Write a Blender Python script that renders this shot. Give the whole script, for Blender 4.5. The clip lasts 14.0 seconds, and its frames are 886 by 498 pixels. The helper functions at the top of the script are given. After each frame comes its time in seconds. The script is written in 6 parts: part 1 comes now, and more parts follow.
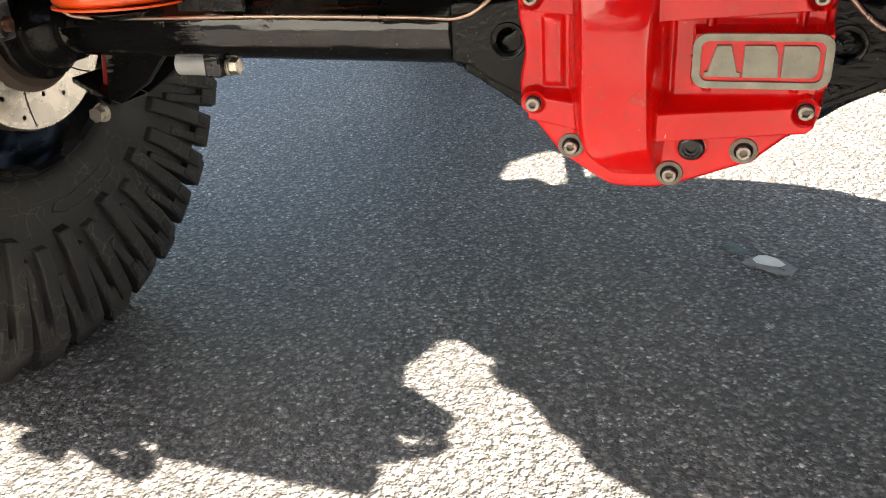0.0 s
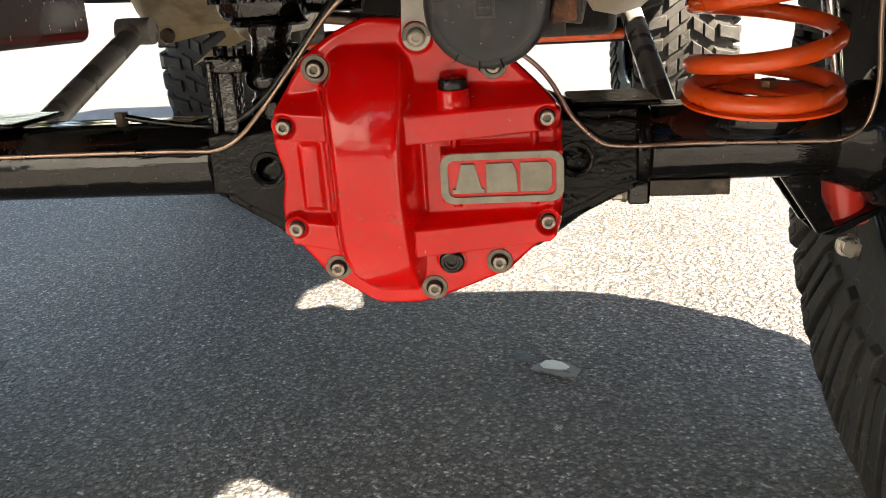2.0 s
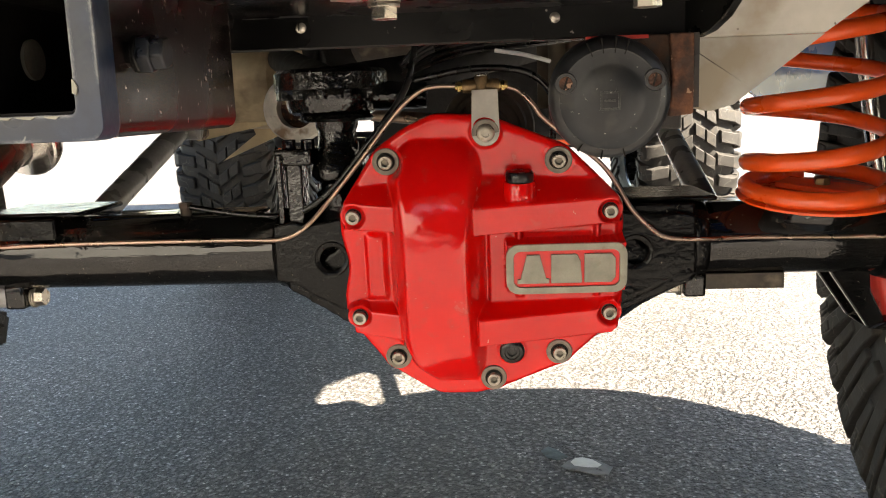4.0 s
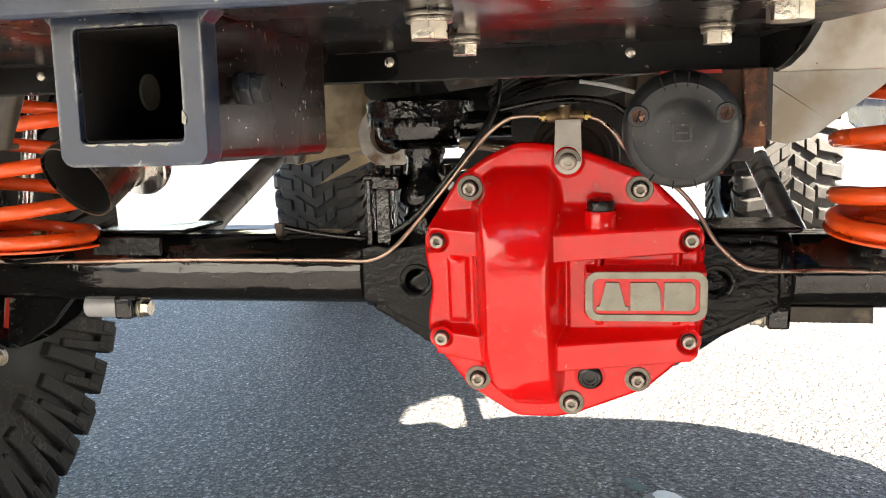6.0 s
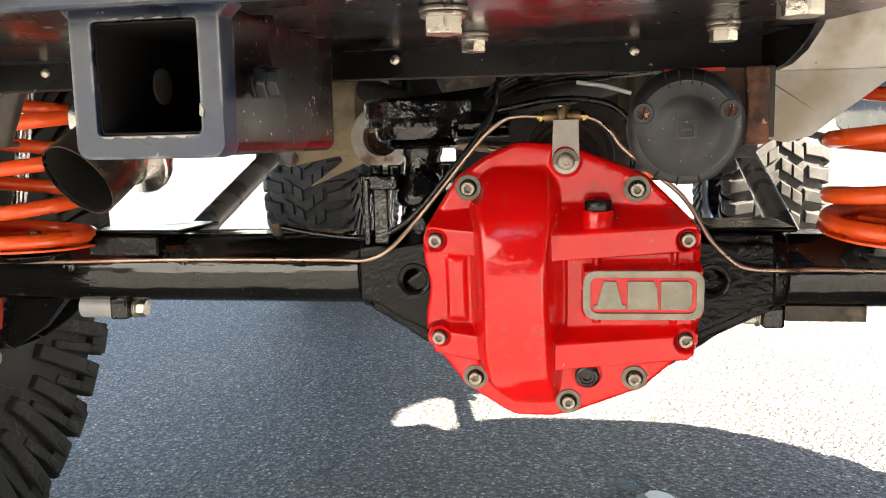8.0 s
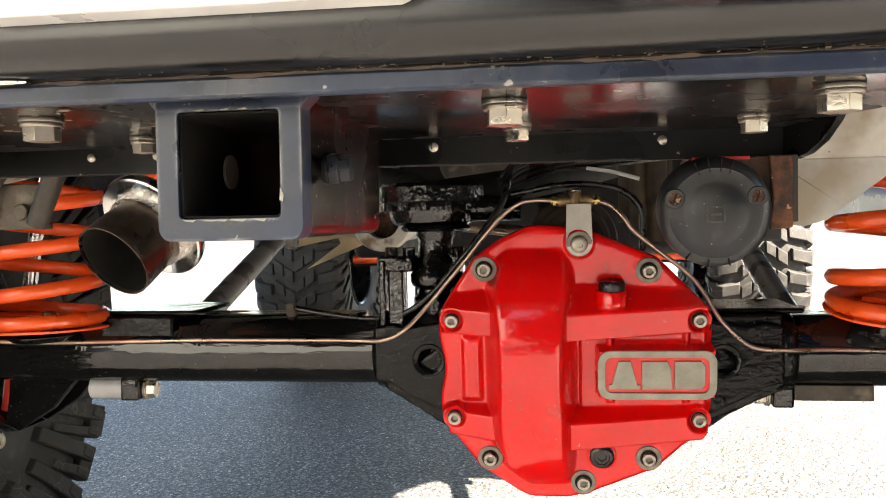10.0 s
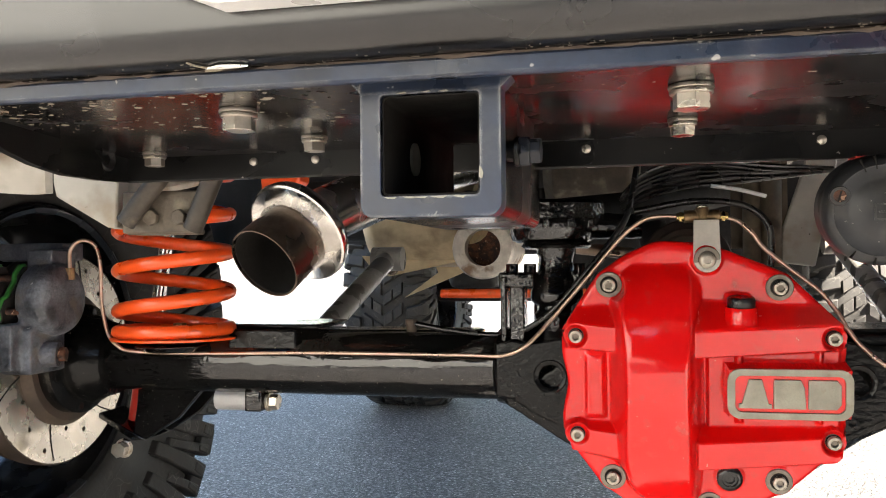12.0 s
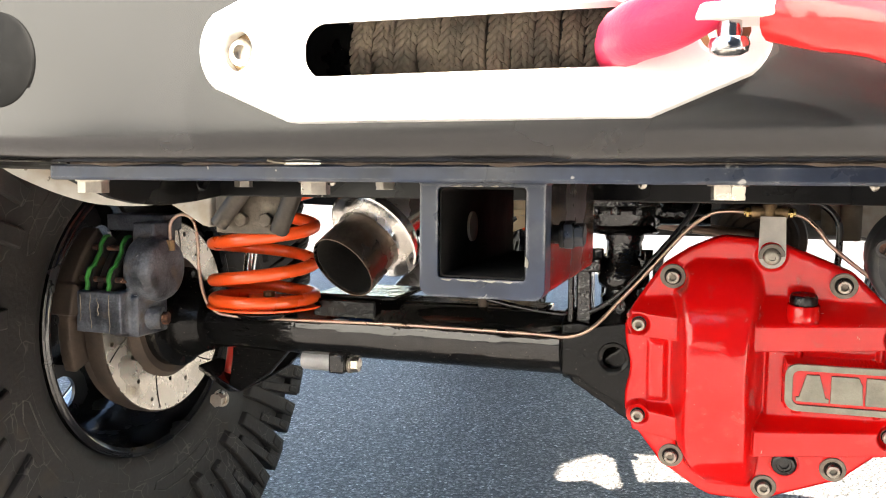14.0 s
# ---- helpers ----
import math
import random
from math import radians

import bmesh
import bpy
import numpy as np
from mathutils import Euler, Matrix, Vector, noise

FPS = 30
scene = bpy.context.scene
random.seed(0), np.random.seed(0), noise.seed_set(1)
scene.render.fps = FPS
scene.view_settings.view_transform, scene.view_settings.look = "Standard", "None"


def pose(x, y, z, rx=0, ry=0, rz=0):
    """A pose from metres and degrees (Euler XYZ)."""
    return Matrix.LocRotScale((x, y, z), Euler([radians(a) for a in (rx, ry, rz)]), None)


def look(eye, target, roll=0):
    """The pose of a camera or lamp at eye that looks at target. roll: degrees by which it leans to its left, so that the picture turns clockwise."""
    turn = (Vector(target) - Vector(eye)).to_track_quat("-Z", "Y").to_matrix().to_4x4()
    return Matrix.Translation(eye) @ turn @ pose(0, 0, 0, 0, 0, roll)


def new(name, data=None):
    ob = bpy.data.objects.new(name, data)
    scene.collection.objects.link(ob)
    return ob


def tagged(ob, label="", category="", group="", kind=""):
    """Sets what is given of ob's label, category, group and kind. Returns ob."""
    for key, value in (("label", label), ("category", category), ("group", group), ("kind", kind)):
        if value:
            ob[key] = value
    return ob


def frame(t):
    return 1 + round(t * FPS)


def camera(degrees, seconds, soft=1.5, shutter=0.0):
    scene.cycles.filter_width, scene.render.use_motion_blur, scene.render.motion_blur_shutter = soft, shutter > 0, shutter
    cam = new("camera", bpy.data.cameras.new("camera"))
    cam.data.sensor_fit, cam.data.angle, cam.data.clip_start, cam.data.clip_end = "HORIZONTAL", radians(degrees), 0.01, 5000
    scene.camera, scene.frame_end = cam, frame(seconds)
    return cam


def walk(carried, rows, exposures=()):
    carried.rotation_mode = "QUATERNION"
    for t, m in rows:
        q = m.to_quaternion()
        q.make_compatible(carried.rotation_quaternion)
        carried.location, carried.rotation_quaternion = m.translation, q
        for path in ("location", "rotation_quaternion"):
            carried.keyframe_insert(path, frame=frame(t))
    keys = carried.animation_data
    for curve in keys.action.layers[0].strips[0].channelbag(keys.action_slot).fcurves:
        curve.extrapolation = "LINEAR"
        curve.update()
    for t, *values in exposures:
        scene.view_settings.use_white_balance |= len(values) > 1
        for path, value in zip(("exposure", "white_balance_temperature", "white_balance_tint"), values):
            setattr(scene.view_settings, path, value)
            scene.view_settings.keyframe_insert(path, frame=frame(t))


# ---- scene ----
cam = camera(55.4, 14.0, 1.0)
PATH = [
    (0, (0.0206, 0.0288, 0.6221), (-0.5819, 1.8015, -0.2359), -2.9),
    (0.5, (0.0618, 0.0268, 0.6231), (-0.3729, 1.8725, -0.1823), -3.0),
    (1, (0.0958, 0.0278, 0.6221), (-0.2173, 1.9343, -0.0906), -2.9),
    (1.5, (0.0783, 0.0268, 0.6211), (-0.1679, 1.9694, -0.0185), -2.9),
    (2, (0.0711, 0.0309, 0.6149), (-0.1154, 1.9972, 0.0299), -2.9),
    (4.3, (-0.0082, 0.0000, 0.6087), (-0.1545, 2.0301, 0.2863), -2.0),
    (4.5, (-0.0072, -0.0062, 0.6077), (-0.2441, 2.0167, 0.2987), -1.7),
    (5, (-0.0052, -0.0093, 0.6108), (-0.3492, 2.0013, 0.3193), -1.6),
    (5.5, (-0.0072, -0.0155, 0.6108), (-0.3667, 1.9931, 0.3275), -1.6),
    (6, (0.0072, -0.0144, 0.6118), (-0.3584, 1.9931, 0.3348), -1.4),
    (6.5, (0.0134, -0.0124, 0.6077), (-0.3553, 1.9951, 0.3327), -1.4),
    (7, (0.0113, -0.0144, 0.6067), (-0.3595, 1.9931, 0.3327), -1.3),
    (9.5, (-0.0330, -0.0361, 0.6087), (-0.3008, 1.9992, 0.4347), -1.2),
    (10, (-0.0381, -0.0433, 0.6087), (-0.3224, 1.9961, 0.5397), -1.1),
    (10.5, (-0.0422, -0.0494, 0.6087), (-0.3553, 1.9869, 0.5933), -1.0),
    (11, (-0.0525, -0.0577, 0.6005), (-0.4007, 1.9683, 0.7313), -0.9),
    (11.2, (-0.0549, -0.0545, 0.5965), (-0.4217, 1.9600, 0.7840), -0.9),
    (11.5, (-0.0742, -0.0587, 0.5871), (-0.4676, 1.9529, 0.7910), -0.8),
    (11.7, (-0.0822, -0.0635, 0.5822), (-0.4988, 1.9425, 0.7430), -0.75),
    (12, (-0.0896, -0.0639, 0.5799), (-0.5480, 1.9446, 0.6180), -0.5),
    (12.5, (-0.0948, -0.0721, 0.5799), (-0.6149, 1.9168, 0.4481), -0.3),
    (13, (-0.1030, -0.0886, 0.5819), (-0.6819, 1.8798, 0.4007), -0.1),
    (13.5, (-0.1009, -0.0979, 0.5943), (-0.7313, 1.8540, 0.4079), 0.1),
    (13.7, (-0.0905, -0.1035, 0.6180), (-0.7315, 1.8400, 0.4312), 0.1),
    (14, (-0.0618, -0.1009, 0.6643), (-0.7220, 1.8427, 0.4841), 0.3),
]
walk(cam, [(t, look(eye, target, roll)) for t, eye, target, roll in PATH], [(0.0, 3.70, 7300, 10), (1.0, 3.44, 7800, 10), (2.2, 3.42, 7800, 10), (4.5, 3.68, 7600, 10), (5.0, 3.90, 7200, 10), (6.2, 4.02, 7200, 10), (9.5, 3.90, 7300, 10), (11.0, 3.70, 7200, 10), (11.5, 3.70, 7100, 10), (12.5, 4.38, 6900, 10), (13.5, 4.55, 6900, 10), (14.0, 4.15, 7000, 10)])

# ---- light ----
SUN_WAY = Vector((-0.88, 0.64, -1.0)).normalized()   # the way the sunlight travels
elev = math.asin(-SUN_WAY.z)
world = bpy.data.worlds.new("sky")
world.use_nodes = True
scene.world = world
wn = world.node_tree.nodes
sky = wn.new("ShaderNodeTexSky")
sky.sky_type = 'NISHITA'
sky.sun_disc = False
sky.sun_elevation = elev
sky.sun_rotation = math.atan2(-SUN_WAY.x, -SUN_WAY.y)
world.node_tree.links.new(sky.outputs[0], wn["Background"].inputs[0])
wn["Background"].inputs[1].default_value = 0.05
sun = new("sun", bpy.data.lights.new("sun", 'SUN'))
sun.data.energy, sun.data.angle, sun.data.color = 5.0, radians(0.53), (1.0, 0.95, 0.86)
sun.matrix_world = look((3, -3, 4), Vector((3, -3, 4)) + SUN_WAY)


# ---- materials ----
def mat(name, col, rough=0.5, metal=0.0, var=0.25, scale=30.0, bump=0.15, bscale=200.0, bdist=0.001, coat=0.0,
        specks=None, speck_scale=150.0, speck_cut=0.75, dust=None, dust_cut=0.55, dust_scale=14.0, rvar=0.15, spec=0.5):
    """A surface with colour variation at two scales, fine relief, optional patches of dirt and optional specks."""
    m = bpy.data.materials.new(name)
    m.use_nodes = True
    nt, n = m.node_tree, m.node_tree.nodes
    b = n["Principled BSDF"]
    tc = n.new("ShaderNodeTexCoord")
    L = nt.links.new

    def noise_tex(s, detail=5.0):
        t = n.new("ShaderNodeTexNoise")
        t.inputs["Scale"].default_value, t.inputs["Detail"].default_value = s, detail
        L(tc.outputs["Object"], t.inputs["Vector"])
        return t.outputs["Fac"]

    def ramp(src, a, c, lo=0.0, hi=1.0):
        r = n.new("ShaderNodeMapRange")
        r.inputs["From Min"].default_value, r.inputs["From Max"].default_value = a, c
        r.inputs["To Min"].default_value, r.inputs["To Max"].default_value = lo, hi
        L(src, r.inputs["Value"])
        return r.outputs[0]

    def mix(f, a, c):
        x = n.new("ShaderNodeMix")
        x.data_type = 'RGBA'
        L(f, x.inputs["Factor"])
        for sock, v in ((x.inputs[6], a), (x.inputs[7], c)):
            if isinstance(v, tuple):
                sock.default_value = (*v, 1)
            else:
                L(v, sock)
        return x.outputs[2]

    big, small = noise_tex(scale), noise_tex(scale * 9, 3)
    dark = tuple(c * (1 - var) for c in col)
    lite = tuple(min(1, c * (1 + var)) for c in col)
    out = mix(ramp(big, 0.35, 0.65), dark, lite)
    out = mix(ramp(small, 0.3, 0.8, 0.0, 0.5), out, dark)
    rg = ramp(big, 0.3, 0.7, max(0.02, rough - rvar), min(1, rough + rvar))
    if dust:
        f = ramp(noise_tex(dust_scale, 8), dust_cut, dust_cut + 0.14)
        out = mix(f, out, dust)
        r2 = n.new("ShaderNodeMath")
        r2.operation = 'MULTIPLY_ADD'
        L(f, r2.inputs[0])
        r2.inputs[1].default_value = 0.3
        L(rg, r2.inputs[2])
        rg = r2.outputs[0]
    if specks:
        f = ramp(noise_tex(speck_scale, 2), speck_cut, speck_cut + 0.03)
        out = mix(f, out, specks)
    L(out, b.inputs["Base Color"])
    L(rg, b.inputs["Roughness"])
    b.inputs["Metallic"].default_value = metal
    b.inputs["Specular IOR Level"].default_value = spec
    b.inputs["Coat Weight"].default_value = coat
    b.inputs["Coat Roughness"].default_value = 0.06
    if bump:
        bp = n.new("ShaderNodeBump")
        bp.inputs["Strength"].default_value, bp.inputs["Distance"].default_value = bump, bdist
        L(noise_tex(bscale, 4), bp.inputs["Height"])
        L(bp.outputs[0], b.inputs["Normal"])
        if coat:
            L(bp.outputs[0], b.inputs["Coat Normal"])
    return m


M = {
    "red": mat("red_gloss_paint", (0.66, 0.0048, 0.0052), 0.08, var=0.10, scale=9, bump=0.55, bscale=75, bdist=0.0007, rvar=0.04, coat=0.20, spec=0.45, specks=(0.60, 0.14, 0.12), speck_scale=210, speck_cut=0.74, dust=(0.52, 0.022, 0.018), dust_cut=0.60, dust_scale=55),
    "bumper": mat("black_powder_coat", (0.006, 0.006, 0.006), 0.32, var=0.35, scale=12, bump=0.05, bscale=500, specks=(0.30, 0.28, 0.25), speck_scale=190, speck_cut=0.75, spec=0.20),
    "bumper_face": mat("black_bumper_face", (0.0028, 0.0028, 0.0030), 0.24, var=0.3, scale=9, bump=0.03, bscale=500, specks=(0.3, 0.28, 0.25), speck_scale=150, speck_cut=0.80, spec=0.72, rvar=0.06),
    "plate": mat("spattered_black_plate", (0.007, 0.006, 0.006), 0.23, var=0.4, scale=14, bump=0.06, bscale=300, specks=(0.42, 0.36, 0.28), speck_scale=130, speck_cut=0.73, spec=0.45),
    "slate": mat("worn_slate_paint", (0.013, 0.0215, 0.043), 0.35, spec=0.42, var=0.45, scale=20, bump=0.25, bscale=160, specks=(0.30, 0.29, 0.27), speck_scale=120, speck_cut=0.70, dust=(0.042, 0.046, 0.055), dust_cut=0.57, dust_scale=30),
    "maroon": mat("black_maroon_paint", (0.013, 0.009, 0.009), 0.26, var=0.4, scale=16, bump=0.05, bscale=250, specks=(0.3, 0.26, 0.24), speck_scale=280, speck_cut=0.69, spec=0.28),
    "orange": mat("orange_spring_paint", (0.78, 0.085, 0.012), 0.34, var=0.15, scale=14, bump=0.12, bscale=250, coat=0.35, dust=(0.35, 0.10, 0.04), dust_cut=0.64),
    "zinc": mat("dull_zinc", (0.47, 0.43, 0.37), 0.32, 0.85, var=0.2, scale=60, bump=0.2, bscale=500, dust=(0.26, 0.20, 0.13), dust_cut=0.60, dust_scale=60),
    "washer": mat("dark_steel_washer", (0.19, 0.165, 0.135), 0.45, 0.4, var=0.3, scale=90, bump=0.3, bscale=500),
    "steel": mat("bright_steel", (0.66, 0.64, 0.61), 0.22, 1.0, var=0.15, scale=40, bump=0.1, bscale=400),
    "darksteel": mat("burnt_steel", (0.150, 0.115, 0.090), 0.30, 0.9, var=0.5, scale=25, bump=0.3, bscale=300, dust=(0.10, 0.06, 0.04), dust_cut=0.56, dust_scale=30),
    # Matt black: soot in the exhaust, painted shade in holes and gaps.
    "matt_black": mat("matt_black_surface", (0.012, 0.011, 0.010), 0.80, 0.0, var=0.3, scale=40, bump=0.2, bscale=300, spec=0.12),
    "alloy": mat("machined_aluminium", (0.80, 0.79, 0.77), 0.40, 0.25, var=0.05, scale=20, bump=0.08, bscale=600, specks=(0.45, 0.40, 0.34), speck_scale=160, speck_cut=0.78),
    "grille": mat("worn_grey_lettering", (0.27, 0.255, 0.205), 0.55, 0.3, var=0.25, scale=60, bump=0.3, bscale=400, dust=(0.18, 0.10, 0.07), dust_cut=0.64, dust_scale=70),
    "grey": mat("light_grey_chassis_paint", (0.44, 0.42, 0.375), 0.62, var=0.18, scale=10, bump=0.35, bscale=90, dust=(0.29, 0.245, 0.185), dust_cut=0.50, dust_scale=17, specks=(0.12, 0.10, 0.08), speck_scale=110, speck_cut=0.73),
    "dirty": mat("dirty_tan_steel", (0.12, 0.098, 0.074), 0.65, 0.2, var=0.4, scale=40, bump=0.5, bscale=150, bdist=0.002, dust=(0.30, 0.265, 0.21), dust_cut=0.56, dust_scale=40),
    "rod": mat("grey_painted_rod", (0.24, 0.23, 0.215), 0.30, 0.1, var=0.3, scale=25, bump=0.15, bscale=250, dust=(0.18, 0.15, 0.12), dust_cut=0.58),
    "rust": mat("rusty_plate", (0.105, 0.042, 0.022), 0.8, 0.1, var=0.6, scale=90, bump=0.9, bscale=190, bdist=0.003, dust=(0.035, 0.024, 0.022), dust_cut=0.47, dust_scale=70, specks=(0.36, 0.22, 0.15), speck_scale=220, speck_cut=0.66),
    "copper": mat("copper_nickel_pipe", (0.44, 0.32, 0.25), 0.34, 0.85, var=0.2, scale=30, bump=0.1, bscale=300),
    "brass": mat("brass_fitting", (0.24, 0.16, 0.085), 0.42, 0.8, var=0.4, scale=120, bump=0.2, bscale=400),
    "gold": mat("bright_brass", (0.50, 0.36, 0.14), 0.30, 0.9, var=0.2, scale=120, bump=0.1, bscale=400),
    "rubber": mat("dusty_tyre_rubber", (0.024, 0.0222, 0.021), 0.66, var=0.4, scale=18, bump=0.35, bscale=160, bdist=0.0015, dust=(0.045, 0.039, 0.033), dust_cut=0.58, dust_scale=26, spec=0.35),
    "cap": mat("grey_black_plastic", (0.013, 0.0145, 0.017), 0.40, var=0.5, scale=22, bump=0.15, bscale=120, dust=(0.040, 0.037, 0.034), dust_cut=0.55, dust_scale=40, spec=0.45, specks=(0.16, 0.155, 0.14), speck_scale=420, speck_cut=0.72),
    "scale_rust": mat("blackened_rusty_plate", (0.022, 0.018, 0.016), 0.7, var=0.5, scale=60, bump=0.8, bscale=160, bdist=0.002, dust=(0.075, 0.038, 0.024), dust_cut=0.56, dust_scale=60),
    "pitch": mat("dead_black_reflection", (0.0035, 0.0035, 0.0035), 0.7, var=0.3, scale=60, bump=0.1, bscale=300, spec=0.08),
    "hose": mat("black_hose", (0.009, 0.009, 0.009), 0.27, var=0.3, scale=40, bump=0.2, bscale=300),
    "under": mat("dark_underseal", (0.013, 0.012, 0.012), 0.6, var=0.6, scale=12, bump=0.8, bscale=60, bdist=0.004, spec=0.3, dust=(0.05, 0.042, 0.033), dust_cut=0.62, dust_scale=16),
    "muffler": mat("tan_dusty_muffler", (0.48, 0.38, 0.24), 0.45, 0.35, var=0.25, scale=9, bump=0.15, bscale=150, dust=(0.30, 0.23, 0.15), dust_cut=0.58),
    "caliper": mat("grimy_caliper_casting", (0.100, 0.107, 0.122), 0.48, 0.3, var=0.7, scale=35, bump=0.8, bscale=130, bdist=0.003, dust=(0.13, 0.11, 0.09), dust_cut=0.57, dust_scale=30, specks=(0.4, 0.4, 0.4), speck_scale=130, speck_cut=0.73),
    "green": mat("green_brake_pad_backing", (0.035, 0.22, 0.035), 0.55, var=0.3, scale=40, bump=0.3, bscale=250),
    "disc": mat("brake_disc_steel", (0.60, 0.56, 0.49), 0.25, 1.0, var=0.1, scale=30, bump=0.1, bscale=500, dust=(0.34, 0.22, 0.13), dust_cut=0.66, dust_scale=20),
    "dim": mat("brown_dusty_steel", (0.075, 0.055, 0.042), 0.7, 0.3, var=0.4, scale=25, bump=0.4, bscale=180),
    "wheel": mat("black_wheel_paint", (0.008, 0.008, 0.009), 0.22, var=0.3, scale=15, bump=0.1, bscale=300, coat=0.5),
    "rope": mat("weathered_synthetic_rope", (0.135, 0.108, 0.080), 0.8, var=0.5, scale=60, bump=0.4, bscale=400, bdist=0.002),
    "pink": mat("pink_red_strap", (0.72, 0.02, 0.085), 0.50, var=0.12, scale=20, bump=0.3, bscale=500),
    "hook": mat("red_shackle_paint", (0.75, 0.022, 0.022), 0.25, var=0.1, scale=14, bump=0.1, bscale=250, coat=0.6),
    "shock": mat("red_damper_paint", (0.55, 0.03, 0.02), 0.35, var=0.15, scale=20, bump=0.1, bscale=250, coat=0.3),
    "white": mat("white_sleeve", (0.66, 0.66, 0.66), 0.5, var=0.1, scale=20, bump=0.1, bscale=250),
    "body": mat("blue_body_paint", (0.035, 0.13, 0.42), 0.25, var=0.05, scale=3, bump=0.03, bscale=100, coat=0.4),
    "leaf": mat("pale_leaf_and_sun_spot", (0.85, 0.85, 0.80), 0.6, var=0.1, scale=60, bump=0.3, bscale=300),
    "navy": mat("blue_black_bolt", (0.013, 0.015, 0.020), 0.36, 0.3, var=0.3, scale=60, bump=0.1, bscale=400),
    "crust": mat("dried_mud", (0.27, 0.23, 0.17), 0.85, var=0.4, scale=80, bump=0.3, bscale=400),
    "chalk": mat("pale_dusty_steel", (0.60, 0.55, 0.48), 0.45, 0.35, var=0.25, scale=30, bump=0.25, bscale=200, dust=(0.26, 0.17, 0.11), dust_cut=0.53, dust_scale=32),
    "tab": mat("brushed_stainless_tab", (0.55, 0.52, 0.47), 0.42, 0.55, var=0.12, scale=40, bump=0.1, bscale=400),
    "stay": mat("grimy_brown_tube", (0.050, 0.041, 0.032), 0.5, 0.3, var=0.5, scale=40, bump=0.2, bscale=250, dust=(0.17, 0.14, 0.105), dust_cut=0.60, dust_scale=35),
    "bolt": mat("dull_socket_bolt", (0.36, 0.33, 0.28), 0.34, 0.6, var=0.25, scale=120, bump=0.2, bscale=500, dust=(0.20, 0.15, 0.10), dust_cut=0.58, dust_scale=120),
    "sleeve": mat("pale_bush_sleeve", (0.36, 0.36, 0.36), 0.45, 0.2, var=0.15, scale=40, bump=0.1, bscale=300),
    "cream": mat("pale_render", (0.345, 0.347, 0.338), 0.85, var=0.15, scale=0.8, bump=0.4, bscale=40, bdist=0.004),
    "tar": mat("charcoal_wall_paint", (0.022, 0.024, 0.031), 0.8, var=0.2, scale=0.8, bump=0.4, bscale=40, bdist=0.004),
    "shield": mat("tan_dusty_sheet", (0.16, 0.125, 0.085), 0.55, 0.2, var=0.35, scale=20, bump=0.2, bscale=150, dust=(0.07, 0.055, 0.04), dust_cut=0.55),
    "film": mat("grey_translucent_film", (0.25, 0.25, 0.245), 0.4, var=0.3, scale=60, bump=0.3, bscale=300),
    "flake": mat("grey_green_scrap", (0.12, 0.15, 0.15), 0.6, var=0.5, scale=90, bump=0.3, bscale=300),
    "stone": mat("pale_grit", (0.30, 0.29, 0.27), 0.7, var=0.4, scale=30, bump=0.3, bscale=400),
}


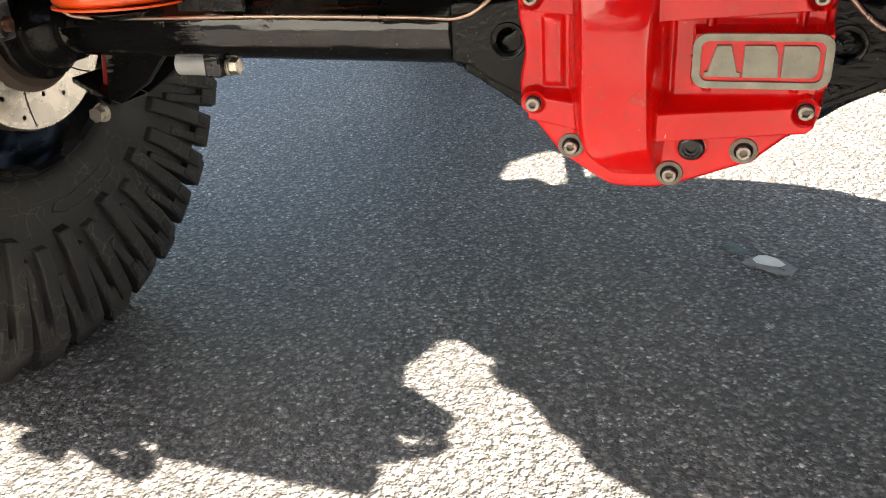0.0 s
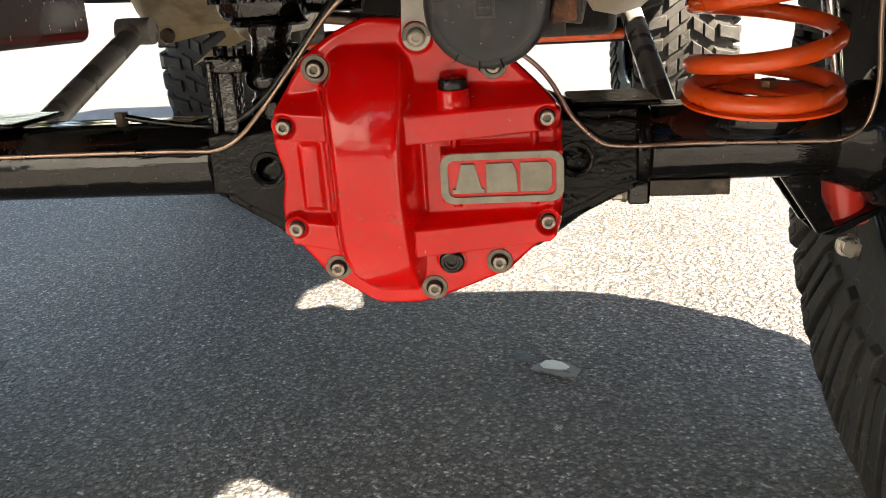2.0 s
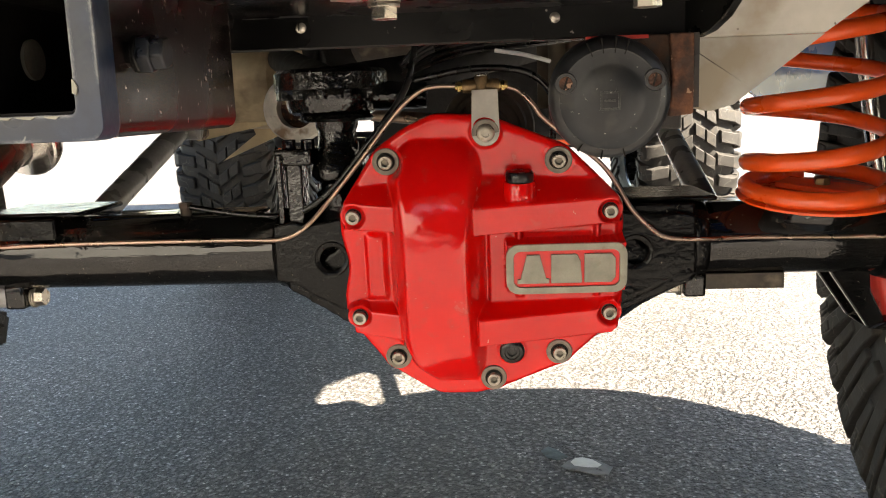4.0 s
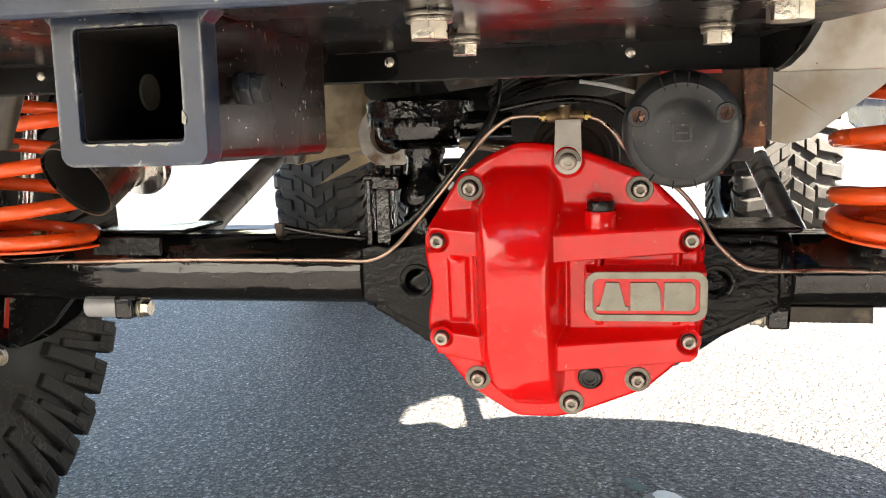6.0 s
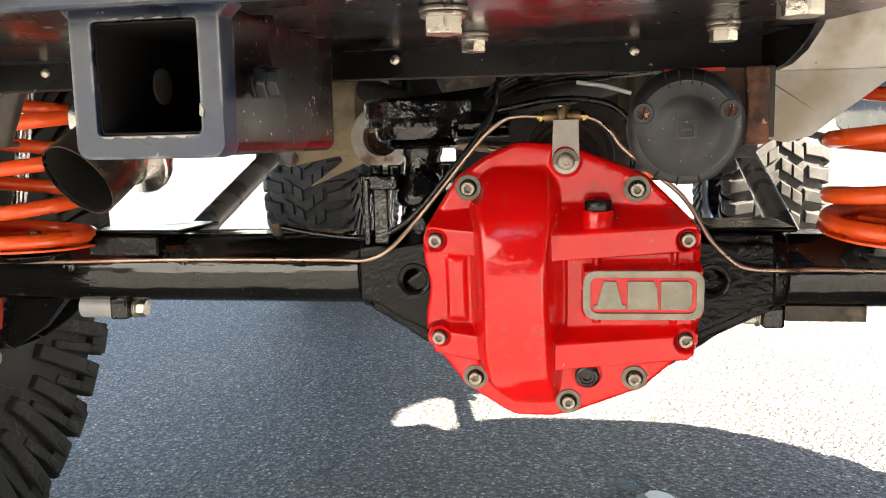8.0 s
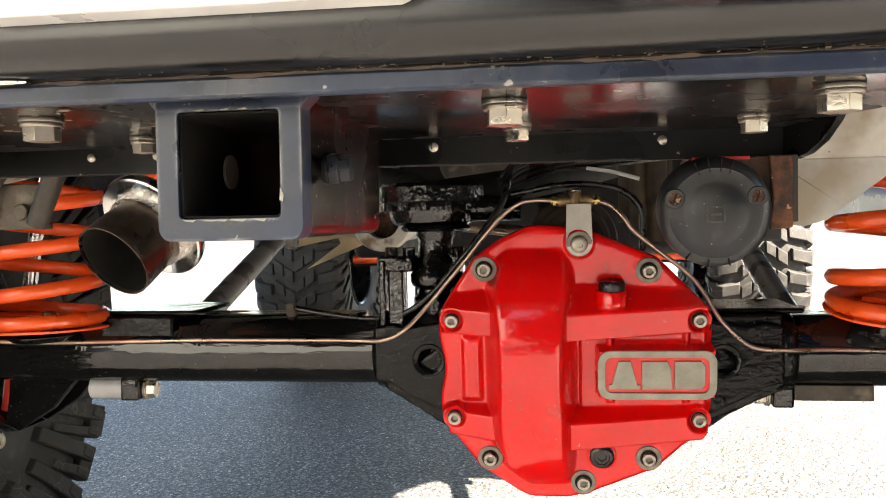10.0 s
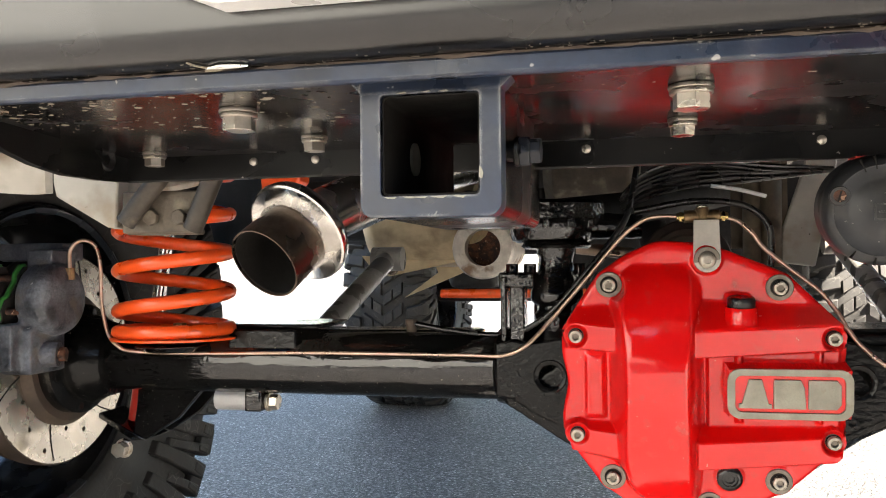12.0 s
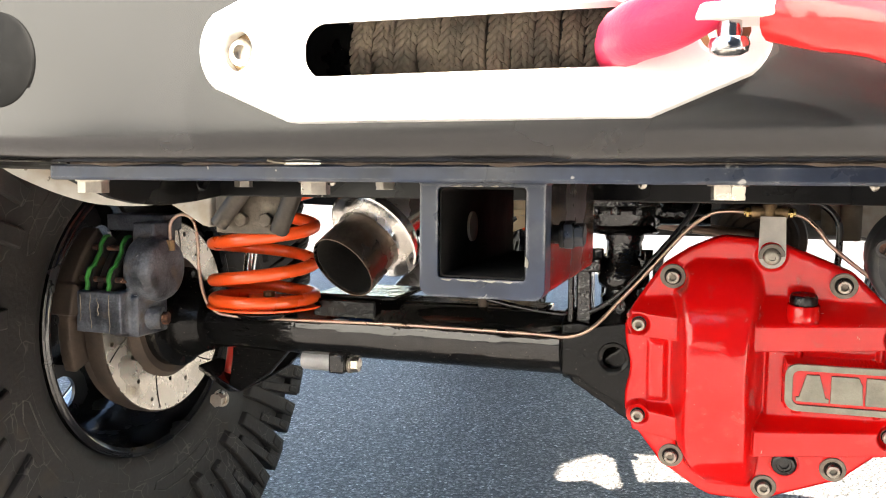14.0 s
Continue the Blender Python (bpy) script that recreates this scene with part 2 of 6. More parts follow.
def asphalt():
    m = bpy.data.materials.new("asphalt")
    m.use_nodes = True
    nt, n = m.node_tree, m.node_tree.nodes
    L = nt.links.new
    b = n["Principled BSDF"]
    tc = n.new("ShaderNodeTexCoord")
    v = n.new("ShaderNodeTexVoronoi")
    v.inputs["Scale"].default_value = 240
    L(tc.outputs["Object"], v.inputs["Vector"])
    v2 = n.new("ShaderNodeTexVoronoi")
    v2.inputs["Scale"].default_value = 95
    L(tc.outputs["Object"], v2.inputs["Vector"])
    big = n.new("ShaderNodeTexNoise")
    big.inputs["Scale"].default_value, big.inputs["Detail"].default_value = 1.7, 6
    L(tc.outputs["Object"], big.inputs["Vector"])
    fine = n.new("ShaderNodeTexNoise")
    fine.inputs["Scale"].default_value, fine.inputs["Detail"].default_value = 520, 4
    L(tc.outputs["Object"], fine.inputs["Vector"])
    cr = n.new("ShaderNodeValToRGB")
    e = cr.color_ramp.elements
    e[0].position, e[0].color = 0.0, (0.045, 0.042, 0.040, 1)
    e[1].position, e[1].color = 1.0, (0.52, 0.50, 0.46, 1)
    for p, c in ((0.10, 0.080), (0.35, 0.122), (0.70, 0.158), (0.90, 0.205), (0.955, 0.33), (0.985, 0.55)):
        k = e.new(p)
        k.color = (c * 1.08, c, c * 0.98, 1)
    sep = n.new("ShaderNodeSeparateColor")
    L(v.outputs["Color"], sep.inputs[0])
    L(sep.outputs[0], cr.inputs[0])
    mr = n.new("ShaderNodeMapRange")
    mr.inputs["From Min"].default_value, mr.inputs["From Max"].default_value = 0.3, 0.7
    mr.inputs["To Min"].default_value, mr.inputs["To Max"].default_value = 0.82, 1.15
    L(big.outputs[0], mr.inputs[0])
    mul = n.new("ShaderNodeVectorMath")
    mul.operation = 'SCALE'
    L(cr.outputs[0], mul.inputs[0])
    # dark bitumen between the stones, with the pits' shade painted in
    pit = n.new("ShaderNodeMapRange")
    pit.inputs["From Min"].default_value, pit.inputs["From Max"].default_value = 0.25, 0.58
    pit.inputs["To Min"].default_value, pit.inputs["To Max"].default_value = 1.30, 0.47
    L(v2.outputs["Distance"], pit.inputs[0])
    both = n.new("ShaderNodeMath")
    both.operation = 'MULTIPLY'
    L(mr.outputs[0], both.inputs[0])
    L(pit.outputs[0], both.inputs[1])
    L(both.outputs[0], mul.inputs["Scale"])
    L(mul.outputs[0], b.inputs["Base Color"])
    b.inputs["Roughness"].default_value = 0.62
    b.inputs["Specular IOR Level"].default_value = 0.52
    hs = n.new("ShaderNodeMath")
    hs.operation = 'MULTIPLY_ADD'
    L(v2.outputs["Distance"], hs.inputs[0])
    hs.inputs[1].default_value = 1.7
    L(v.outputs["Distance"], hs.inputs[2])
    h2 = n.new("ShaderNodeMath")
    h2.operation = 'MULTIPLY_ADD'
    L(fine.outputs[0], h2.inputs[0])
    h2.inputs[1].default_value = -0.5
    L(hs.outputs[0], h2.inputs[2])
    bp = n.new("ShaderNodeBump")
    bp.inputs["Strength"].default_value, bp.inputs["Distance"].default_value = 1.0, 0.0050
    bp.invert = True
    L(h2.outputs[0], bp.inputs["Height"])
    L(bp.outputs[0], b.inputs["Normal"])
    return m


def gloss_black(name, rough, stretch, wave, wave_depth, pit_cut, pit_depth, fine, spec=0.55):
    """Thick brushed-on gloss paint over pitted steel: long waves, patches of pits, dust specks and painted sparkles."""
    m = bpy.data.materials.new(name)
    m.use_nodes = True
    nt, n = m.node_tree, m.node_tree.nodes
    L = nt.links.new
    b = n["Principled BSDF"]
    tc = n.new("ShaderNodeTexCoord")
    mp = n.new("ShaderNodeMapping")
    mp.inputs["Scale"].default_value = (stretch, 1, 1)
    L(tc.outputs["Object"], mp.inputs["Vector"])

    def noise_tex(src, s, detail):
        t = n.new("ShaderNodeTexNoise")
        t.inputs["Scale"].default_value, t.inputs["Detail"].default_value = s, detail
        L(src, t.inputs["Vector"])
        return t.outputs["Fac"]

    def ramp(src, a, c, lo=0.0, hi=1.0):
        r = n.new("ShaderNodeMapRange")
        r.inputs["From Min"].default_value, r.inputs["From Max"].default_value = a, c
        r.inputs["To Min"].default_value, r.inputs["To Max"].default_value = lo, hi
        L(src, r.inputs["Value"])
        return r.outputs[0]

    def bumped(height, depth, strength, before=None):
        x = n.new("ShaderNodeBump")
        x.inputs["Strength"].default_value, x.inputs["Distance"].default_value = strength, depth
        L(height, x.inputs["Height"])
        if before:
            L(before, x.inputs["Normal"])
        return x.outputs[0]

    def mixed(f, a, c):
        x = n.new("ShaderNodeMix")
        x.data_type = 'RGBA'
        L(f, x.inputs["Factor"])
        if isinstance(a, tuple):
            x.inputs[6].default_value = (*a, 1)
        else:
            L(a, x.inputs[6])
        x.inputs[7].default_value = (*c, 1)
        return x.outputs[2]

    dust = ramp(noise_tex(tc.outputs["Object"], 13, 8), 0.60, 0.78)
    col = mixed(dust, (0.0045, 0.0045, 0.0045), (0.022, 0.018, 0.014))
    # Pale specks: dust, with the paint's small glints coloured in.
    col = mixed(ramp(noise_tex(tc.outputs["Object"], 300, 2), 0.71, 0.74), col, (0.15, 0.135, 0.11))
    L(col, b.inputs["Base Color"])
    L(ramp(dust, 0, 1, rough, rough + 0.22), b.inputs["Roughness"])
    b.inputs["Specular IOR Level"].default_value = spec
    nrm = bumped(noise_tex(mp.outputs[0], wave, 3), wave_depth, 1.0)
    pit = n.new("ShaderNodeTexVoronoi")
    pit.feature = 'SMOOTH_F1'
    pit.inputs["Scale"].default_value = 170
    L(tc.outputs["Object"], pit.inputs["Vector"])
    hole = ramp(pit.outputs["Distance"], 0.10, 0.55)
    gate = ramp(noise_tex(tc.outputs["Object"], 16, 5), pit_cut, pit_cut + 0.10)
    mul = n.new("ShaderNodeMath")
    mul.operation = 'MULTIPLY'
    L(hole, mul.inputs[0])
    L(gate, mul.inputs[1])
    nrm = bumped(mul.outputs[0], pit_depth, 0.9, nrm)
    nrm = bumped(noise_tex(mp.outputs[0], 150, 3), fine, 0.6, nrm)
    L(nrm, b.inputs["Normal"])
    return m


M["black"] = gloss_black("black_gloss_paint", 0.045, 0.22, 26.0, 0.0026, 0.60, 0.0010, 0.0006)
M["cast"] = gloss_black("black_painted_casting", 0.20, 0.7, 55.0, 0.0009, 0.56, 0.0018, 0.0014, 0.20)
M["wet"] = gloss_black("black_wet_gloss_paint", 0.05, 1.0, 75.0, 0.0016, 0.52, 0.0012, 0.0010, 0.60)
M["asphalt"] = asphalt()


def scuffs(m, scale, colour):
    """Thin pale scuff lines laid over a finished surface."""
    nt, n = m.node_tree, m.node_tree.nodes
    L = nt.links.new
    b = n["Principled BSDF"]
    old = b.inputs["Base Color"].links[0].from_socket
    tc = n.new("ShaderNodeTexCoord")
    warp = n.new("ShaderNodeTexNoise")
    warp.inputs["Scale"].default_value = scale * 0.7
    L(tc.outputs["Object"], warp.inputs["Vector"])
    add = n.new("ShaderNodeVectorMath")
    add.operation = 'MULTIPLY_ADD'
    add.inputs[1].default_value = (0.05, 0.05, 0.05)
    L(warp.outputs["Color"], add.inputs[0])
    L(tc.outputs["Object"], add.inputs[2])
    v = n.new("ShaderNodeTexVoronoi")
    v.feature = 'DISTANCE_TO_EDGE'
    v.inputs["Scale"].default_value = scale
    L(add.outputs[0], v.inputs["Vector"])
    line = n.new("ShaderNodeMapRange")
    line.inputs["From Min"].default_value, line.inputs["From Max"].default_value = 0.0, 0.028
    line.inputs["To Min"].default_value, line.inputs["To Max"].default_value = 1.0, 0.0
    L(v.outputs["Distance"], line.inputs["Value"])
    gate = n.new("ShaderNodeTexNoise")
    gate.inputs["Scale"].default_value, gate.inputs["Detail"].default_value = scale * 0.55, 6
    L(tc.outputs["Object"], gate.inputs["Vector"])
    g = n.new("ShaderNodeMapRange")
    g.inputs["From Min"].default_value, g.inputs["From Max"].default_value = 0.47, 0.60
    L(gate.outputs[0], g.inputs["Value"])
    f = n.new("ShaderNodeMath")
    f.operation = 'MULTIPLY'
    L(line.outputs[0], f.inputs[0])
    L(g.outputs[0], f.inputs[1])
    x = n.new("ShaderNodeMix")
    x.data_type = 'RGBA'
    L(f.outputs[0], x.inputs["Factor"])
    L(old, x.inputs[6])
    x.inputs[7].default_value = (*colour, 1)
    L(x.outputs[2], b.inputs["Base Color"])


scuffs(M["rubber"], 30.0, (0.080, 0.074, 0.066))


def pale_edges(m, radius, colour, scale, amount):
    """Lighter edges where the surface turns sharply: rubbed wear and painted edge highlights."""
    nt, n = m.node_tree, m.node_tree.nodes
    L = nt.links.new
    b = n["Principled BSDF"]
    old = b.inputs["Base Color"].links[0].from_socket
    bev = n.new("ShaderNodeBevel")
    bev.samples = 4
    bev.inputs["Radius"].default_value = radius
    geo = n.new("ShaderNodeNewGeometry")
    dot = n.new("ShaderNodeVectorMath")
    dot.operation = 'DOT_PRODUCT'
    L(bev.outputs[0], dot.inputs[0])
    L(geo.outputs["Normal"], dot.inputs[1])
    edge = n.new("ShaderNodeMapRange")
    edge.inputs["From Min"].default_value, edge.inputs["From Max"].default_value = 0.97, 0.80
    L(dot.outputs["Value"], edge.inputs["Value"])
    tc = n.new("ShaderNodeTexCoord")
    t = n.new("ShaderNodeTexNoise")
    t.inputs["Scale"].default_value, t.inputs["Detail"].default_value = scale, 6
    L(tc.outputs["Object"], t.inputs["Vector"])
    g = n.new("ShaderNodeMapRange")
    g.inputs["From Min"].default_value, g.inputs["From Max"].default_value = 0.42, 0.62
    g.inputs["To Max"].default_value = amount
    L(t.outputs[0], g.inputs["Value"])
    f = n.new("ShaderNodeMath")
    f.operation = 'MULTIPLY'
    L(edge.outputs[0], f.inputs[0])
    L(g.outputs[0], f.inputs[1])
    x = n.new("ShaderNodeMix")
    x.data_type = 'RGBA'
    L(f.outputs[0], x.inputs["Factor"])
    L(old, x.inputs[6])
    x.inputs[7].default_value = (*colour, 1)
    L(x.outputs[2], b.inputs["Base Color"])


# Tyre blocks: scuffed edges, with edge highlights painted in.
pale_edges(M["rubber"], 0.004, (0.12, 0.112, 0.10), 30.0, 0.85)
pale_edges(M["slate"], 0.0028, (0.30, 0.30, 0.29), 60.0, 1.0)
# Cover: chipped edges, with whitish edge highlights painted in.
pale_edges(M["red"], 0.0016, (0.62, 0.10, 0.085), 70.0, 0.45)
pale_edges(M["cap"], 0.0016, (0.10, 0.095, 0.085), 90.0, 0.8)
pale_edges(M["maroon"], 0.0018, (0.30, 0.27, 0.24), 80.0, 0.7)
pale_edges(M["bumper"], 0.0016, (0.22, 0.20, 0.17), 70.0, 0.6)


# ---- building tools ----
def part(name, bm, material, parent=None, label="", smooth=40, bevel=0.0, seg=2):
    """Links a bmesh as one mesh object under a thing or a part."""
    me = bpy.data.meshes.new(name)
    bmesh.ops.recalc_face_normals(bm, faces=bm.faces)
    bm.to_mesh(me)
    bm.free()
    me.materials.append(M[material])
    ob = new(name, me)
    if smooth:
        me.shade_smooth()
        me.set_sharp_from_angle(angle=radians(smooth))
    if parent is not None:
        ob.parent = parent
    if label:
        ob["label"] = label
    if bevel:
        mod = ob.modifiers.new("edge", 'BEVEL')
        mod.width, mod.segments, mod.limit_method, mod.angle_limit = bevel, seg, 'ANGLE', radians(35)
    return ob


def thing(name, label, category, group="", kind=""):
    return tagged(new(name), label, category, group, kind)


def box(bm, x0, x1, y0, y1, z0, z1, m=None):
    vs = [bm.verts.new((x, y, z)) for z in (z0, z1) for y in (y0, y1) for x in (x0, x1)]
    for f in ((0, 1, 3, 2), (4, 6, 7, 5), (0, 4, 5, 1), (2, 3, 7, 6), (0, 2, 6, 4), (1, 5, 7, 3)):
        bm.faces.new([vs[i] for i in f])
    if m is not None:
        bmesh.ops.transform(bm, matrix=m, verts=vs)
    return vs


def axis_frame(p, q):
    """A frame at p with its z towards q."""
    d = Vector(q) - Vector(p)
    return Matrix.Translation(p) @ d.to_track_quat('Z', 'Y').to_matrix().to_4x4(), d.length


def lathe(bm, profile, m=None, n=32, closed=False):
    """Turns a profile of (radius, height) about the local z axis."""
    rings = []
    for r, h in profile:
        if r < 1e-6:
            rings.append([bm.verts.new((0, 0, h))])
        else:
            rings.append([bm.verts.new((r * math.cos(2 * math.pi * i / n), r * math.sin(2 * math.pi * i / n), h)) for i in range(n)])
    pairs = list(zip(rings, rings[1:])) + ([(rings[-1], rings[0])] if closed else [])
    for a, b in pairs:
        if len(a) == 1 and len(b) == 1:
            continue
        for i in range(n):
            j = (i + 1) % n
            if len(a) == 1:
                bm.faces.new((a[0], b[j], b[i]))
            elif len(b) == 1:
                bm.faces.new((a[i], a[j], b[0]))
            else:
                bm.faces.new((a[i], a[j], b[j], b[i]))
    vs = [v for r in rings for v in r]
    if m is not None:
        bmesh.ops.transform(bm, matrix=m, verts=vs)
    return vs


def rod(bm, p, q, r, r2=None, n=20):
    m, d = axis_frame(p, q)
    r2 = r if r2 is None else r2
    return lathe(bm, [(0, 0), (r, 0), (r2, d), (0, d)], m, n)


def prism(bm, n, r, h, m=None, turn=0.0):
    lo = [bm.verts.new((r * math.cos(turn + 2 * math.pi * i / n), r * math.sin(turn + 2 * math.pi * i / n), 0)) for i in range(n)]
    hi = [bm.verts.new((v.co.x, v.co.y, h)) for v in lo]
    bm.faces.new(lo[::-1])
    bm.faces.new(hi)
    for i in range(n):
        j = (i + 1) % n
        bm.faces.new((lo[i], lo[j], hi[j], hi[i]))
    if m is not None:
        bmesh.ops.transform(bm, matrix=m, verts=lo + hi)
    return lo + hi


def curve_points(pts, steps=8):
    """A smooth line through the points (Catmull-Rom)."""
    p = [Vector(a) for a in pts]
    p = [2 * p[0] - p[1]] + p + [2 * p[-1] - p[-2]]
    out = []
    for i in range(1, len(p) - 2):
        for k in range(steps):
            t = k / steps
            a, b, c, d = p[i - 1], p[i], p[i + 1], p[i + 2]
            out.append(0.5 * ((2 * b) + (c - a) * t + (2 * a - 5 * b + 4 * c - d) * t * t + (3 * b - a - 3 * c + d) * t ** 3))
    out.append(p[-2])
    return out


def sweep(bm, pts, r, n=10, radii=None):
    """A round bar along the points."""
    pts = [Vector(p) for p in pts]
    up = None
    rings = []
    for i, p in enumerate(pts):
        d = (pts[min(i + 1, len(pts) - 1)] - pts[max(i - 1, 0)]).normalized()
        if up is None:
            up = d.orthogonal().normalized()
        up = (up - d * up.dot(d)).normalized()
        side = d.cross(up)
        rr = radii[i] if radii else r
        rings.append([bm.verts.new(p + rr * (math.cos(2 * math.pi * k / n) * up + math.sin(2 * math.pi * k / n) * side)) for k in range(n)])
    for a, b in zip(rings, rings[1:]):
        for k in range(n):
            j = (k + 1) % n
            bm.faces.new((a[k], a[j], b[j], b[k]))
    bm.faces.new(rings[0][::-1])
    bm.faces.new(rings[-1])


def outline(bm, pts, h0, h1, m=None):
    """A plate with the outline pts (u, v), from height h0 to h1 in the frame m."""
    lo = [bm.verts.new((u, v, h0)) for u, v in pts]
    hi = [bm.verts.new((u, v, h1)) for u, v in pts]
    bm.faces.new(lo[::-1])
    bm.faces.new(hi)
    n = len(pts)
    for i in range(n):
        j = (i + 1) % n
        bm.faces.new((lo[i], lo[j], hi[j], hi[i]))
    if m is not None:
        bmesh.ops.transform(bm, matrix=m, verts=lo + hi)
    return lo + hi


def holed_plate(bm, rims, h0, h1, m=None):
    """A plate between closed outlines (the first one outer, the rest holes), from height h0 to h1."""
    made, edges = [], []
    for pts in rims:
        vs = [bm.verts.new((u, v, h0)) for u, v in pts]
        es = [bm.edges.new((vs[i], vs[(i + 1) % len(vs)])) for i in range(len(vs))]
        made += vs
        edges += es
    res = bmesh.ops.triangle_fill(bm, use_beauty=True, use_dissolve=False, edges=edges)
    faces = [g for g in res["geom"] if isinstance(g, bmesh.types.BMFace)]
    ext = bmesh.ops.extrude_face_region(bm, geom=faces, use_keep_orig=True)
    top = [g for g in ext["geom"] if isinstance(g, bmesh.types.BMVert)]
    for v in top:
        v.co.z += h1 - h0
    if m is not None:
        bmesh.ops.transform(bm, matrix=m, verts=made + top)
    return made + top


def ring_pts(cx, cy, r, n=16, ry=None):
    return [(cx + r * math.cos(2 * math.pi * i / n), cy + (ry or r) * math.sin(2 * math.pi * i / n)) for i in range(n)]


def rounded(u0, u1, v0, v1, r, n=5):
    pts = []
    for cx, cy, a in ((u1 - r, v1 - r, 0), (u0 + r, v1 - r, 90), (u0 + r, v0 + r, 180), (u1 - r, v0 + r, 270)):
        for i in range(n + 1):
            t = radians(a + 90 * i / n)
            pts.append((cx + r * math.cos(t), cy + r * math.sin(t)))
    return pts


def fuse(ob, voxel, smooth=3):
    """Melts the blocks of a casting into one skin with soft inner corners."""
    r = ob.modifiers.new("cast", 'REMESH')
    r.mode, r.voxel_size, r.use_smooth_shade = 'VOXEL', voxel, True
    s = ob.modifiers.new("soft", 'SMOOTH')
    s.factor, s.iterations = 0.5, smooth
    return ob


def hex_bolt(parent, p, way, r=0.012, h=0.010, material="zinc", washer=True, name="bolt"):
    """A hexagon head on a washer; way points out of the surface."""
    m, _ = axis_frame(p, Vector(p) + Vector(way))
    bm = bmesh.new()
    if washer:
        lathe(bm, [(0, 0), (r * 1.15, 0), (r * 1.2, 0.0008), (r * 1.2, 0.0022), (0, 0.0026)], m, 24)
        lathe(bm, [(0, 0.0025), (r * 1.10, 0.0025), (r * 1.14, 0.0030), (r * 1.14, 0.0044), (r * 1.08, 0.0047), (0, 0.0047)], m, 24)
    prism(bm, 6, r, h, m @ Matrix.Translation((0, 0, 0.0045 if washer else 0)), 0.35)
    return part(name, bm, material, parent, "", 30, 0.0009, 2)


# ---- ground ----
def ground():
    bm = bmesh.new()
    xs = [-400, -60, -8, -2, 0, 2, 8, 60, 400]
    grid = [[bm.verts.new((x, y, 0)) for x in xs] for y in xs]
    for a, b in zip(grid, grid[1:]):
        for i in range(len(xs) - 1):
            bm.faces.new((a[i], a[i + 1], b[i + 1], b[i]))
    g = part("ground", bm, "asphalt", None, "", 0)
    tagged(g, "dark coarse asphalt with pale stone chips under the vehicle", "asphalt", kind="structure")


def grit():
    """Loose pale chips on the asphalt."""
    rng = random.Random(4)
    bm = bmesh.new()
    for _ in range(2600):
        x, y = rng.uniform(-1.3, 0.9), rng.uniform(0.45, 3.0)
        r = 0.0010 + 0.0036 * rng.random() ** 3
        m = Matrix.Translation((x, y, r * 0.35)) @ Euler((rng.uniform(-.4, .4), rng.uniform(-.4, .4), rng.uniform(0, 6))).to_matrix().to_4x4() @ Matrix.Diagonal((1, rng.uniform(.5, .9), rng.uniform(.4, .7), 1))
        prism(bm, 5, r, r, m @ Matrix.Translation((0, 0, -r / 2)))
    g = part("loose_grit", bm, "stone", None, "", 0)
    tagged(g, "scattered pale stone chips lying on the asphalt", "gravel", kind="stuff")
    bm = bmesh.new()
    outline(bm, [(0.0959, 1.3452), (0.1138, 1.3406), (0.1370, 1.3249), (0.1573, 1.3223), (0.1691, 1.3526), (0.1565, 1.3691), (0.1450, 1.3824), (0.1210, 1.3941), (0.0977, 1.3792), (0.0839, 1.3582)], 0.0025, 0.0042)
    lf = part("dry_leaf", bm, "film", None, "", 30)
    # Sun spot on the grey leaf, painted as a white shape.
    core = bmesh.new()
    outline(core, [(0.1066, 1.3579), (0.1260, 1.3520), (0.1438, 1.3503), (0.1517, 1.3610), (0.1390, 1.3815), (0.1240, 1.3907), (0.1101, 1.3887), (0.1007, 1.3720)], 0.0043, 0.0052)
    part("sun_spot_core", core, "leaf", lf, "sun spot painted white on the leaf", 30, 0.0004)
    bm = bmesh.new()
    outline(bm, [(0.0636, 1.3935), (0.0808, 1.3843), (0.0994, 1.3987), (0.0807, 1.4279), (0.0678, 1.4425), (0.0536, 1.4240)], 0.002, 0.0034)
    fk = part("dry_leaf", bm, "flake", None, "", 30)
    tagged(fk, "small grey-green leaf scrap lying on the asphalt", "leaf")
    tagged(lf, "small pale dry leaf lying flat on the asphalt", "leaf")


def reflection_walls():
    """Unseen plain walls behind and beside the vehicle, added to shape reflections and bounced light."""
    for nm, dims, material, label in (("west_reflection_wall", (-3.0, -2.75, -20.0, -1.2, -0.02, 5.0), "cream", "unseen pale wall added for bright reflections"),
                                      ("far_reflection_wall", (-1.7, 9.0, -15.25, -15.0, -0.02, 4.4), "tar", "unseen far charcoal wall added to darken reflections"),
                                      ("south_reflection_wall", (0.3, 12.0, -5.25, -5.0, -0.02, 4.6), "tar", "unseen charcoal wall added to darken reflections")):
        bm = bmesh.new()
        box(bm, *dims)
        tagged(part(nm, bm, material, None, "", 0), label, "wall", kind="structure")


# ---- rear axle ----
AY, AZ = 0.905, 0.4625      # the axle's centre line


def loft(bm, sections, n=28):
    """A skin through ellipses across the x axis: (x, y, z, ry, rz)."""
    rings = []
    for x, y, z, ry, rz in sections:
        rings.append([bm.verts.new((x, y + ry * math.cos(2 * math.pi * i / n), z + rz * math.sin(2 * math.pi * i / n))) for i in range(n)])
    for a, b in zip(rings, rings[1:]):
        for i in range(n):
            j = (i + 1) % n
            bm.faces.new((a[i], a[j], b[j], b[i]))
    bm.faces.new(rings[0])
    bm.faces.new(rings[-1][::-1])


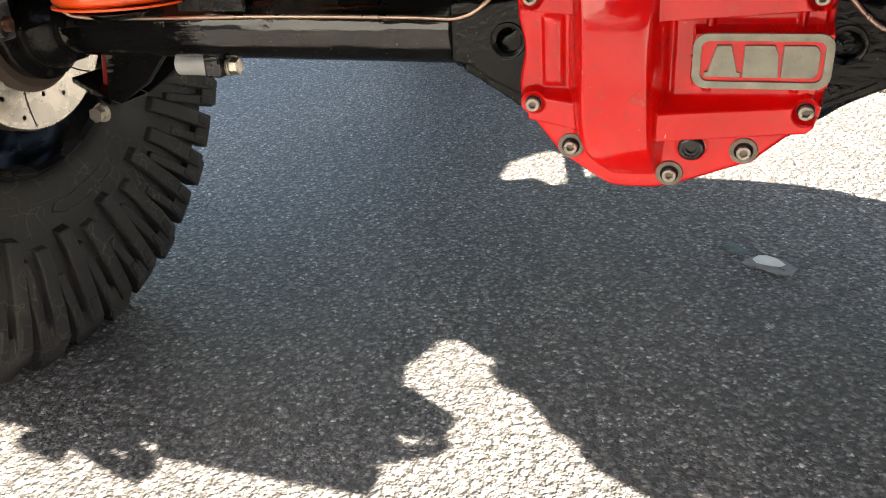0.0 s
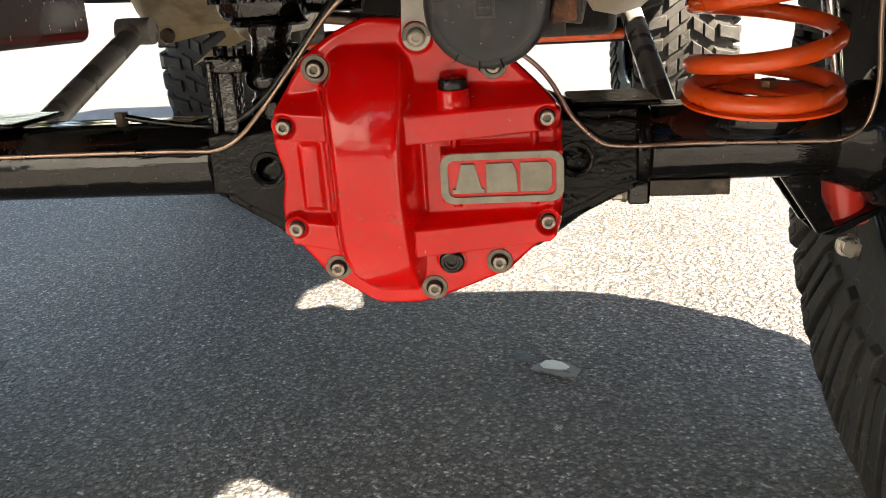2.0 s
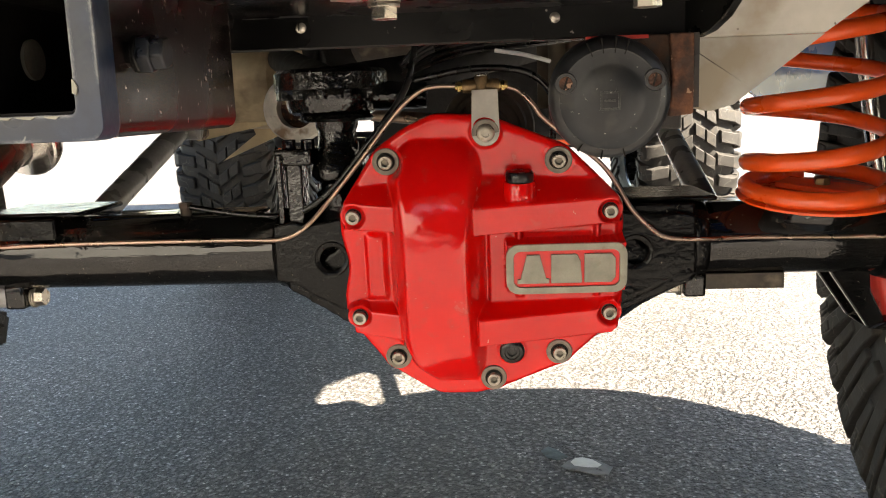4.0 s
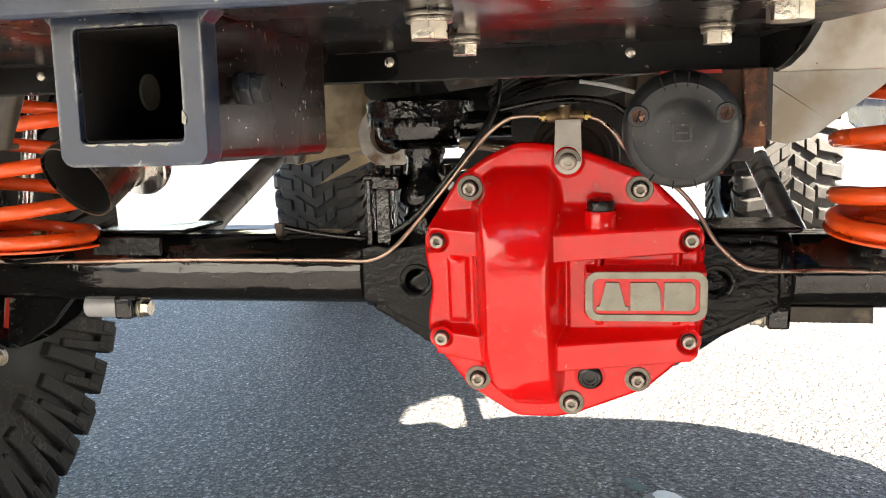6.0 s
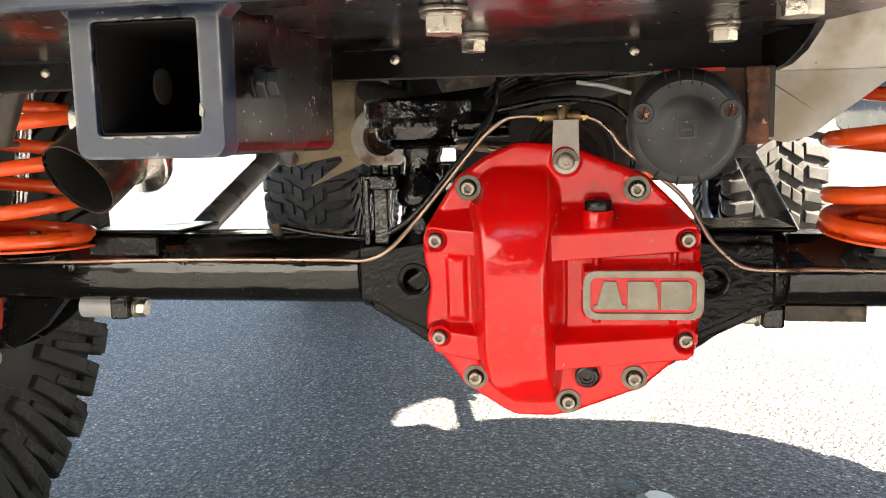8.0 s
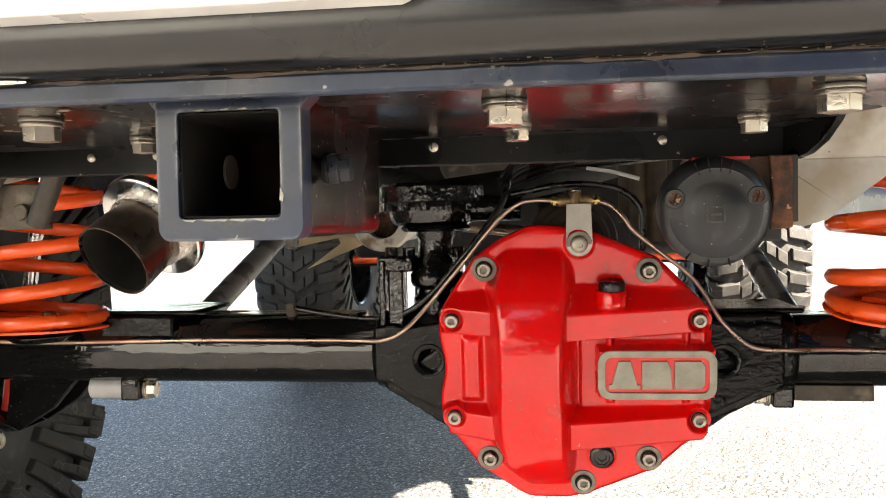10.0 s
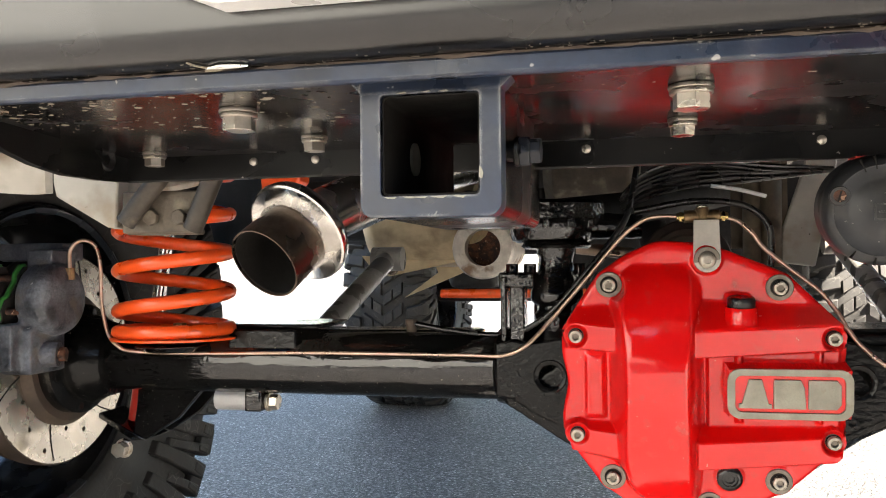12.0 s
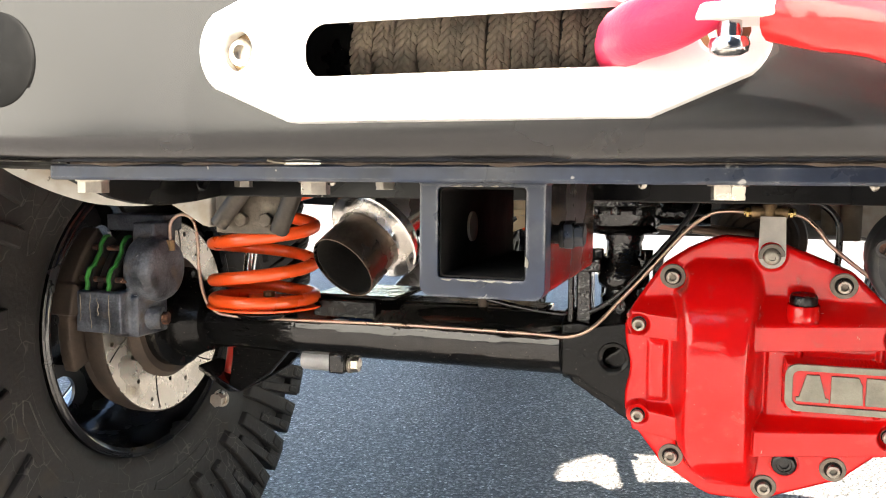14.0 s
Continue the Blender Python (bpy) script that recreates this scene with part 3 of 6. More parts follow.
def rear_axle():
    ax = thing("rear_axle", "glossy black painted solid rear axle with offset differential", "axle")
    for x0, x1 in ((-0.80, -0.225), (0.185, 0.44)):
        bm = bmesh.new()
        rod(bm, (x0, AY, AZ), (x1, AY, AZ), 0.0385, n=48)
        part("axle_tube", bm, "black", ax, "glossy black axle tube")
    bm = bmesh.new()
    loft(bm, [(-0.247, AY, AZ, 0.042, 0.042), (-0.235, AY, AZ, 0.045, 0.044), (-0.185, AY, 0.449, 0.022, 0.058), (-0.140, AY + 0.01, 0.440, 0.062, 0.085),
              (-0.10, AY + 0.02, 0.445, 0.075, 0.110), (-0.0264, AY + 0.03, 0.4525, 0.085, 0.122), (0.05, AY + 0.02, 0.448, 0.075, 0.105),
              (0.092, AY + 0.01, 0.440, 0.062, 0.085), (0.14, AY, 0.449, 0.022, 0.058), (0.193, AY, AZ, 0.045, 0.044), (0.205, AY, AZ, 0.042, 0.042)])
    box(bm, -0.235, -0.15, 0.882, 0.90, 0.430, 0.498)
    box(bm, 0.105, 0.19, 0.882, 0.90, 0.430, 0.498)
    outline(bm, [(-0.235, 0.424), (-0.15, 0.372), (-0.10, 0.33), (0.020, 0.33), (0.088, 0.380), (0.19, 0.424), (0.105, 0.49), (-0.15, 0.49)], -0.885, -0.872, Matrix(((1, 0, 0, 0), (0, 0, -1, 0), (0, 1, 0, 0), (0, 0, 0, 1))))
    rod(bm, (-0.03, 1.0, 0.47), (-0.03, 1.22, 0.52), 0.06, 0.042)
    fuse(part("differential_housing", bm, "cast", ax, "pitted black painted housing casting"), 0.004, 2)
    XZ = Matrix(((1, 0, 0, 0), (0, 0, -1, 0), (0, 1, 0, 0), (0, 0, 0, 1)))
    for x, rim in ((-0.182, [(-0.243, 0.434), (-0.222, 0.430), (-0.205, 0.418), (-0.150, 0.392), (-0.128, 0.392), (-0.128, 0.500), (-0.150, 0.503), (-0.205, 0.494), (-0.222, 0.497), (-0.243, 0.493)]),
                   (0.128, [(0.076, 0.392), (0.095, 0.392), (0.150, 0.418), (0.170, 0.430), (0.190, 0.434), (0.190, 0.493), (0.170, 0.497), (0.150, 0.494), (0.095, 0.503), (0.076, 0.500)])):
        bm = bmesh.new()
        holed_plate(bm, [rim, ring_pts(x, 0.457, 0.0128, 28, 0.0118)], -0.884, -0.8600, XZ)
        lug = part("lug_plate", bm, "cast", ax, "pitted black lug with a round hole", 30, 0.0035, 3)
        # Black disc closes the hole and paints in its inner shade.
        bm = bmesh.new()
        m, _ = axis_frame((x, 0.8815, 0.457), (x, 0.85, 0.457))
        lathe(bm, [(0, 0.0), (0.0135, 0.0), (0.0135, 0.002), (0, 0.002)], m, 28)
        part("hole_floor", bm, "matt_black", lug, "black disc painted for the shade in the hole")
        bm = bmesh.new()
        lathe(bm, [(0.0128, 0.0205), (0.0150, 0.0220), (0.0172, 0.0225), (0.0190, 0.0210)], m, 32, True)
        part("hole_rim", bm, "cast", lug)
    # link brackets that stand on the tubes
    for x0, x1 in ((-0.570, -0.482), (0.128, 0.190)):
        bm = bmesh.new()
        box(bm, x0, x1, 0.872, 0.945, 0.470, 0.5045)
        box(bm, x0 - 0.004, x1 + 0.024, 0.88, 0.99, 0.5045, 0.510)
        part("link_bracket", bm, "cast", ax, "pitted black bracket block", 30, 0.003)
    bm = bmesh.new()
    box(bm, -0.482, -0.27, 0.905, 0.960, 0.470, 0.5025)
    part("tube_gusset", bm, "black", ax, "", 30, 0.004)
    bm = bmesh.new()
    box(bm, 0.190, 0.425, 0.905, 0.960, 0.470, 0.500)
    part("tube_gusset", bm, "black", ax, "", 30, 0.004)
    # spring seats
    for x, lift in ((-0.638, -0.008), (0.302, 0.008)):
        bm = bmesh.new()
        lathe(bm, [(0, 0.478), (0.030, 0.478), (0.044, 0.487), (0.044, 0.4920 + lift), (0, 0.4920 + lift)], Matrix.Translation((x, 0.862, 0)), 36)
        box(bm, x - 0.04, x + 0.04, 0.880, 0.93, 0.46, 0.4895)
        part("spring_perch", bm, "black", ax, "", 30, 0.003)
    # hub ends
    for x, s in ((-0.74, -1), (0.38, 1)):
        bm = bmesh.new()
        m, _ = axis_frame((x, AY, AZ), (x + s, AY, AZ))
        lathe(bm, [(0, 0), (0.044, 0), (0.050, 0.02), (0.056, 0.03), (0.056, 0.045), (0.070, 0.050), (0.070, 0.066), (0.045, 0.070), (0.045, 0.14), (0, 0.14)], m, 36)
        part("hub_flange", bm, "cast", ax)
        for k in range(6):
            a = 2 * math.pi * k / 6 + 0.3
            hex_bolt(ax, (x + s * 0.050, AY + 0.061 * math.cos(a), AZ + 0.061 * math.sin(a)), (-s, 0, 0), 0.006, 0.005, "cast", False, "hub_bolt")
    # lower rubber bushes with their bolts
    for x0, x1, s in ((-0.600, -0.508, 1), (0.205, 0.280, -1)):
        bm = bmesh.new()
        if s > 0:
            rod(bm, (x0, 0.905, 0.415), (x0 + 0.044, 0.905, 0.415), 0.0135, n=24)
        else:
            box(bm, x0, x1 + 0.004, 0.885, 0.925, 0.4115, 0.4275)
        part("link_bush", bm, "sleeve" if s > 0 else "stay", ax, "grey bush sleeve")
        bm = bmesh.new()
        c = x0 + 0.044 if s > 0 else x0 - 0.022
        box(bm, c, c + 0.022, 0.885, 0.925, 0.403, 0.43)
        part("bush_bracket", bm, "black", ax, "", 30, 0.003)
        hex_bolt(ax, (c + (0.022 if s > 0 else 0), 0.905, 0.413), (s, 0, 0), 0.010, 0.010)
    # shock brackets below the tube ends
    for x, s in ((-0.725, 1), (0.40, -1)):
        bm = bmesh.new()
        fr = Matrix(((1, 0, 0, x), (0, 0, -1, 0.925), (0, 1, 0, 0), (0, 0, 0, 1)))
        for h0, h1 in ((-0.004, 0.004), (-0.060, -0.052)):
            outline(bm, ([(0.112, 0.445), (0.004, 0.445), (0.000, 0.399), (-0.006, 0.364), (0.014, 0.357), (0.060, 0.385), (0.092, 0.420)] if s > 0 else [(-0.056, 0.419), (-0.014, 0.357), (0.004, 0.364), (-0.013, 0.399), (-0.017, 0.445), (-0.080, 0.445)]), h0, h1, fr)
        outline(bm, [(s * 0.0145, 0.3565), (s * -0.006, 0.3545), (s * -0.056, 0.383), (s * -0.055, 0.390), (s * -0.004, 0.3645)][::s], -0.052, 0.0055, fr)
        part("shock_bracket", bm, "black", ax, "", 30, 0.0015)
        hex_bolt(ax, (x - s * 0.015, 0.917, 0.3455), (0, -1, 0), 0.0105, 0.011)
    return ax


# ---- differential cover ----
def differential_cover():
    cv = thing("differential_cover", "glossy red cast differential cover with socket bolts and grey plaque", "differential cover")
    F = Matrix(((1, 0, 0.030, -0.0264), (0.030, -0.110, -0.994, 0.8557), (0, 0.994, -0.110, 0.4545), (0, 0, 0, 1)))
    flat = ((-0.0912, 0.105), (0.0066, 0.1305), (0.0764, 0.1015), (-0.0897, -0.100), (0.0084, -0.126), (0.0764, -0.0985))
    ears = ((-0.1256, 0.053), (0.1254, 0.052), (-0.1256, -0.0515), (0.1256, -0.0525))

    # the outline: a hull round the bolt bosses, with the four ears
    lobes = [(u, v, 0.0152) for u, v in flat] + [(-0.0668, 0.1218, 0.0152), (-0.036, 0.112, 0.037), (-0.041, -0.108, 0.0360), (-0.010, -0.115, 0.0295), (-0.114, 0.03, 0.014), (-0.114, -0.03, 0.014), (0.121, 0.03, 0.014), (0.121, -0.035, 0.014)] + [(u, v, 0.0152) for u, v in ears]
    T, S = 600, 116
    th = np.arange(T) * 2 * np.pi / T
    dirs = np.stack([np.cos(th), np.sin(th)], 1)
    pts = np.array([(u + r * np.cos(a), v + r * np.sin(a)) for u, v, r in lobes for a in np.linspace(0, 2 * np.pi, 40)])
    reach = np.full(T, 9.0)
    for a in np.linspace(0, 2 * np.pi, 720, endpoint=False):
        n = np.array((np.cos(a), np.sin(a)))
        d = (pts @ n).max()
        c = dirs @ n
        reach = np.minimum(reach, np.where(c > 1e-3, d / np.maximum(c, 1e-3), 9.0))
    # the flanks between the ears draw in a little
    waist = 0.5 + 0.5 * np.cos(np.clip(reach * dirs[:, 1] / 0.037, -1, 1) * np.pi)
    reach = reach - np.abs(dirs[:, 0]) * waist * np.where(dirs[:, 0] < 0, 0.0055, 0.006)
    soft_rim = np.array([1.0, 4.0, 6.0, 4.0, 1.0])
    reach = sum(w * np.roll(reach, k - 2) for k, w in enumerate(soft_rim)) / soft_rim.sum()
    s = np.linspace(0, 1, S + 1)[1:]
    U = reach[None, :] * s[:, None] * dirs[None, :, 0]
    V = reach[None, :] * s[:, None] * dirs[None, :, 1]

    def smin(k, *fs):
        m = np.minimum.reduce(fs)
        return m - k * np.log(sum(np.exp(-(f - m) / k) for f in fs))

    def smax(k, *fs):
        m = np.maximum.reduce(fs)
        return m + k * np.log(sum(np.exp((f - m) / k) for f in fs))

    def block(u0, u1, v0, v1, h, slope, k=0.0012):
        return smin(k, np.full_like(U, h), (U - u0) * slope, (u1 - U) * slope, (V - v0) * slope, (v1 - V) * slope)

    def arm(u0, u1, tb, tf, bf, bb, hf, es=3.0, k=0.0009):
        """A wedge from u0 to u1: base and front edges above and below, and its front height, each as values at the two ends."""
        w = (U - u0) / (u1 - u0)
        g = lambda p: p[0] + (p[1] - p[0]) * w
        front = g(hf)
        up = g(hf) * (g(tb) - V) / (g(tb) - g(tf))
        down = g(hf) * (V - g(bb)) / (g(bf) - g(bb))
        return smin(k, front, up, down, (max(u0, u1) + 0.013 - U) * es + 0.004, (U - min(u0, u1) + 0.013) * es + 0.004)

    H = np.full_like(U, 0.0105) - 0.0035 * np.exp(-(reach[None, :] * (1 - s[:, None])) / 0.0018)
    # the ring gear's bulge: a rounded barrel with slanting flanks
    q = np.clip(1 - np.abs((V + 0.002) / 0.1275) ** 2.15, 0.0, 1) 
    crown = 0.006 + 0.0485 * q ** 0.72 + 0.0012 * np.cos((U + 0.043) * 40)
    up, low = np.clip((V + 0.002) / 0.125, 0, 1), np.clip(-(V + 0.002) / 0.125, 0, 1)
    left = 0.020 * up ** 8 + 0.040 * low ** 5
    right = 0.015 * up ** 8 + 0.006 * low ** 4
    bulge = smin(0.0050, crown, (U + 0.0945 - left) * 3.0, (0.0065 - right - U) * 2.7)
    H = smax(0.0022, H, bulge)
    H = smax(0.0009, H,
             arm(-0.006, 0.128, (0.097, 0.089), (0.062, 0.067), (0.034, 0.041), (0.027, 0.036), (0.0385, 0.0285)),
             arm(-0.004, 0.128, (-0.036, -0.034), (-0.053, -0.046), (-0.081, -0.072), (-0.088, -0.079), (0.0385, 0.0285)),
             arm(-0.127, -0.068, (0.090, 0.097), (0.066, 0.062), (0.040, 0.037), (0.035, 0.029), (0.0245, 0.031)),
             arm(-0.124, -0.066, (-0.034, -0.036), (-0.045, -0.051), (-0.070, -0.078), (-0.078, -0.090), (0.0225, 0.030)))
    # side and plaque panels with their ribs
    H = smax(0.0008, H, block(-0.127, -0.086, -0.046, 0.044, 0.0150 + 0.0 * U, 1.2, 0.002), block(0.000, 0.140, -0.05, 0.05, 0.0145, 2.0))
    H = smax(0.0007, H, block(-0.119, -0.095, -0.040, 0.037, 0.0164, 0.8, 0.0020), block(0.0215, 0.1415, -0.0275, 0.0262, 0.0369, 14.0), block(0.028, 0.046, -0.042, 0.050, 0.0205, 3.0), block(0.105, 0.122, -0.042, 0.050, 0.0205, 3.0),
             block(0.010, 0.016, -0.030, 0.038, 0.0195, 3.0))
    # bosses and spot faces under the bolts
    for u, v in flat:
        d = np.hypot(U - u, V - v)
        face = 0.0148 if v > 0.12 else 0.0112
        w = 1 / (1 + np.exp((d - 0.0152) / 0.0006))
        H = H * (1 - w) + face * w
    d = np.hypot(U - 0.0278, V + 0.0960)
    w = 1 / (1 + np.exp((d - 0.0145) / 0.0006))
    H = H * (1 - w) + 0.0125 * w
    for u, v in ears:
        d = np.hypot(U - u, V - v)
        H = smax(0.0008, H, 0.0215 - np.maximum(d - 0.0125, 0) * 6)
        w = 1 / (1 + np.exp((d - 0.0108) / 0.0005))
        H = H * (1 - w) + 0.0200 * w
    bm = bmesh.new()
    top = bm.verts.new(F @ Vector((0, 0, float(H[0].mean()))))
    rings = [[bm.verts.new(F @ Vector((float(U[i, j]), float(V[i, j]), float(H[i, j])))) for j in range(T)] for i in range(S)]
    rings.append([bm.verts.new(F @ Vector((float(U[-1, j]) * 1.004, float(V[-1, j]) * 1.004, float(min(H[-1, j] - 0.003, 0.006))))) for j in range(T)])
    rings.append([bm.verts.new(F @ Vector((float(U[-1, j]), float(V[-1, j]), -0.004))) for j in range(T)])
    for j in range(T):
        bm.faces.new((top, rings[0][j], rings[0][(j + 1) % T]))
    for a, b in zip(rings, rings[1:]):
        for j in range(T):
            jj = (j + 1) % T
            bm.faces.new((a[j], b[j], b[jj], a[jj]))
    bm.faces.new(rings[-1][::-1])
    body = part("cover_body", bm, "red", cv, "glossy red painted casting", 70)
    # neck of the filler
    bm = bmesh.new()
    lathe(bm, [(0, 0.060), (0.0172, 0.060), (0.0162, 0.0615), (0.0160, 0.064), (0.0156, 0.0765), (0.0148, 0.078), (0, 0.078)], F @ Matrix.Translation((0.038, 0.006, 0.024)) @ Matrix.Rotation(math.radians(-90), 4, 'X'), 36)
    part("filler_neck", bm, "red", body, "", 50)
    # filler and drain plugs
    bm = bmesh.new()
    lathe(bm, [(0, 0.077), (0.0125, 0.077), (0.0135, 0.079), (0.0135, 0.086), (0.012, 0.088), (0, 0.088)], F @ Matrix.Translation((0.038, 0.006, 0.024)) @ Matrix.Rotation(math.radians(-90), 4, 'X'), 28)
    part("filler_cap", bm, "hose", cv, "black filler cap")
    bm = bmesh.new()
    lathe(bm, [(0, 0.011), (0.0128, 0.011), (0.0128, 0.0145), (0.0110, 0.0165), (0.0082, 0.0170), (0.0074, 0.0155), (0.0052, 0.0155), (0.0050, 0.0125), (0, 0.0125)], F @ Matrix.Translation((0.0278, -0.0960, 0.002)), 32)
    part("drain_plug", bm, "hose", cv, "black drain plug")

    def socket_bolt(u, v, h, wr, ring, r=0.0068):
        m = F @ Matrix.Translation((u, v, h))
        bm = bmesh.new()
        lathe(bm, [(0.004, 0), (wr, 0), (wr, 0.0014), (wr - 0.0006, 0.0020), (0.004, 0.0020)], m, 40, True)
        part("washer", bm, "washer", cv, "dark steel washer")
        # Black ring paints in the shadow gap under the head.
        bm = bmesh.new()
        lathe(bm, [(0, 0.0018), (ring, 0.0018), (ring, 0.0026), (0, 0.0026)], m, 36)
        part("shadow_gap_ring", bm, "matt_black", cv, "black ring painted for the shadow gap under the head")
        bm = bmesh.new()
        turn = 7.0 * u + 3.0 * v
        hexagon = [(0.0038 * math.cos(turn + k * math.pi / 3), 0.0038 * math.sin(turn + k * math.pi / 3)) for k in range(6)]
        holed_plate(bm, [ring_pts(0, 0, r, 36), hexagon], 0.0026, 0.0084, m)
        head = part("cover_bolt", bm, "bolt", cv, "dull zinc socket-head bolt", 30, 0.0009, 3)
        # Socket floor in darker metal, painting in the recess's shade.
        bm = bmesh.new()
        prism(bm, 6, 0.0040, 0.0012, m @ Matrix.Translation((0, 0, 0.0034)), turn)
        part("hex_socket", bm, "washer", head, "hexagon socket, its floor painted darker as shade", 30)

    def button_bolt(u, v, h):
        m = F @ Matrix.Translation((u, v, h))
        bm = bmesh.new()
        lathe(bm, [(0, 0), (0.0132, 0), (0.0132, 0.0012), (0.0126, 0.0018), (0, 0.0018)], m, 40)
        part("washer", bm, "washer", cv, "dark steel washer")
        bm = bmesh.new()
        lathe(bm, [(0, 0.0018), (0.0090, 0.0018), (0.0090, 0.0026), (0.0082, 0.0044), (0.0066, 0.0058), (0.0046, 0.0065), (0.0036, 0.0065), (0.0036, 0.0035), (0, 0.0035)], m, 36)
        part("cover_bolt", bm, "bolt", cv, "domed socket bolt")

    for u, v in flat:
        if v > 0.12:
            button_bolt(u, v, 0.0150)
        else:
            socket_bolt(u, v, 0.0114, 0.0133, 0.0090)
    for u, v in ears:
        socket_bolt(u, v, 0.0202, 0.0079, 0.0077)
    # plaque: rounded frame and three plain marks
    P = F @ Matrix.Translation((0.0813, -0.0008, 0.0365))
    bm = bmesh.new()
    holed_plate(bm, [rounded(-0.0585, 0.0585, -0.0252, 0.0252, 0.0125), rounded(-0.0512, 0.0512, -0.0184, 0.0184, 0.0070)], 0, 0.0030, P)
    part("plaque_frame", bm, "grille", cv, "worn grey rounded frame", 30, 0.0004, 2)
    marks = (((-0.0155, -0.0145), (0.0155, -0.0145), (0.0155, -0.0100), (0.0125, -0.0100), (0.0062, 0.0145), (-0.0062, 0.0145), (-0.0125, -0.0100), (-0.0155, -0.0100)),
             ((-0.0150, -0.0145), (0.0150, -0.0145), (0.0135, 0.0070), (0.0100, 0.0145), (-0.0150, 0.0145)),
             ((-0.0150, -0.0145), (0.0110, -0.0145), (0.0150, -0.0095), (0.0150, 0.0095), (0.0110, 0.0145), (-0.0150, 0.0145)))
    for k, sh in enumerate(marks):
        bm = bmesh.new()
        outline(bm, [((k - 1) * 0.0322 + u, v) for u, v in sh], 0, 0.0030, P)
        part("plaque_mark", bm, "grille", cv, "plain worn grey mark", 30, 0.0004, 2)
    return cv


# ---- brake pipe ----
def brake_pipe():
    bp = thing("brake_pipe", "bare copper-nickel brake pipe clipped along the black axle", "brake pipe")
    bm = bmesh.new()
    left = [(-0.738, 0.806, 0.577), (-0.738, 0.806, 0.600), (-0.728, 0.812, 0.612), (-0.715, 0.82, 0.606), (-0.711, 0.825, 0.58), (-0.713, 0.83, 0.54), (-0.713, 0.84, 0.505), (-0.704, 0.845, 0.487), (-0.685, 0.855, 0.4775),
            (-0.60, 0.864, 0.4755), (-0.45, 0.866, 0.478), (-0.30, 0.864, 0.4785), (-0.258, 0.857, 0.479), (-0.232, 0.852, 0.480), (-0.207, 0.850, 0.491), (-0.180, 0.858, 0.519), (-0.1425, 0.853, 0.562), (-0.106, 0.846, 0.605), (-0.083, 0.840, 0.6235), (-0.066, 0.836, 0.6280), (-0.045, 0.842, 0.6275)]
    sweep(bm, curve_points(left, 6), 0.0023, 10)
    part("pipe", bm, "copper", bp)
    bm = bmesh.new()
    right = [(-0.002, 0.842, 0.6265), (0.012, 0.842, 0.6220), (0.026, 0.838, 0.609), (0.036, 0.84, 0.595), (0.062, 0.848, 0.573), (0.090, 0.853, 0.551), (0.107, 0.856, 0.530), (0.124, 0.852, 0.501), (0.146, 0.848, 0.479), (0.163, 0.848, 0.472), (0.195, 0.852, 0.4700), (0.235, 0.863, 0.469),
             (0.30, 0.866, 0.4675), (0.352, 0.864, 0.467), (0.383, 0.860, 0.469), (0.402, 0.86, 0.484), (0.409, 0.86, 0.522), (0.406, 0.86, 0.569), (0.405, 0.86, 0.62)]
    sweep(bm, curve_points(right, 6), 0.0023, 10)
    part("pipe", bm, "copper", bp)
    bm = bmesh.new()
    rod(bm, (-0.0405, 0.842, 0.6272), (-0.0050, 0.842, 0.6272), 0.0066, n=20)
    lathe(bm, [(0, 0.6165), (0.0064, 0.6165), (0.0069, 0.6180), (0.0069, 0.6350), (0.0060, 0.6364), (0, 0.6364)], Matrix.Translation((-0.0225, 0.8405, 0)), 28)
    tee = part("tee_fitting", bm, "brass", bp, "aged brass tee", 40, 0.0006)
    bm = bmesh.new()
    lathe(bm, [(0, 0.6362), (0.0058, 0.6362), (0.0058, 0.6376), (0.0046, 0.6386), (0, 0.6386)], Matrix.Translation((-0.0225, 0.8405, 0)), 28)
    part("tee_screw", bm, "zinc", tee, "plated screw head on the tee")
    for x in (-0.0478, -0.0055):
        bm = bmesh.new()
        m, _ = axis_frame((x, 0.842, 0.627), (x + 0.012, 0.842, 0.627))
        prism(bm, 6, 0.0056, 0.0035, m @ Matrix.Translation((0, 0, 0.0022)))
        prism(bm, 20, 0.0040, 0.0085, m)
        part("pipe_nut", bm, "gold", tee, "bright brass pipe nut", 30, 0.0004)
    bm = bmesh.new()
    m, _ = axis_frame((-0.738, 0.806, 0.566), (-0.738, 0.806, 0.58))
    prism(bm, 6, 0.0062, 0.014, m)
    part("pipe_nut", bm, "brass", bp, "", 30, 0.0006)
    bm = bmesh.new()
    M3 = Matrix(((1, 0, 0, -0.0192), (0, 0.12, -0.993, 0.8265), (0, 0.993, 0.12, 0.5835), (0, 0, 0, 1)))
    pts = [(-0.0135 * math.cos(a), -0.0135 * math.sin(a)) for a in [i * math.pi / 12 for i in range(13)]] + [(0.0125, 0.040), (-0.0125, 0.040)]
    outline(bm, pts, -0.0012, 0.0012, M3)
    part("bracket_tab", bm, "tab", bp, "bright steel tab", 30, 0.0005)
    return bp


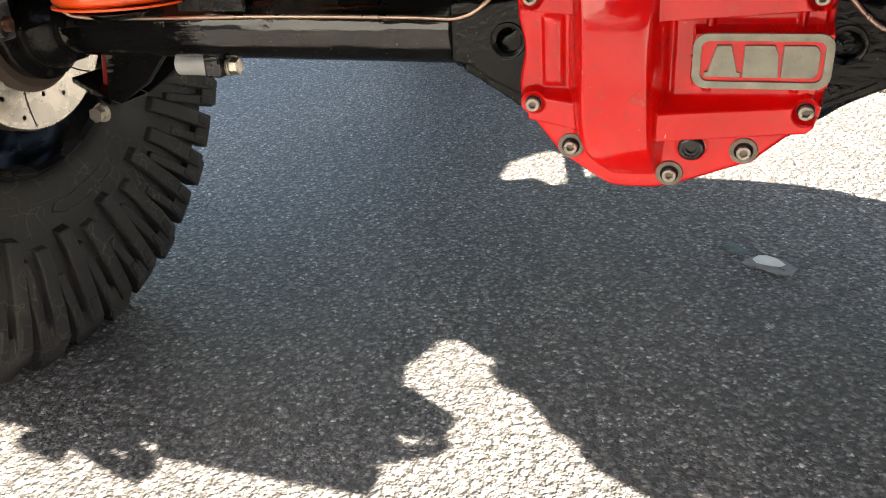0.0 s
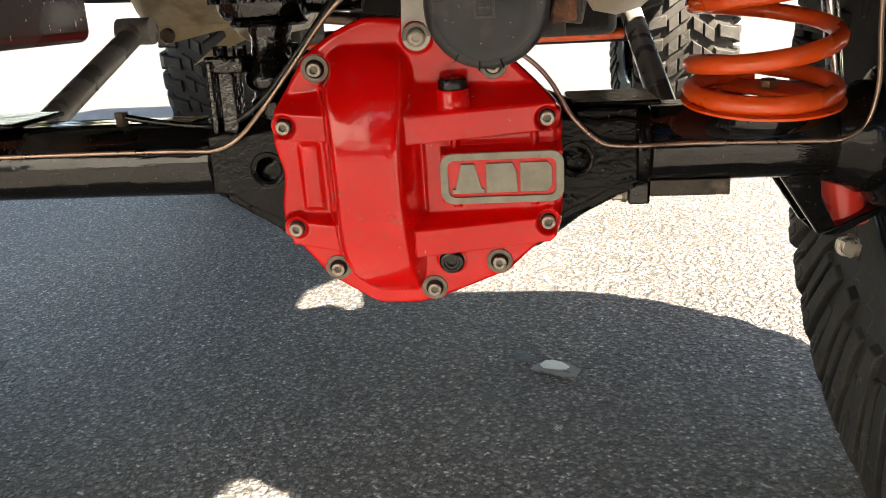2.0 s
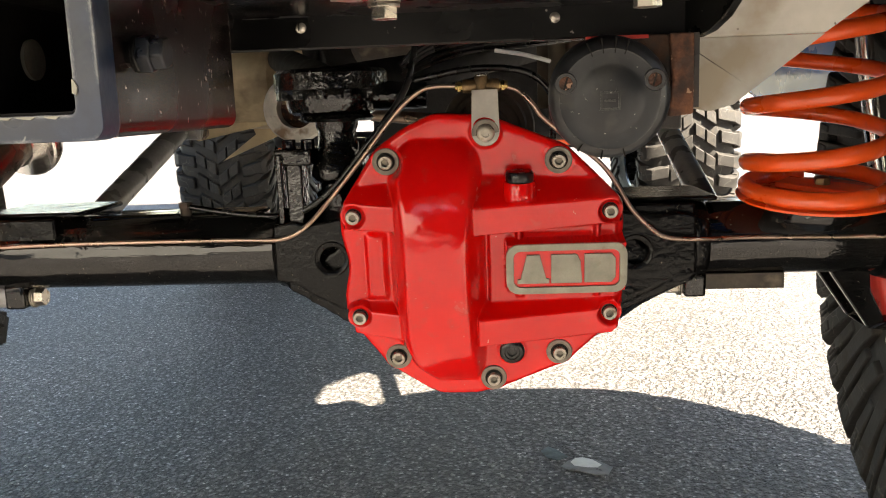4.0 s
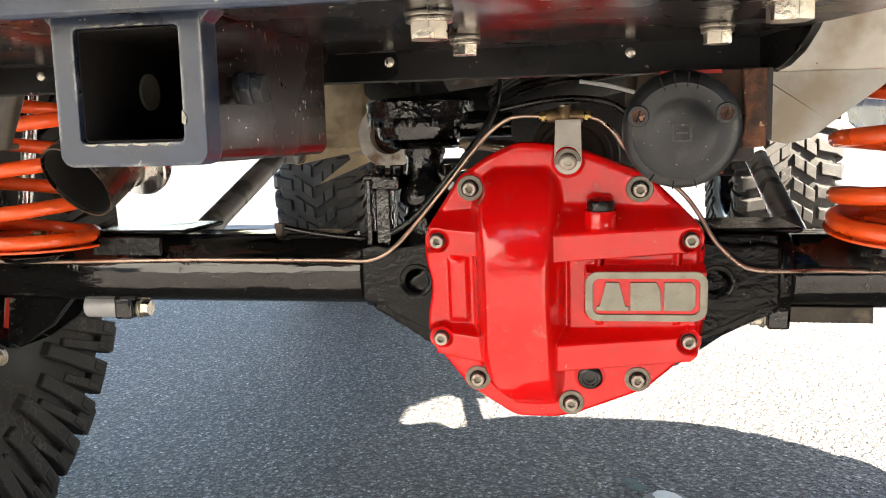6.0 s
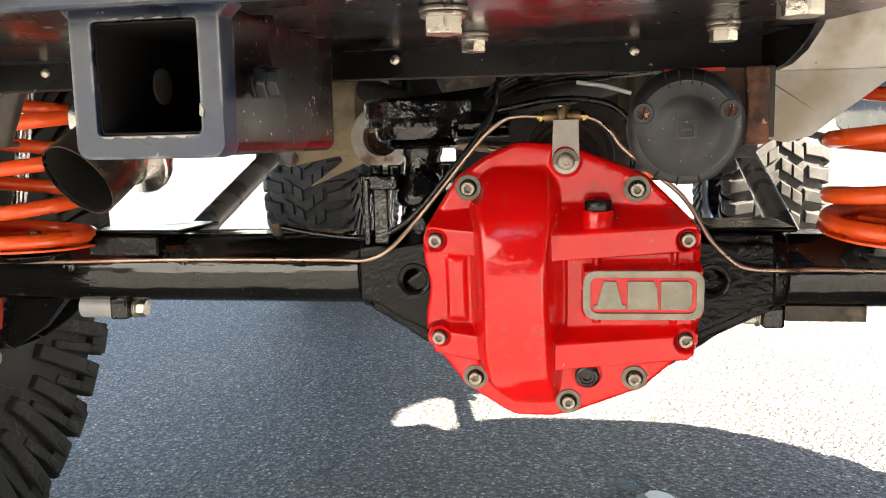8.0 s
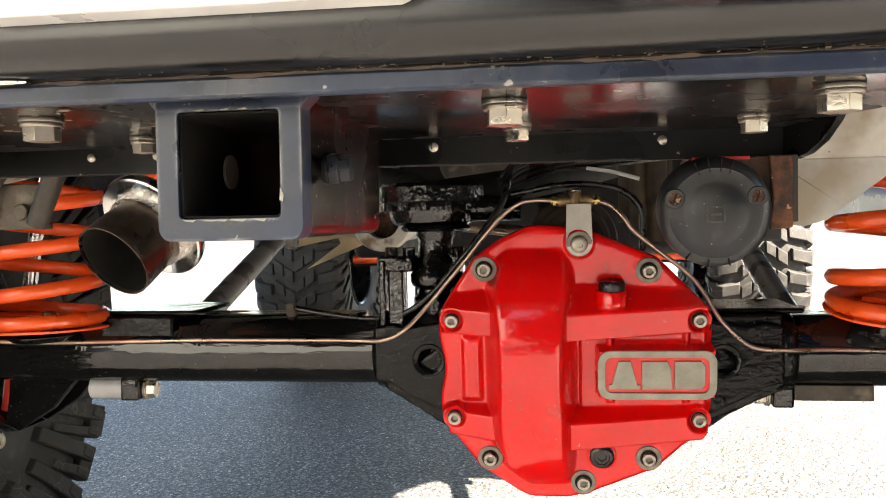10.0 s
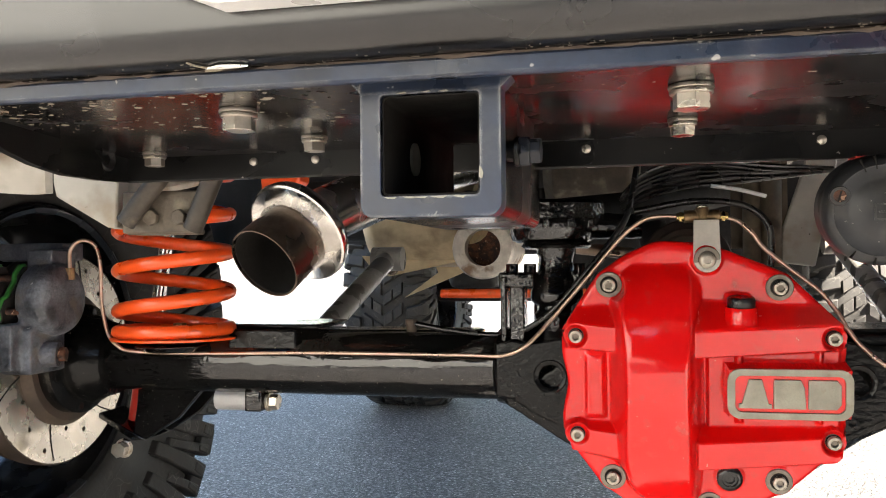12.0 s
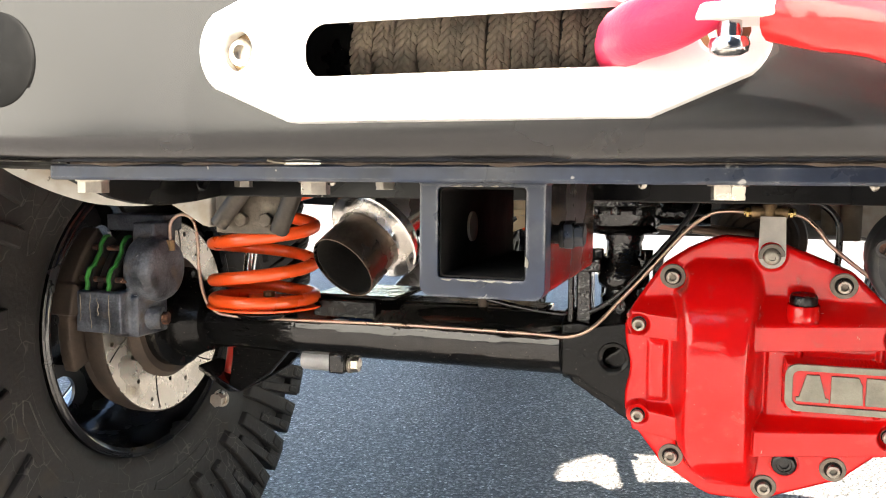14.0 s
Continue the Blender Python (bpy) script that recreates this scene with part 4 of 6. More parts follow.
# ---- coil springs ----
def coil_spring(x, y, z0, pitch, phase, lean, label):
    sp = thing("coil_spring", label, "coil spring", "rear coil springs")
    bm = bmesh.new()
    pts = []
    R, w = 0.0645, 0.0082
    for i in range(0, 24 * 7 + 1):
        a = 2 * math.pi * i / 24
        turns = i / 24
        lift = min(1.0, max(0.0, (turns - 0.45) / 1.0))
        z = z0 + 0.0085 + max(0.0, turns - 0.95) * pitch + min(turns, 0.95) * 0.004 + 0.0062 * lift * lift * (3 - 2 * lift)
        a0 = a + math.pi * phase
        pts.append((x + R * math.cos(a0), y + R * math.sin(a0), z))
    sweep(bm, pts, w, 14)
    part("coil", bm, "orange", sp, "bright orange painted coil")
    bm = bmesh.new()
    lathe(bm, [(0.022, z0 - 0.0005), (0.0735, z0 - 0.0005), (0.0745, z0 + 0.002), (0.058, z0 + 0.003), (0.052, z0 + 0.004), (0.022, z0 + 0.005)], Matrix.Translation((x, y, 0)), 44, True)
    part("spring_seat", bm, "orange", sp, "orange pressed steel seat")
    bm = bmesh.new()
    box(bm, -0.040, 0.044, -0.017, 0.017, 0, 0.006, Matrix.Translation((x + 0.006, y, z0 + 0.0060)) @ Matrix.Rotation(-0.75, 4, 'Z'))
    part("retainer_plate", bm, "orange", sp, "orange retainer plate", 30, 0.0015)
    hex_bolt(sp, (x + 0.006, y, z0 + 0.0120), (0, 0, 1), 0.008, 0.007, "brass", False)
    # the seat leans with the axle; the lean fades towards the top
    for ob in sp.children:
        for v in ob.data.vertices:
            v.co.z += (v.co.y - y) * lean * max(0.0, 1 - max(0.0, v.co.z - z0) / 0.22)
    return sp


# ---- wheels ----
def tyre_mesh(R=0.475, W=0.32, rim_r=0.195):
    """Carcass and tread of a mud tyre about the local x axis; the carcass and the blocks as two bmeshes."""
    hw = W / 2
    prof = [(rim_r + 0.006, 0.126), (rim_r + 0.013, 0.138), (rim_r + 0.028, 0.144), (0.29, hw - 0.006), (0.34, hw), (0.39, hw - 0.004), (0.43, hw - 0.016), (R - 0.022, hw - 0.036), (R - 0.016, hw - 0.09), (R - 0.014, 0.0)]
    prof = prof + [(r, -h) for r, h in prof[-2::-1]]
    toX = Matrix(((0, 0, 1, 0), (0, 1, 0, 0), (-1, 0, 0, 0), (0, 0, 0, 1)))
    car = bmesh.new()
    lathe(car, prof, toX, 96)
    # raised ribs on the side wall
    ribs = []
    for s in (1, -1):
        for r, h in ((0.236, hw - 0.0160),):
            ribs.append(bmesh.new())
            lathe(ribs[-1], [(r, s * (h - 0.004)), (r + 0.0015, s * (h + 0.0022)), (r + 0.0055, s * (h + 0.0025)), (r + 0.007, s * (h - 0.004))], toX, 96, True)
    tread = bmesh.new()
    n = 38
    rng = random.Random(9)

    def slab(rot, s, sec, wa, sk):
        """A block with the section sec of (x, radius), half as wide as wa gives and swept back by sk."""
        lo, hi = [], []
        for x, r in sec:
            lo.append(tread.verts.new(rot @ Vector((s * x, sk(x, r) - wa(x, r), r))))
            hi.append(tread.verts.new(rot @ Vector((s * x, sk(x, r) + wa(x, r), r))))
        k = len(sec)
        tread.faces.new(lo if s > 0 else lo[::-1])
        tread.faces.new(hi[::-1] if s > 0 else hi)
        for q in range(k):
            p = (q + 1) % k
            tread.faces.new((lo[q], hi[q], hi[p], lo[p]) if s > 0 else (lo[p], hi[p], hi[q], lo[q]))

    for i in range(n):
        for s in (1, -1):
            a = 2 * math.pi * (i + (0.5 if s < 0 else 0.0)) / n
            rot = Matrix.Rotation(a, 4, 'X')
            long = i % 2
            # shoulder lug
            t0 = 0.0225 + rng.uniform(-0.001, 0.001)
            inner = hw - (0.082 if long else 0.072)
            sec = [(inner, R - 0.018), (inner + 0.003, R), (hw - 0.022, R - 0.004), (hw - 0.004, R - 0.016 - (0.006 if long else 0.0)), (hw + 0.006, 0.436), (hw + 0.004, 0.405), (hw - 0.010, 0.400), (hw - 0.014, 0.425), (hw - 0.040, R - 0.022)]
            slab(rot, s, sec, lambda x, r: t0 * (0.84 if r > R - 0.01 else 1.0), lambda x, r: 0.016 * (x - inner) / 0.08)
            # two ridges that run from the lug down the side wall
            for off, end, wd, pr in ((-0.0140, 0.272 if long else 0.290, 0.0145, 0.0105), (0.0185, 0.330 if long else 0.302, 0.0095, 0.0080)):
                pr += rng.uniform(-0.0008, 0.0008)
                end += rng.uniform(-0.003, 0.003)
                sec = [(hw - 0.020, R - 0.030), (hw - 0.002, R - 0.027), (hw + pr, 0.428), (hw + pr + 0.001, 0.385), (hw + pr - 0.003, end + 0.030), (hw + 0.002, end + 0.006), (hw - 0.010, end), (hw - 0.016, end + 0.01)]
                slab(rot, s, sec, lambda x, r: wd * (0.80 + 0.20 * min(1.0, max(0.0, (r - end) / 0.06))) * (0.86 if x > hw + 0.005 else 1.0), lambda x, r: 0.016 + off + 0.10 * (0.41 - r))
                # stepped pad on the ridge
                sec = [(hw + pr - 0.004, 0.424), (hw + pr + 0.0028, 0.420), (hw + pr + 0.0030, 0.392), (hw + pr - 0.004, 0.388)]
                slab(rot, s, sec, lambda x, r: wd * 0.55, lambda x, r: 0.017 + off)
            # slanted centre blocks in a herringbone, each with a small step
            for x0, x1, y0, y1, wd in ((0.004, 0.037, -0.028, -0.008, 0.0215), (0.041, 0.075, -0.004, 0.018, 0.0225)):
                sec = [(x0, R - 0.020), (x0 + 0.001, R), (x1 - 0.001, R - 0.001), (x1, R - 0.020)]
                slab(rot, s, sec, lambda x, r: wd * (1.0 if r < R - 0.01 else 0.93), lambda x, r: y0 + (y1 - y0) * (x - x0) / (x1 - x0))
    # raised outlines of long panels on the side wall
    wall_x = lambda r: 0.144 + (r - 0.223) * 0.15 if r < 0.29 else hw - 0.006 + (r - 0.29) * 0.12
    for s in (1, -1):
        for k in range(5):
            c = 2 * math.pi * k / 5 + 0.4
            loop = [(0.246, c - 0.26), (0.245, c - 0.1), (0.245, c + 0.1), (0.246, c + 0.26), (0.255, c + 0.29), (0.264, c + 0.20), (0.265, c + 0.06), (0.265, c - 0.06), (0.264, c - 0.20), (0.255, c - 0.29), (0.246, c - 0.26)]
            ribs.append(bmesh.new())
            sweep(ribs[-1], [(s * wall_x(r), r * math.sin(a), r * math.cos(a)) for r, a in loop], 0.0011, 6)
    return car, tread, ribs


def wheel(pose_m, drop, label, group, turn=0.0):
    """A black steel wheel with its mud tyre; its inner side looks along local +x. drop: the axle's height over the ground."""
    w = thing("wheel", label, "wheel", group)
    car, tread, ribs = tyre_mesh()
    for bm in (car, tread):
        bmesh.ops.rotate(bm, matrix=Matrix.Rotation(turn, 3, 'X'), verts=bm.verts, cent=(0, 0, 0))
        for v in bm.verts:
            if v.co.z < -drop + 0.001:
                v.co.x *= 1 + 0.6 * (-drop + 0.001 - v.co.z)
                v.co.z = -drop + 0.001
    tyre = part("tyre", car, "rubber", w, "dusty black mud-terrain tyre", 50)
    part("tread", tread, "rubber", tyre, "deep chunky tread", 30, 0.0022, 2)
    for bm in ribs:
        part("side_rib", bm, "rubber", tyre, "", 50)
    toX = Matrix(((0, 0, 1, 0), (0, 1, 0, 0), (-1, 0, 0, 0), (0, 0, 0, 1)))
    bm = bmesh.new()
    lathe(bm, [(r * 0.95, h) for r, h in ((0.214, 0.130), (0.214, 0.138), (0.206, 0.142), (0.200, 0.138), (0.197, 0.124), (0.193, 0.095), (0.190, 0.05), (0.178, 0.03), (0.178, -0.02), (0.198, -0.06), (0.203, -0.108), (0.212, -0.124), (0.219, -0.120), (0.214, -0.105), (0.207, -0.06), (0.190, -0.02), (0.190, 0.035), (0.201, 0.10), (0.207, 0.126))], toX, 72, True)
    rim = part("rim", bm, "wheel", w, "black painted steel rim")
    bm = bmesh.new()
    lathe(bm, [(0.2010, 0.1405), (0.1990, 0.1428), (0.1962, 0.1436), (0.1943, 0.1425), (0.1957, 0.1405)], toX, 72, True)
    part("rim_lip", bm, "wheel", rim, "glossy black rim lip")
    bm = bmesh.new()
    holes = [ring_pts(0.132 * math.cos(2 * math.pi * k / 8), 0.132 * math.sin(2 * math.pi * k / 8), 0.026, 18) for k in range(8)]
    holed_plate(bm, [ring_pts(0, 0, 0.177, 64)] + holes, -0.032, -0.026, toX)
    lathe(bm, [(0.0, -0.03), (0.085, -0.03), (0.085, -0.01), (0.06, -0.004), (0.0, -0.004)], toX, 40)
    part("wheel_disc", bm, "wheel", w, "black wheel centre with round holes")
    w.matrix_world = pose_m
    return w


def brakes():
    bd = thing("brake_disc", "bright worn drilled brake disc with rusty hub edge", "brake disc")
    toX = Matrix(((0, 0, 1, -0.818), (0, 1, 0, AY), (-1, 0, 0, AZ), (0, 0, 0, 1)))
    bm = bmesh.new()
    holes = []
    for k in range(18):
        a = 2 * math.pi * k / 18
        r = (0.092, 0.106, 0.120)[k % 3]
        holes.append(ring_pts(r * math.cos(a), r * math.sin(a), 0.0035, 8))
    holed_plate(bm, [ring_pts(0, 0, 0.1345, 72), ring_pts(0, 0, 0.076, 48)] + holes, -0.012, 0.0, toX)
    part("disc_ring", bm, "disc", bd, "bright worn steel friction ring", 30)
    bm = bmesh.new()
    lathe(bm, [(0.087, -0.012), (0.087, 0.003), (0.080, 0.012), (0.060, 0.012), (0.060, -0.012)], toX, 48, True)
    part("disc_hat", bm, "dim", bd, "rusty brown disc hat")
    bm = bmesh.new()
    lathe(bm, [(0.1335, -0.027), (0.1365, -0.027), (0.1372, -0.024), (0.1372, -0.004), (0.1362, -0.0008), (0.1335, -0.0008)], toX, 72, True)
    part("disc_edge", bm, "dim", bd, "rusty outer edge")
    bm = bmesh.new()
    lathe(bm, [(0.0, -0.040), (0.134, -0.040), (0.134, -0.036), (0.130, -0.030), (0.0, -0.030)], toX, 60)
    part("dust_shield", bm, "dim", bd, "brown dusty shield")
    for k in range(6):
        a = radians(40 + k * 60)
        bm = bmesh.new()
        sweep(bm, [toX @ Vector((r * math.cos(a + (r - 0.09) * 4), r * math.sin(a + (r - 0.09) * 4), 0.0)) for r in (0.086, 0.095, 0.105, 0.115, 0.125, 0.131)], 0.0011, 6)
        part("slot", bm, "matt_black", bd)
    cal = thing("brake_caliper", "grimy grey cast brake caliper with green pad edges", "brake caliper")
    bm = bmesh.new()
    # lower bridge, piston housing, upper bridge, outer half
    YZ = Matrix(((0, 0, 1, 0), (1, 0, 0, AY), (0, 1, 0, AZ), (0, 0, 0, 1)))

    def sector(r0, r1, a0, a1, x0, x1, n=8):
        A = [radians(a0 + (a1 - a0) * k / n) for k in range(n + 1)]
        outline(bm, [(r1 * math.cos(a), r1 * math.sin(a)) for a in A] + [(r0 * math.cos(a), r0 * math.sin(a)) for a in A[::-1]], x0, x1, YZ)

    box(bm, -0.842, -0.772, 0.750, 0.812, 0.464, 0.517)
    box(bm, -0.800, -0.760, 0.766, 0.826, 0.458, 0.510)
    loft(bm, [(-0.782, 0.800, 0.543, 0.030, 0.034), (-0.776, 0.801, 0.543, 0.041, 0.042), (-0.750, 0.801, 0.543, 0.0425, 0.0425), (-0.741, 0.801, 0.543, 0.038, 0.038), (-0.737, 0.801, 0.543, 0.028, 0.028)])
    box(bm, -0.786, -0.752, 0.792, 0.836, 0.572, 0.602)
    box(bm, -0.850, -0.760, 0.822, 0.862, 0.588, 0.610)
    fuse(part("caliper_body", bm, "caliper", cal), 0.0025, 3)
    bm = bmesh.new()
    sector(0.105, 0.166, 128, 170, -0.874, -0.846)
    sector(0.150, 0.170, 158, 172, -0.872, -0.838)
    sector(0.110, 0.158, 165, 200, -0.868, -0.850)
    fuse(part("outer_half", bm, "dim", cal, "brown grimy outer half"), 0.0025, 3)
    for x in (-0.796, -0.829):
        bm = bmesh.new()
        A = [radians(131 + 29 * k / 12) for k in range(13)]
        R = [0.163 + (0.005 if k in (1, 2, 3, 8, 9, 10) else 0.0) for k in range(13)]
        outline(bm, [(r * math.cos(a), r * math.sin(a)) for a, r in zip(A, R)] + [(0.10 * math.cos(a), 0.10 * math.sin(a)) for a in A[::-1]], x, x + 0.004, YZ)
        part("brake_pad", bm, "green", cal, "green painted pad backing", 30, 0.001)
        bm = bmesh.new()
        d = 0.007 if x < -0.81 else -0.010
        outline(bm, [(0.150 * math.cos(a), 0.150 * math.sin(a)) for a in A] + [(0.10 * math.cos(a), 0.10 * math.sin(a)) for a in A[::-1]], x + d, x + d + 0.009, YZ)
        part("pad_lining", bm, "dim", cal, "brown friction lining", 30, 0.001)
        bm = bmesh.new()
        outline(bm, [((r - 0.0045) * math.cos(a), (r - 0.0045) * math.sin(a)) for a, r in zip(A, R)] + [(0.10 * math.cos(a), 0.10 * math.sin(a)) for a in A[::-1]], x + 0.0042, x + 0.0062, YZ)
        part("pad_shim", bm, "scale_rust", cal, "blackened shim behind the pad", 30)
    for a in (137, 154):
        bm = bmesh.new()
        c, d = AY + 0.155 * math.cos(radians(a)), AZ + 0.155 * math.sin(radians(a))
        rod(bm, (-0.85, c, d), (-0.772, c, d), 0.004, n=12)
        part("pad_pin", bm, "rust", cal, "rusty pad pin")
    # pale drips down the lower bridge
    rng = random.Random(5)
    bm = bmesh.new()
    for k, (x, z1, z2) in enumerate(((-0.834, 0.512, 0.478), (-0.818, 0.514, 0.470), (-0.807, 0.508, 0.486), (-0.789, 0.513, 0.466))):
        sweep(bm, [(x + rng.uniform(-.0012, .0012), 0.7499, z1 + (z2 - z1) * j / 6) for j in range(7)], 0.0006, 5, [0.0003 + 0.0005 * rng.random() for j in range(7)])
    tagged(part("drip_marks", bm, "crust", cal, "pale dried drips", 40), kind="stuff")
    bm = bmesh.new()
    rod(bm, (-0.790, 0.785, 0.480), (-0.748, 0.800, 0.479), 0.017, 0.0145)
    part("slide_pin_boot", bm, "caliper", cal)
    hex_bolt(cal, (-0.749, 0.800, 0.479), (0.95, 0.3, 0), 0.0085, 0.009, "rust", False, "slide_pin")


# ---- tow hitch ----
def tow_hitch():
    th = thing("tow_hitch_receiver", "square black tow hitch receiver with worn slate collar", "tow hitch")
    x0, x1, z0, z1 = -0.2037, -0.1573, 0.6115, 0.6582
    o = 0.0098
    X = Matrix(((1, 0, 0, 0), (0, 0, -1, 0), (0, 1, 0, 0), (0, 0, 0, 1)))      # (x, z, -y)
    bm = bmesh.new()
    holed_plate(bm, [rounded(x0 - o, x1 + o, z0 - o, z1 + o, 0.006), rounded(x0, x1, z0, z1, 0.002, 3)], -0.322, -0.308, X)
    outline(bm, [(x0 - o, z1 + 0.001), (x1 + o, z1 + 0.001), (x1 + o + 0.009, z1 + o), (x0 - o - 0.008, z1 + o)], -0.3215, -0.3085, X)
    part("collar", bm, "slate", th, "worn slate-grey painted collar with chipped edges", 30, 0.0022, 3)
    bm = bmesh.new()
    holed_plate(bm, [rounded(x0 - o + 0.0005, x1 + o - 0.0005, z0 - o + 0.0005, z1 + o - 0.001, 0.006), rounded(x0 + 0.0006, x1 - 0.0006, z0 + 0.0006, z1 - 0.0006, 0.002, 3)], -0.465, -0.322, X)
    part("tube", bm, "maroon", th, "black tube with reddish sheen", 30)
    # Black sheet added inside the tube to paint in its shade.
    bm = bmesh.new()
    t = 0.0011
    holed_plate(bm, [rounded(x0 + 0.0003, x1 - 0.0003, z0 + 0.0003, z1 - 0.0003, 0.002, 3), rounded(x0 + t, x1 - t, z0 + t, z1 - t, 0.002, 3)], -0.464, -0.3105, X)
    part("lining", bm, "matt_black", th, "matt black sheet added to darken the inside of the tube", 30)
    # paint flakes on the inner edge
    rng = random.Random(3)
    bm = bmesh.new()
    for k in range(5):
        u = x0 + 0.006 + 0.0075 * k + rng.uniform(-.002, .002)
        w = rng.uniform(0.002, 0.004)
        outline(bm, [(u - w, z0 - 0.0004), (u + w, z0 - 0.0004), (u + w * .5, z0 - 0.0012 - rng.uniform(0, .0006)), (u - w * .6, z0 - 0.0010)], -0.3081, -0.3072, X)
    for k in range(3):
        u = x0 + 0.012 + 0.0085 * k + rng.uniform(-.002, .002)
        w = rng.uniform(0.0015, 0.003)
        outline(bm, [(u - w, z1 + 0.0004), (u + w * .6, z1 + 0.0010), (u + w, z1 + 0.0003), (u, z1 + 0.0001)][::-1], -0.3081, -0.3072, X)
    outline(bm, [(x1 - 0.0003, z0 + 0.0075), (x1 + 0.0012, z0 + 0.0068), (x1 + 0.0017, z0 + 0.0095), (x1 + 0.0008, z0 + 0.0118), (x1, z0 + 0.0125)], -0.3081, -0.3072, X)
    tagged(part("bare_chip_rest", bm, "grille", th, "bare chips along the opening", 0), kind="stuff")
    # cross bolt and pin hole
    for k, (d, r, h) in enumerate(((0.0, 0.0050, 0.006), (0.004, 0.0072, 0.003), (0.0065, 0.0078, 0.0055), (0.0115, 0.0066, 0.0055))):
        bm = bmesh.new()
        m, _ = axis_frame((x1 + o + d - 0.002, 0.336, 0.6337), (x1 + o + d + 1, 0.336, 0.6337))
        prism(bm, 6 if k > 1 else 20, r, h, m, 0.2)
        part("cross_bolt", bm, "navy" if k > 1 else "bumper", th, "dark blue-black hexagon bolt", 30, 0.0008)
    bm = bmesh.new()
    m, _ = axis_frame((x0 + 0.0015, 0.363, 0.635), (x0 + 1, 0.363, 0.635))
    lathe(bm, [(0, 0), (0.0085, 0), (0.0085, 0.0015), (0.006, 0.002), (0, 0.0022)], m, 24)
    part("pin_end", bm, "grille", th, "dull pin end inside the tube")
    bm = bmesh.new()
    box(bm, x1 - 0.022, x1 - 0.0008, 0.44, 0.445, 0.625, 0.655)
    part("stop_plate", bm, "bumper", th, "", 30, 0.001)
    return th


# ---- rear bumper ----
def bumper():
    bu = thing("rear_bumper", "black powder-coated steel rear bumper with bolted underside plate", "bumper")
    # folded lower edge
    bm = bmesh.new()
    outer = [(0, 0.300, 0.6705), (0, 0.284, 0.6706), (0, 0.276, 0.6722), (0, 0.2705, 0.6760), (0, 0.2675, 0.6815), (0, 0.2664, 0.689), (0, 0.2662, 0.698), (0, 0.2662, 0.710)]
    inner = [(0, 0.2715, 0.708), (0, 0.2715, 0.695), (0, 0.2735, 0.684), (0, 0.279, 0.6775), (0, 0.288, 0.6755), (0, 0.300, 0.6755)]
    prof = [(p.y, p.z) for p in curve_points(outer, 4) + curve_points(inner, 2)]
    rings = []
    for x, dy, dz in ((-0.76, 0.03, 0.056), (-0.66, 0.012, 0.022), (-0.56, 0.0, 0.004), (-0.42, 0, 0), (-0.18, 0, 0), (0.06, 0, 0), (0.20, 0.0, 0.004), (0.30, 0.012, 0.022), (0.40, 0.03, 0.056)):
        rings.append([bm.verts.new((x, y + dy, z + dz)) for y, z in prof])
    for a, b in zip(rings, rings[1:]):
        for i in range(len(prof)):
            j = (i + 1) % len(prof)
            bm.faces.new((a[i], a[j], b[j], b[i]))
    part("lower_fold", bm, "bumper_face", bu, "glossy black folded lower edge", 60)
    bm = bmesh.new()
    Z = Matrix(((1, 0, 0, 0), (0, 0, -1, 0), (0, 1, 0, 0), (0, 0, 0, 1)))
    holed_plate(bm, [[(-0.56, 0.706), (-0.42, 0.706), (0.06, 0.706), (0.20, 0.708), (0.30, 0.73), (0.40, 0.765), (0.40, 0.86), (-0.76, 0.86), (-0.76, 0.765), (-0.66, 0.73)], rounded(-0.268, -0.085, 0.7065, 0.7395, 0.012)], -0.274, -0.267, Z)
    part("face_panel", bm, "bumper_face", bu, "glossy black upright face panel", 30)
    # Unseen step, added to cast the missing shadow on the ground.
    bm = bmesh.new()
    box(bm, 0.062, 0.330, 0.2235, 0.2665, 0.7135, 0.735)
    part("shade_step", bm, "bumper_face", bu, "unseen black step added to shade the ground", 30, 0.003)
    # underside plate with its rough front edge and down-turned rear flange
    bm = bmesh.new()
    X = Matrix(((1, 0, 0, 0), (0, 1, 0, 0), (0, 0, 1, 0), (0, 0, 0, 1)))
    outline(bm, [(-0.436, 0.300), (-0.425, 0.291), (-0.40, 0.294), (-0.05, 0.296), (0.150, 0.292), (0.166, 0.300), (0.163, 0.345), (0.107, 0.500), (0.105, 0.518), (-0.475, 0.518), (-0.475, 0.490)], 0.6640, 0.6690, X)
    part("underside_plate", bm, "plate", bu, "spattered black underside plate", 30, 0.0012)
    bm = bmesh.new()
    box(bm, -0.475, 0.1045, 0.5185, 0.524, 0.6455, 0.6685)
    part("rear_flange", bm, "bumper", bu, "black flange with small rivets", 30, 0.001)
    # side wings with a curved lower edge, given as points along the bottom
    for a, way, low in ((Vector((-0.475, 0.5205)), Vector((0.0348, -0.2)), ((0, 0.6455), (0.05, 0.6425), (0.10, 0.641), (0.14, 0.6435), (0.17, 0.648), (0.20, 0.656), (0.222, 0.663))),
                        (Vector((0.1045, 0.5205)), Vector((0.060, -0.17)), ((0, 0.6445), (0.012, 0.643), (0.026, 0.6455), (0.040, 0.652), (0.052, 0.662), (0.062, 0.674), (0.075, 0.70)))):
        w = way.normalized()
        m = Matrix(((w.x, 0, w.y, a.x), (w.y, 0, -w.x, a.y), (0, 1, 0, 0), (0, 0, 0, 1)))
        bm = bmesh.new()
        outline(bm, list(low) + [(low[-1][0], 0.76), (0, 0.76)], -0.0025, 0.0025, m)
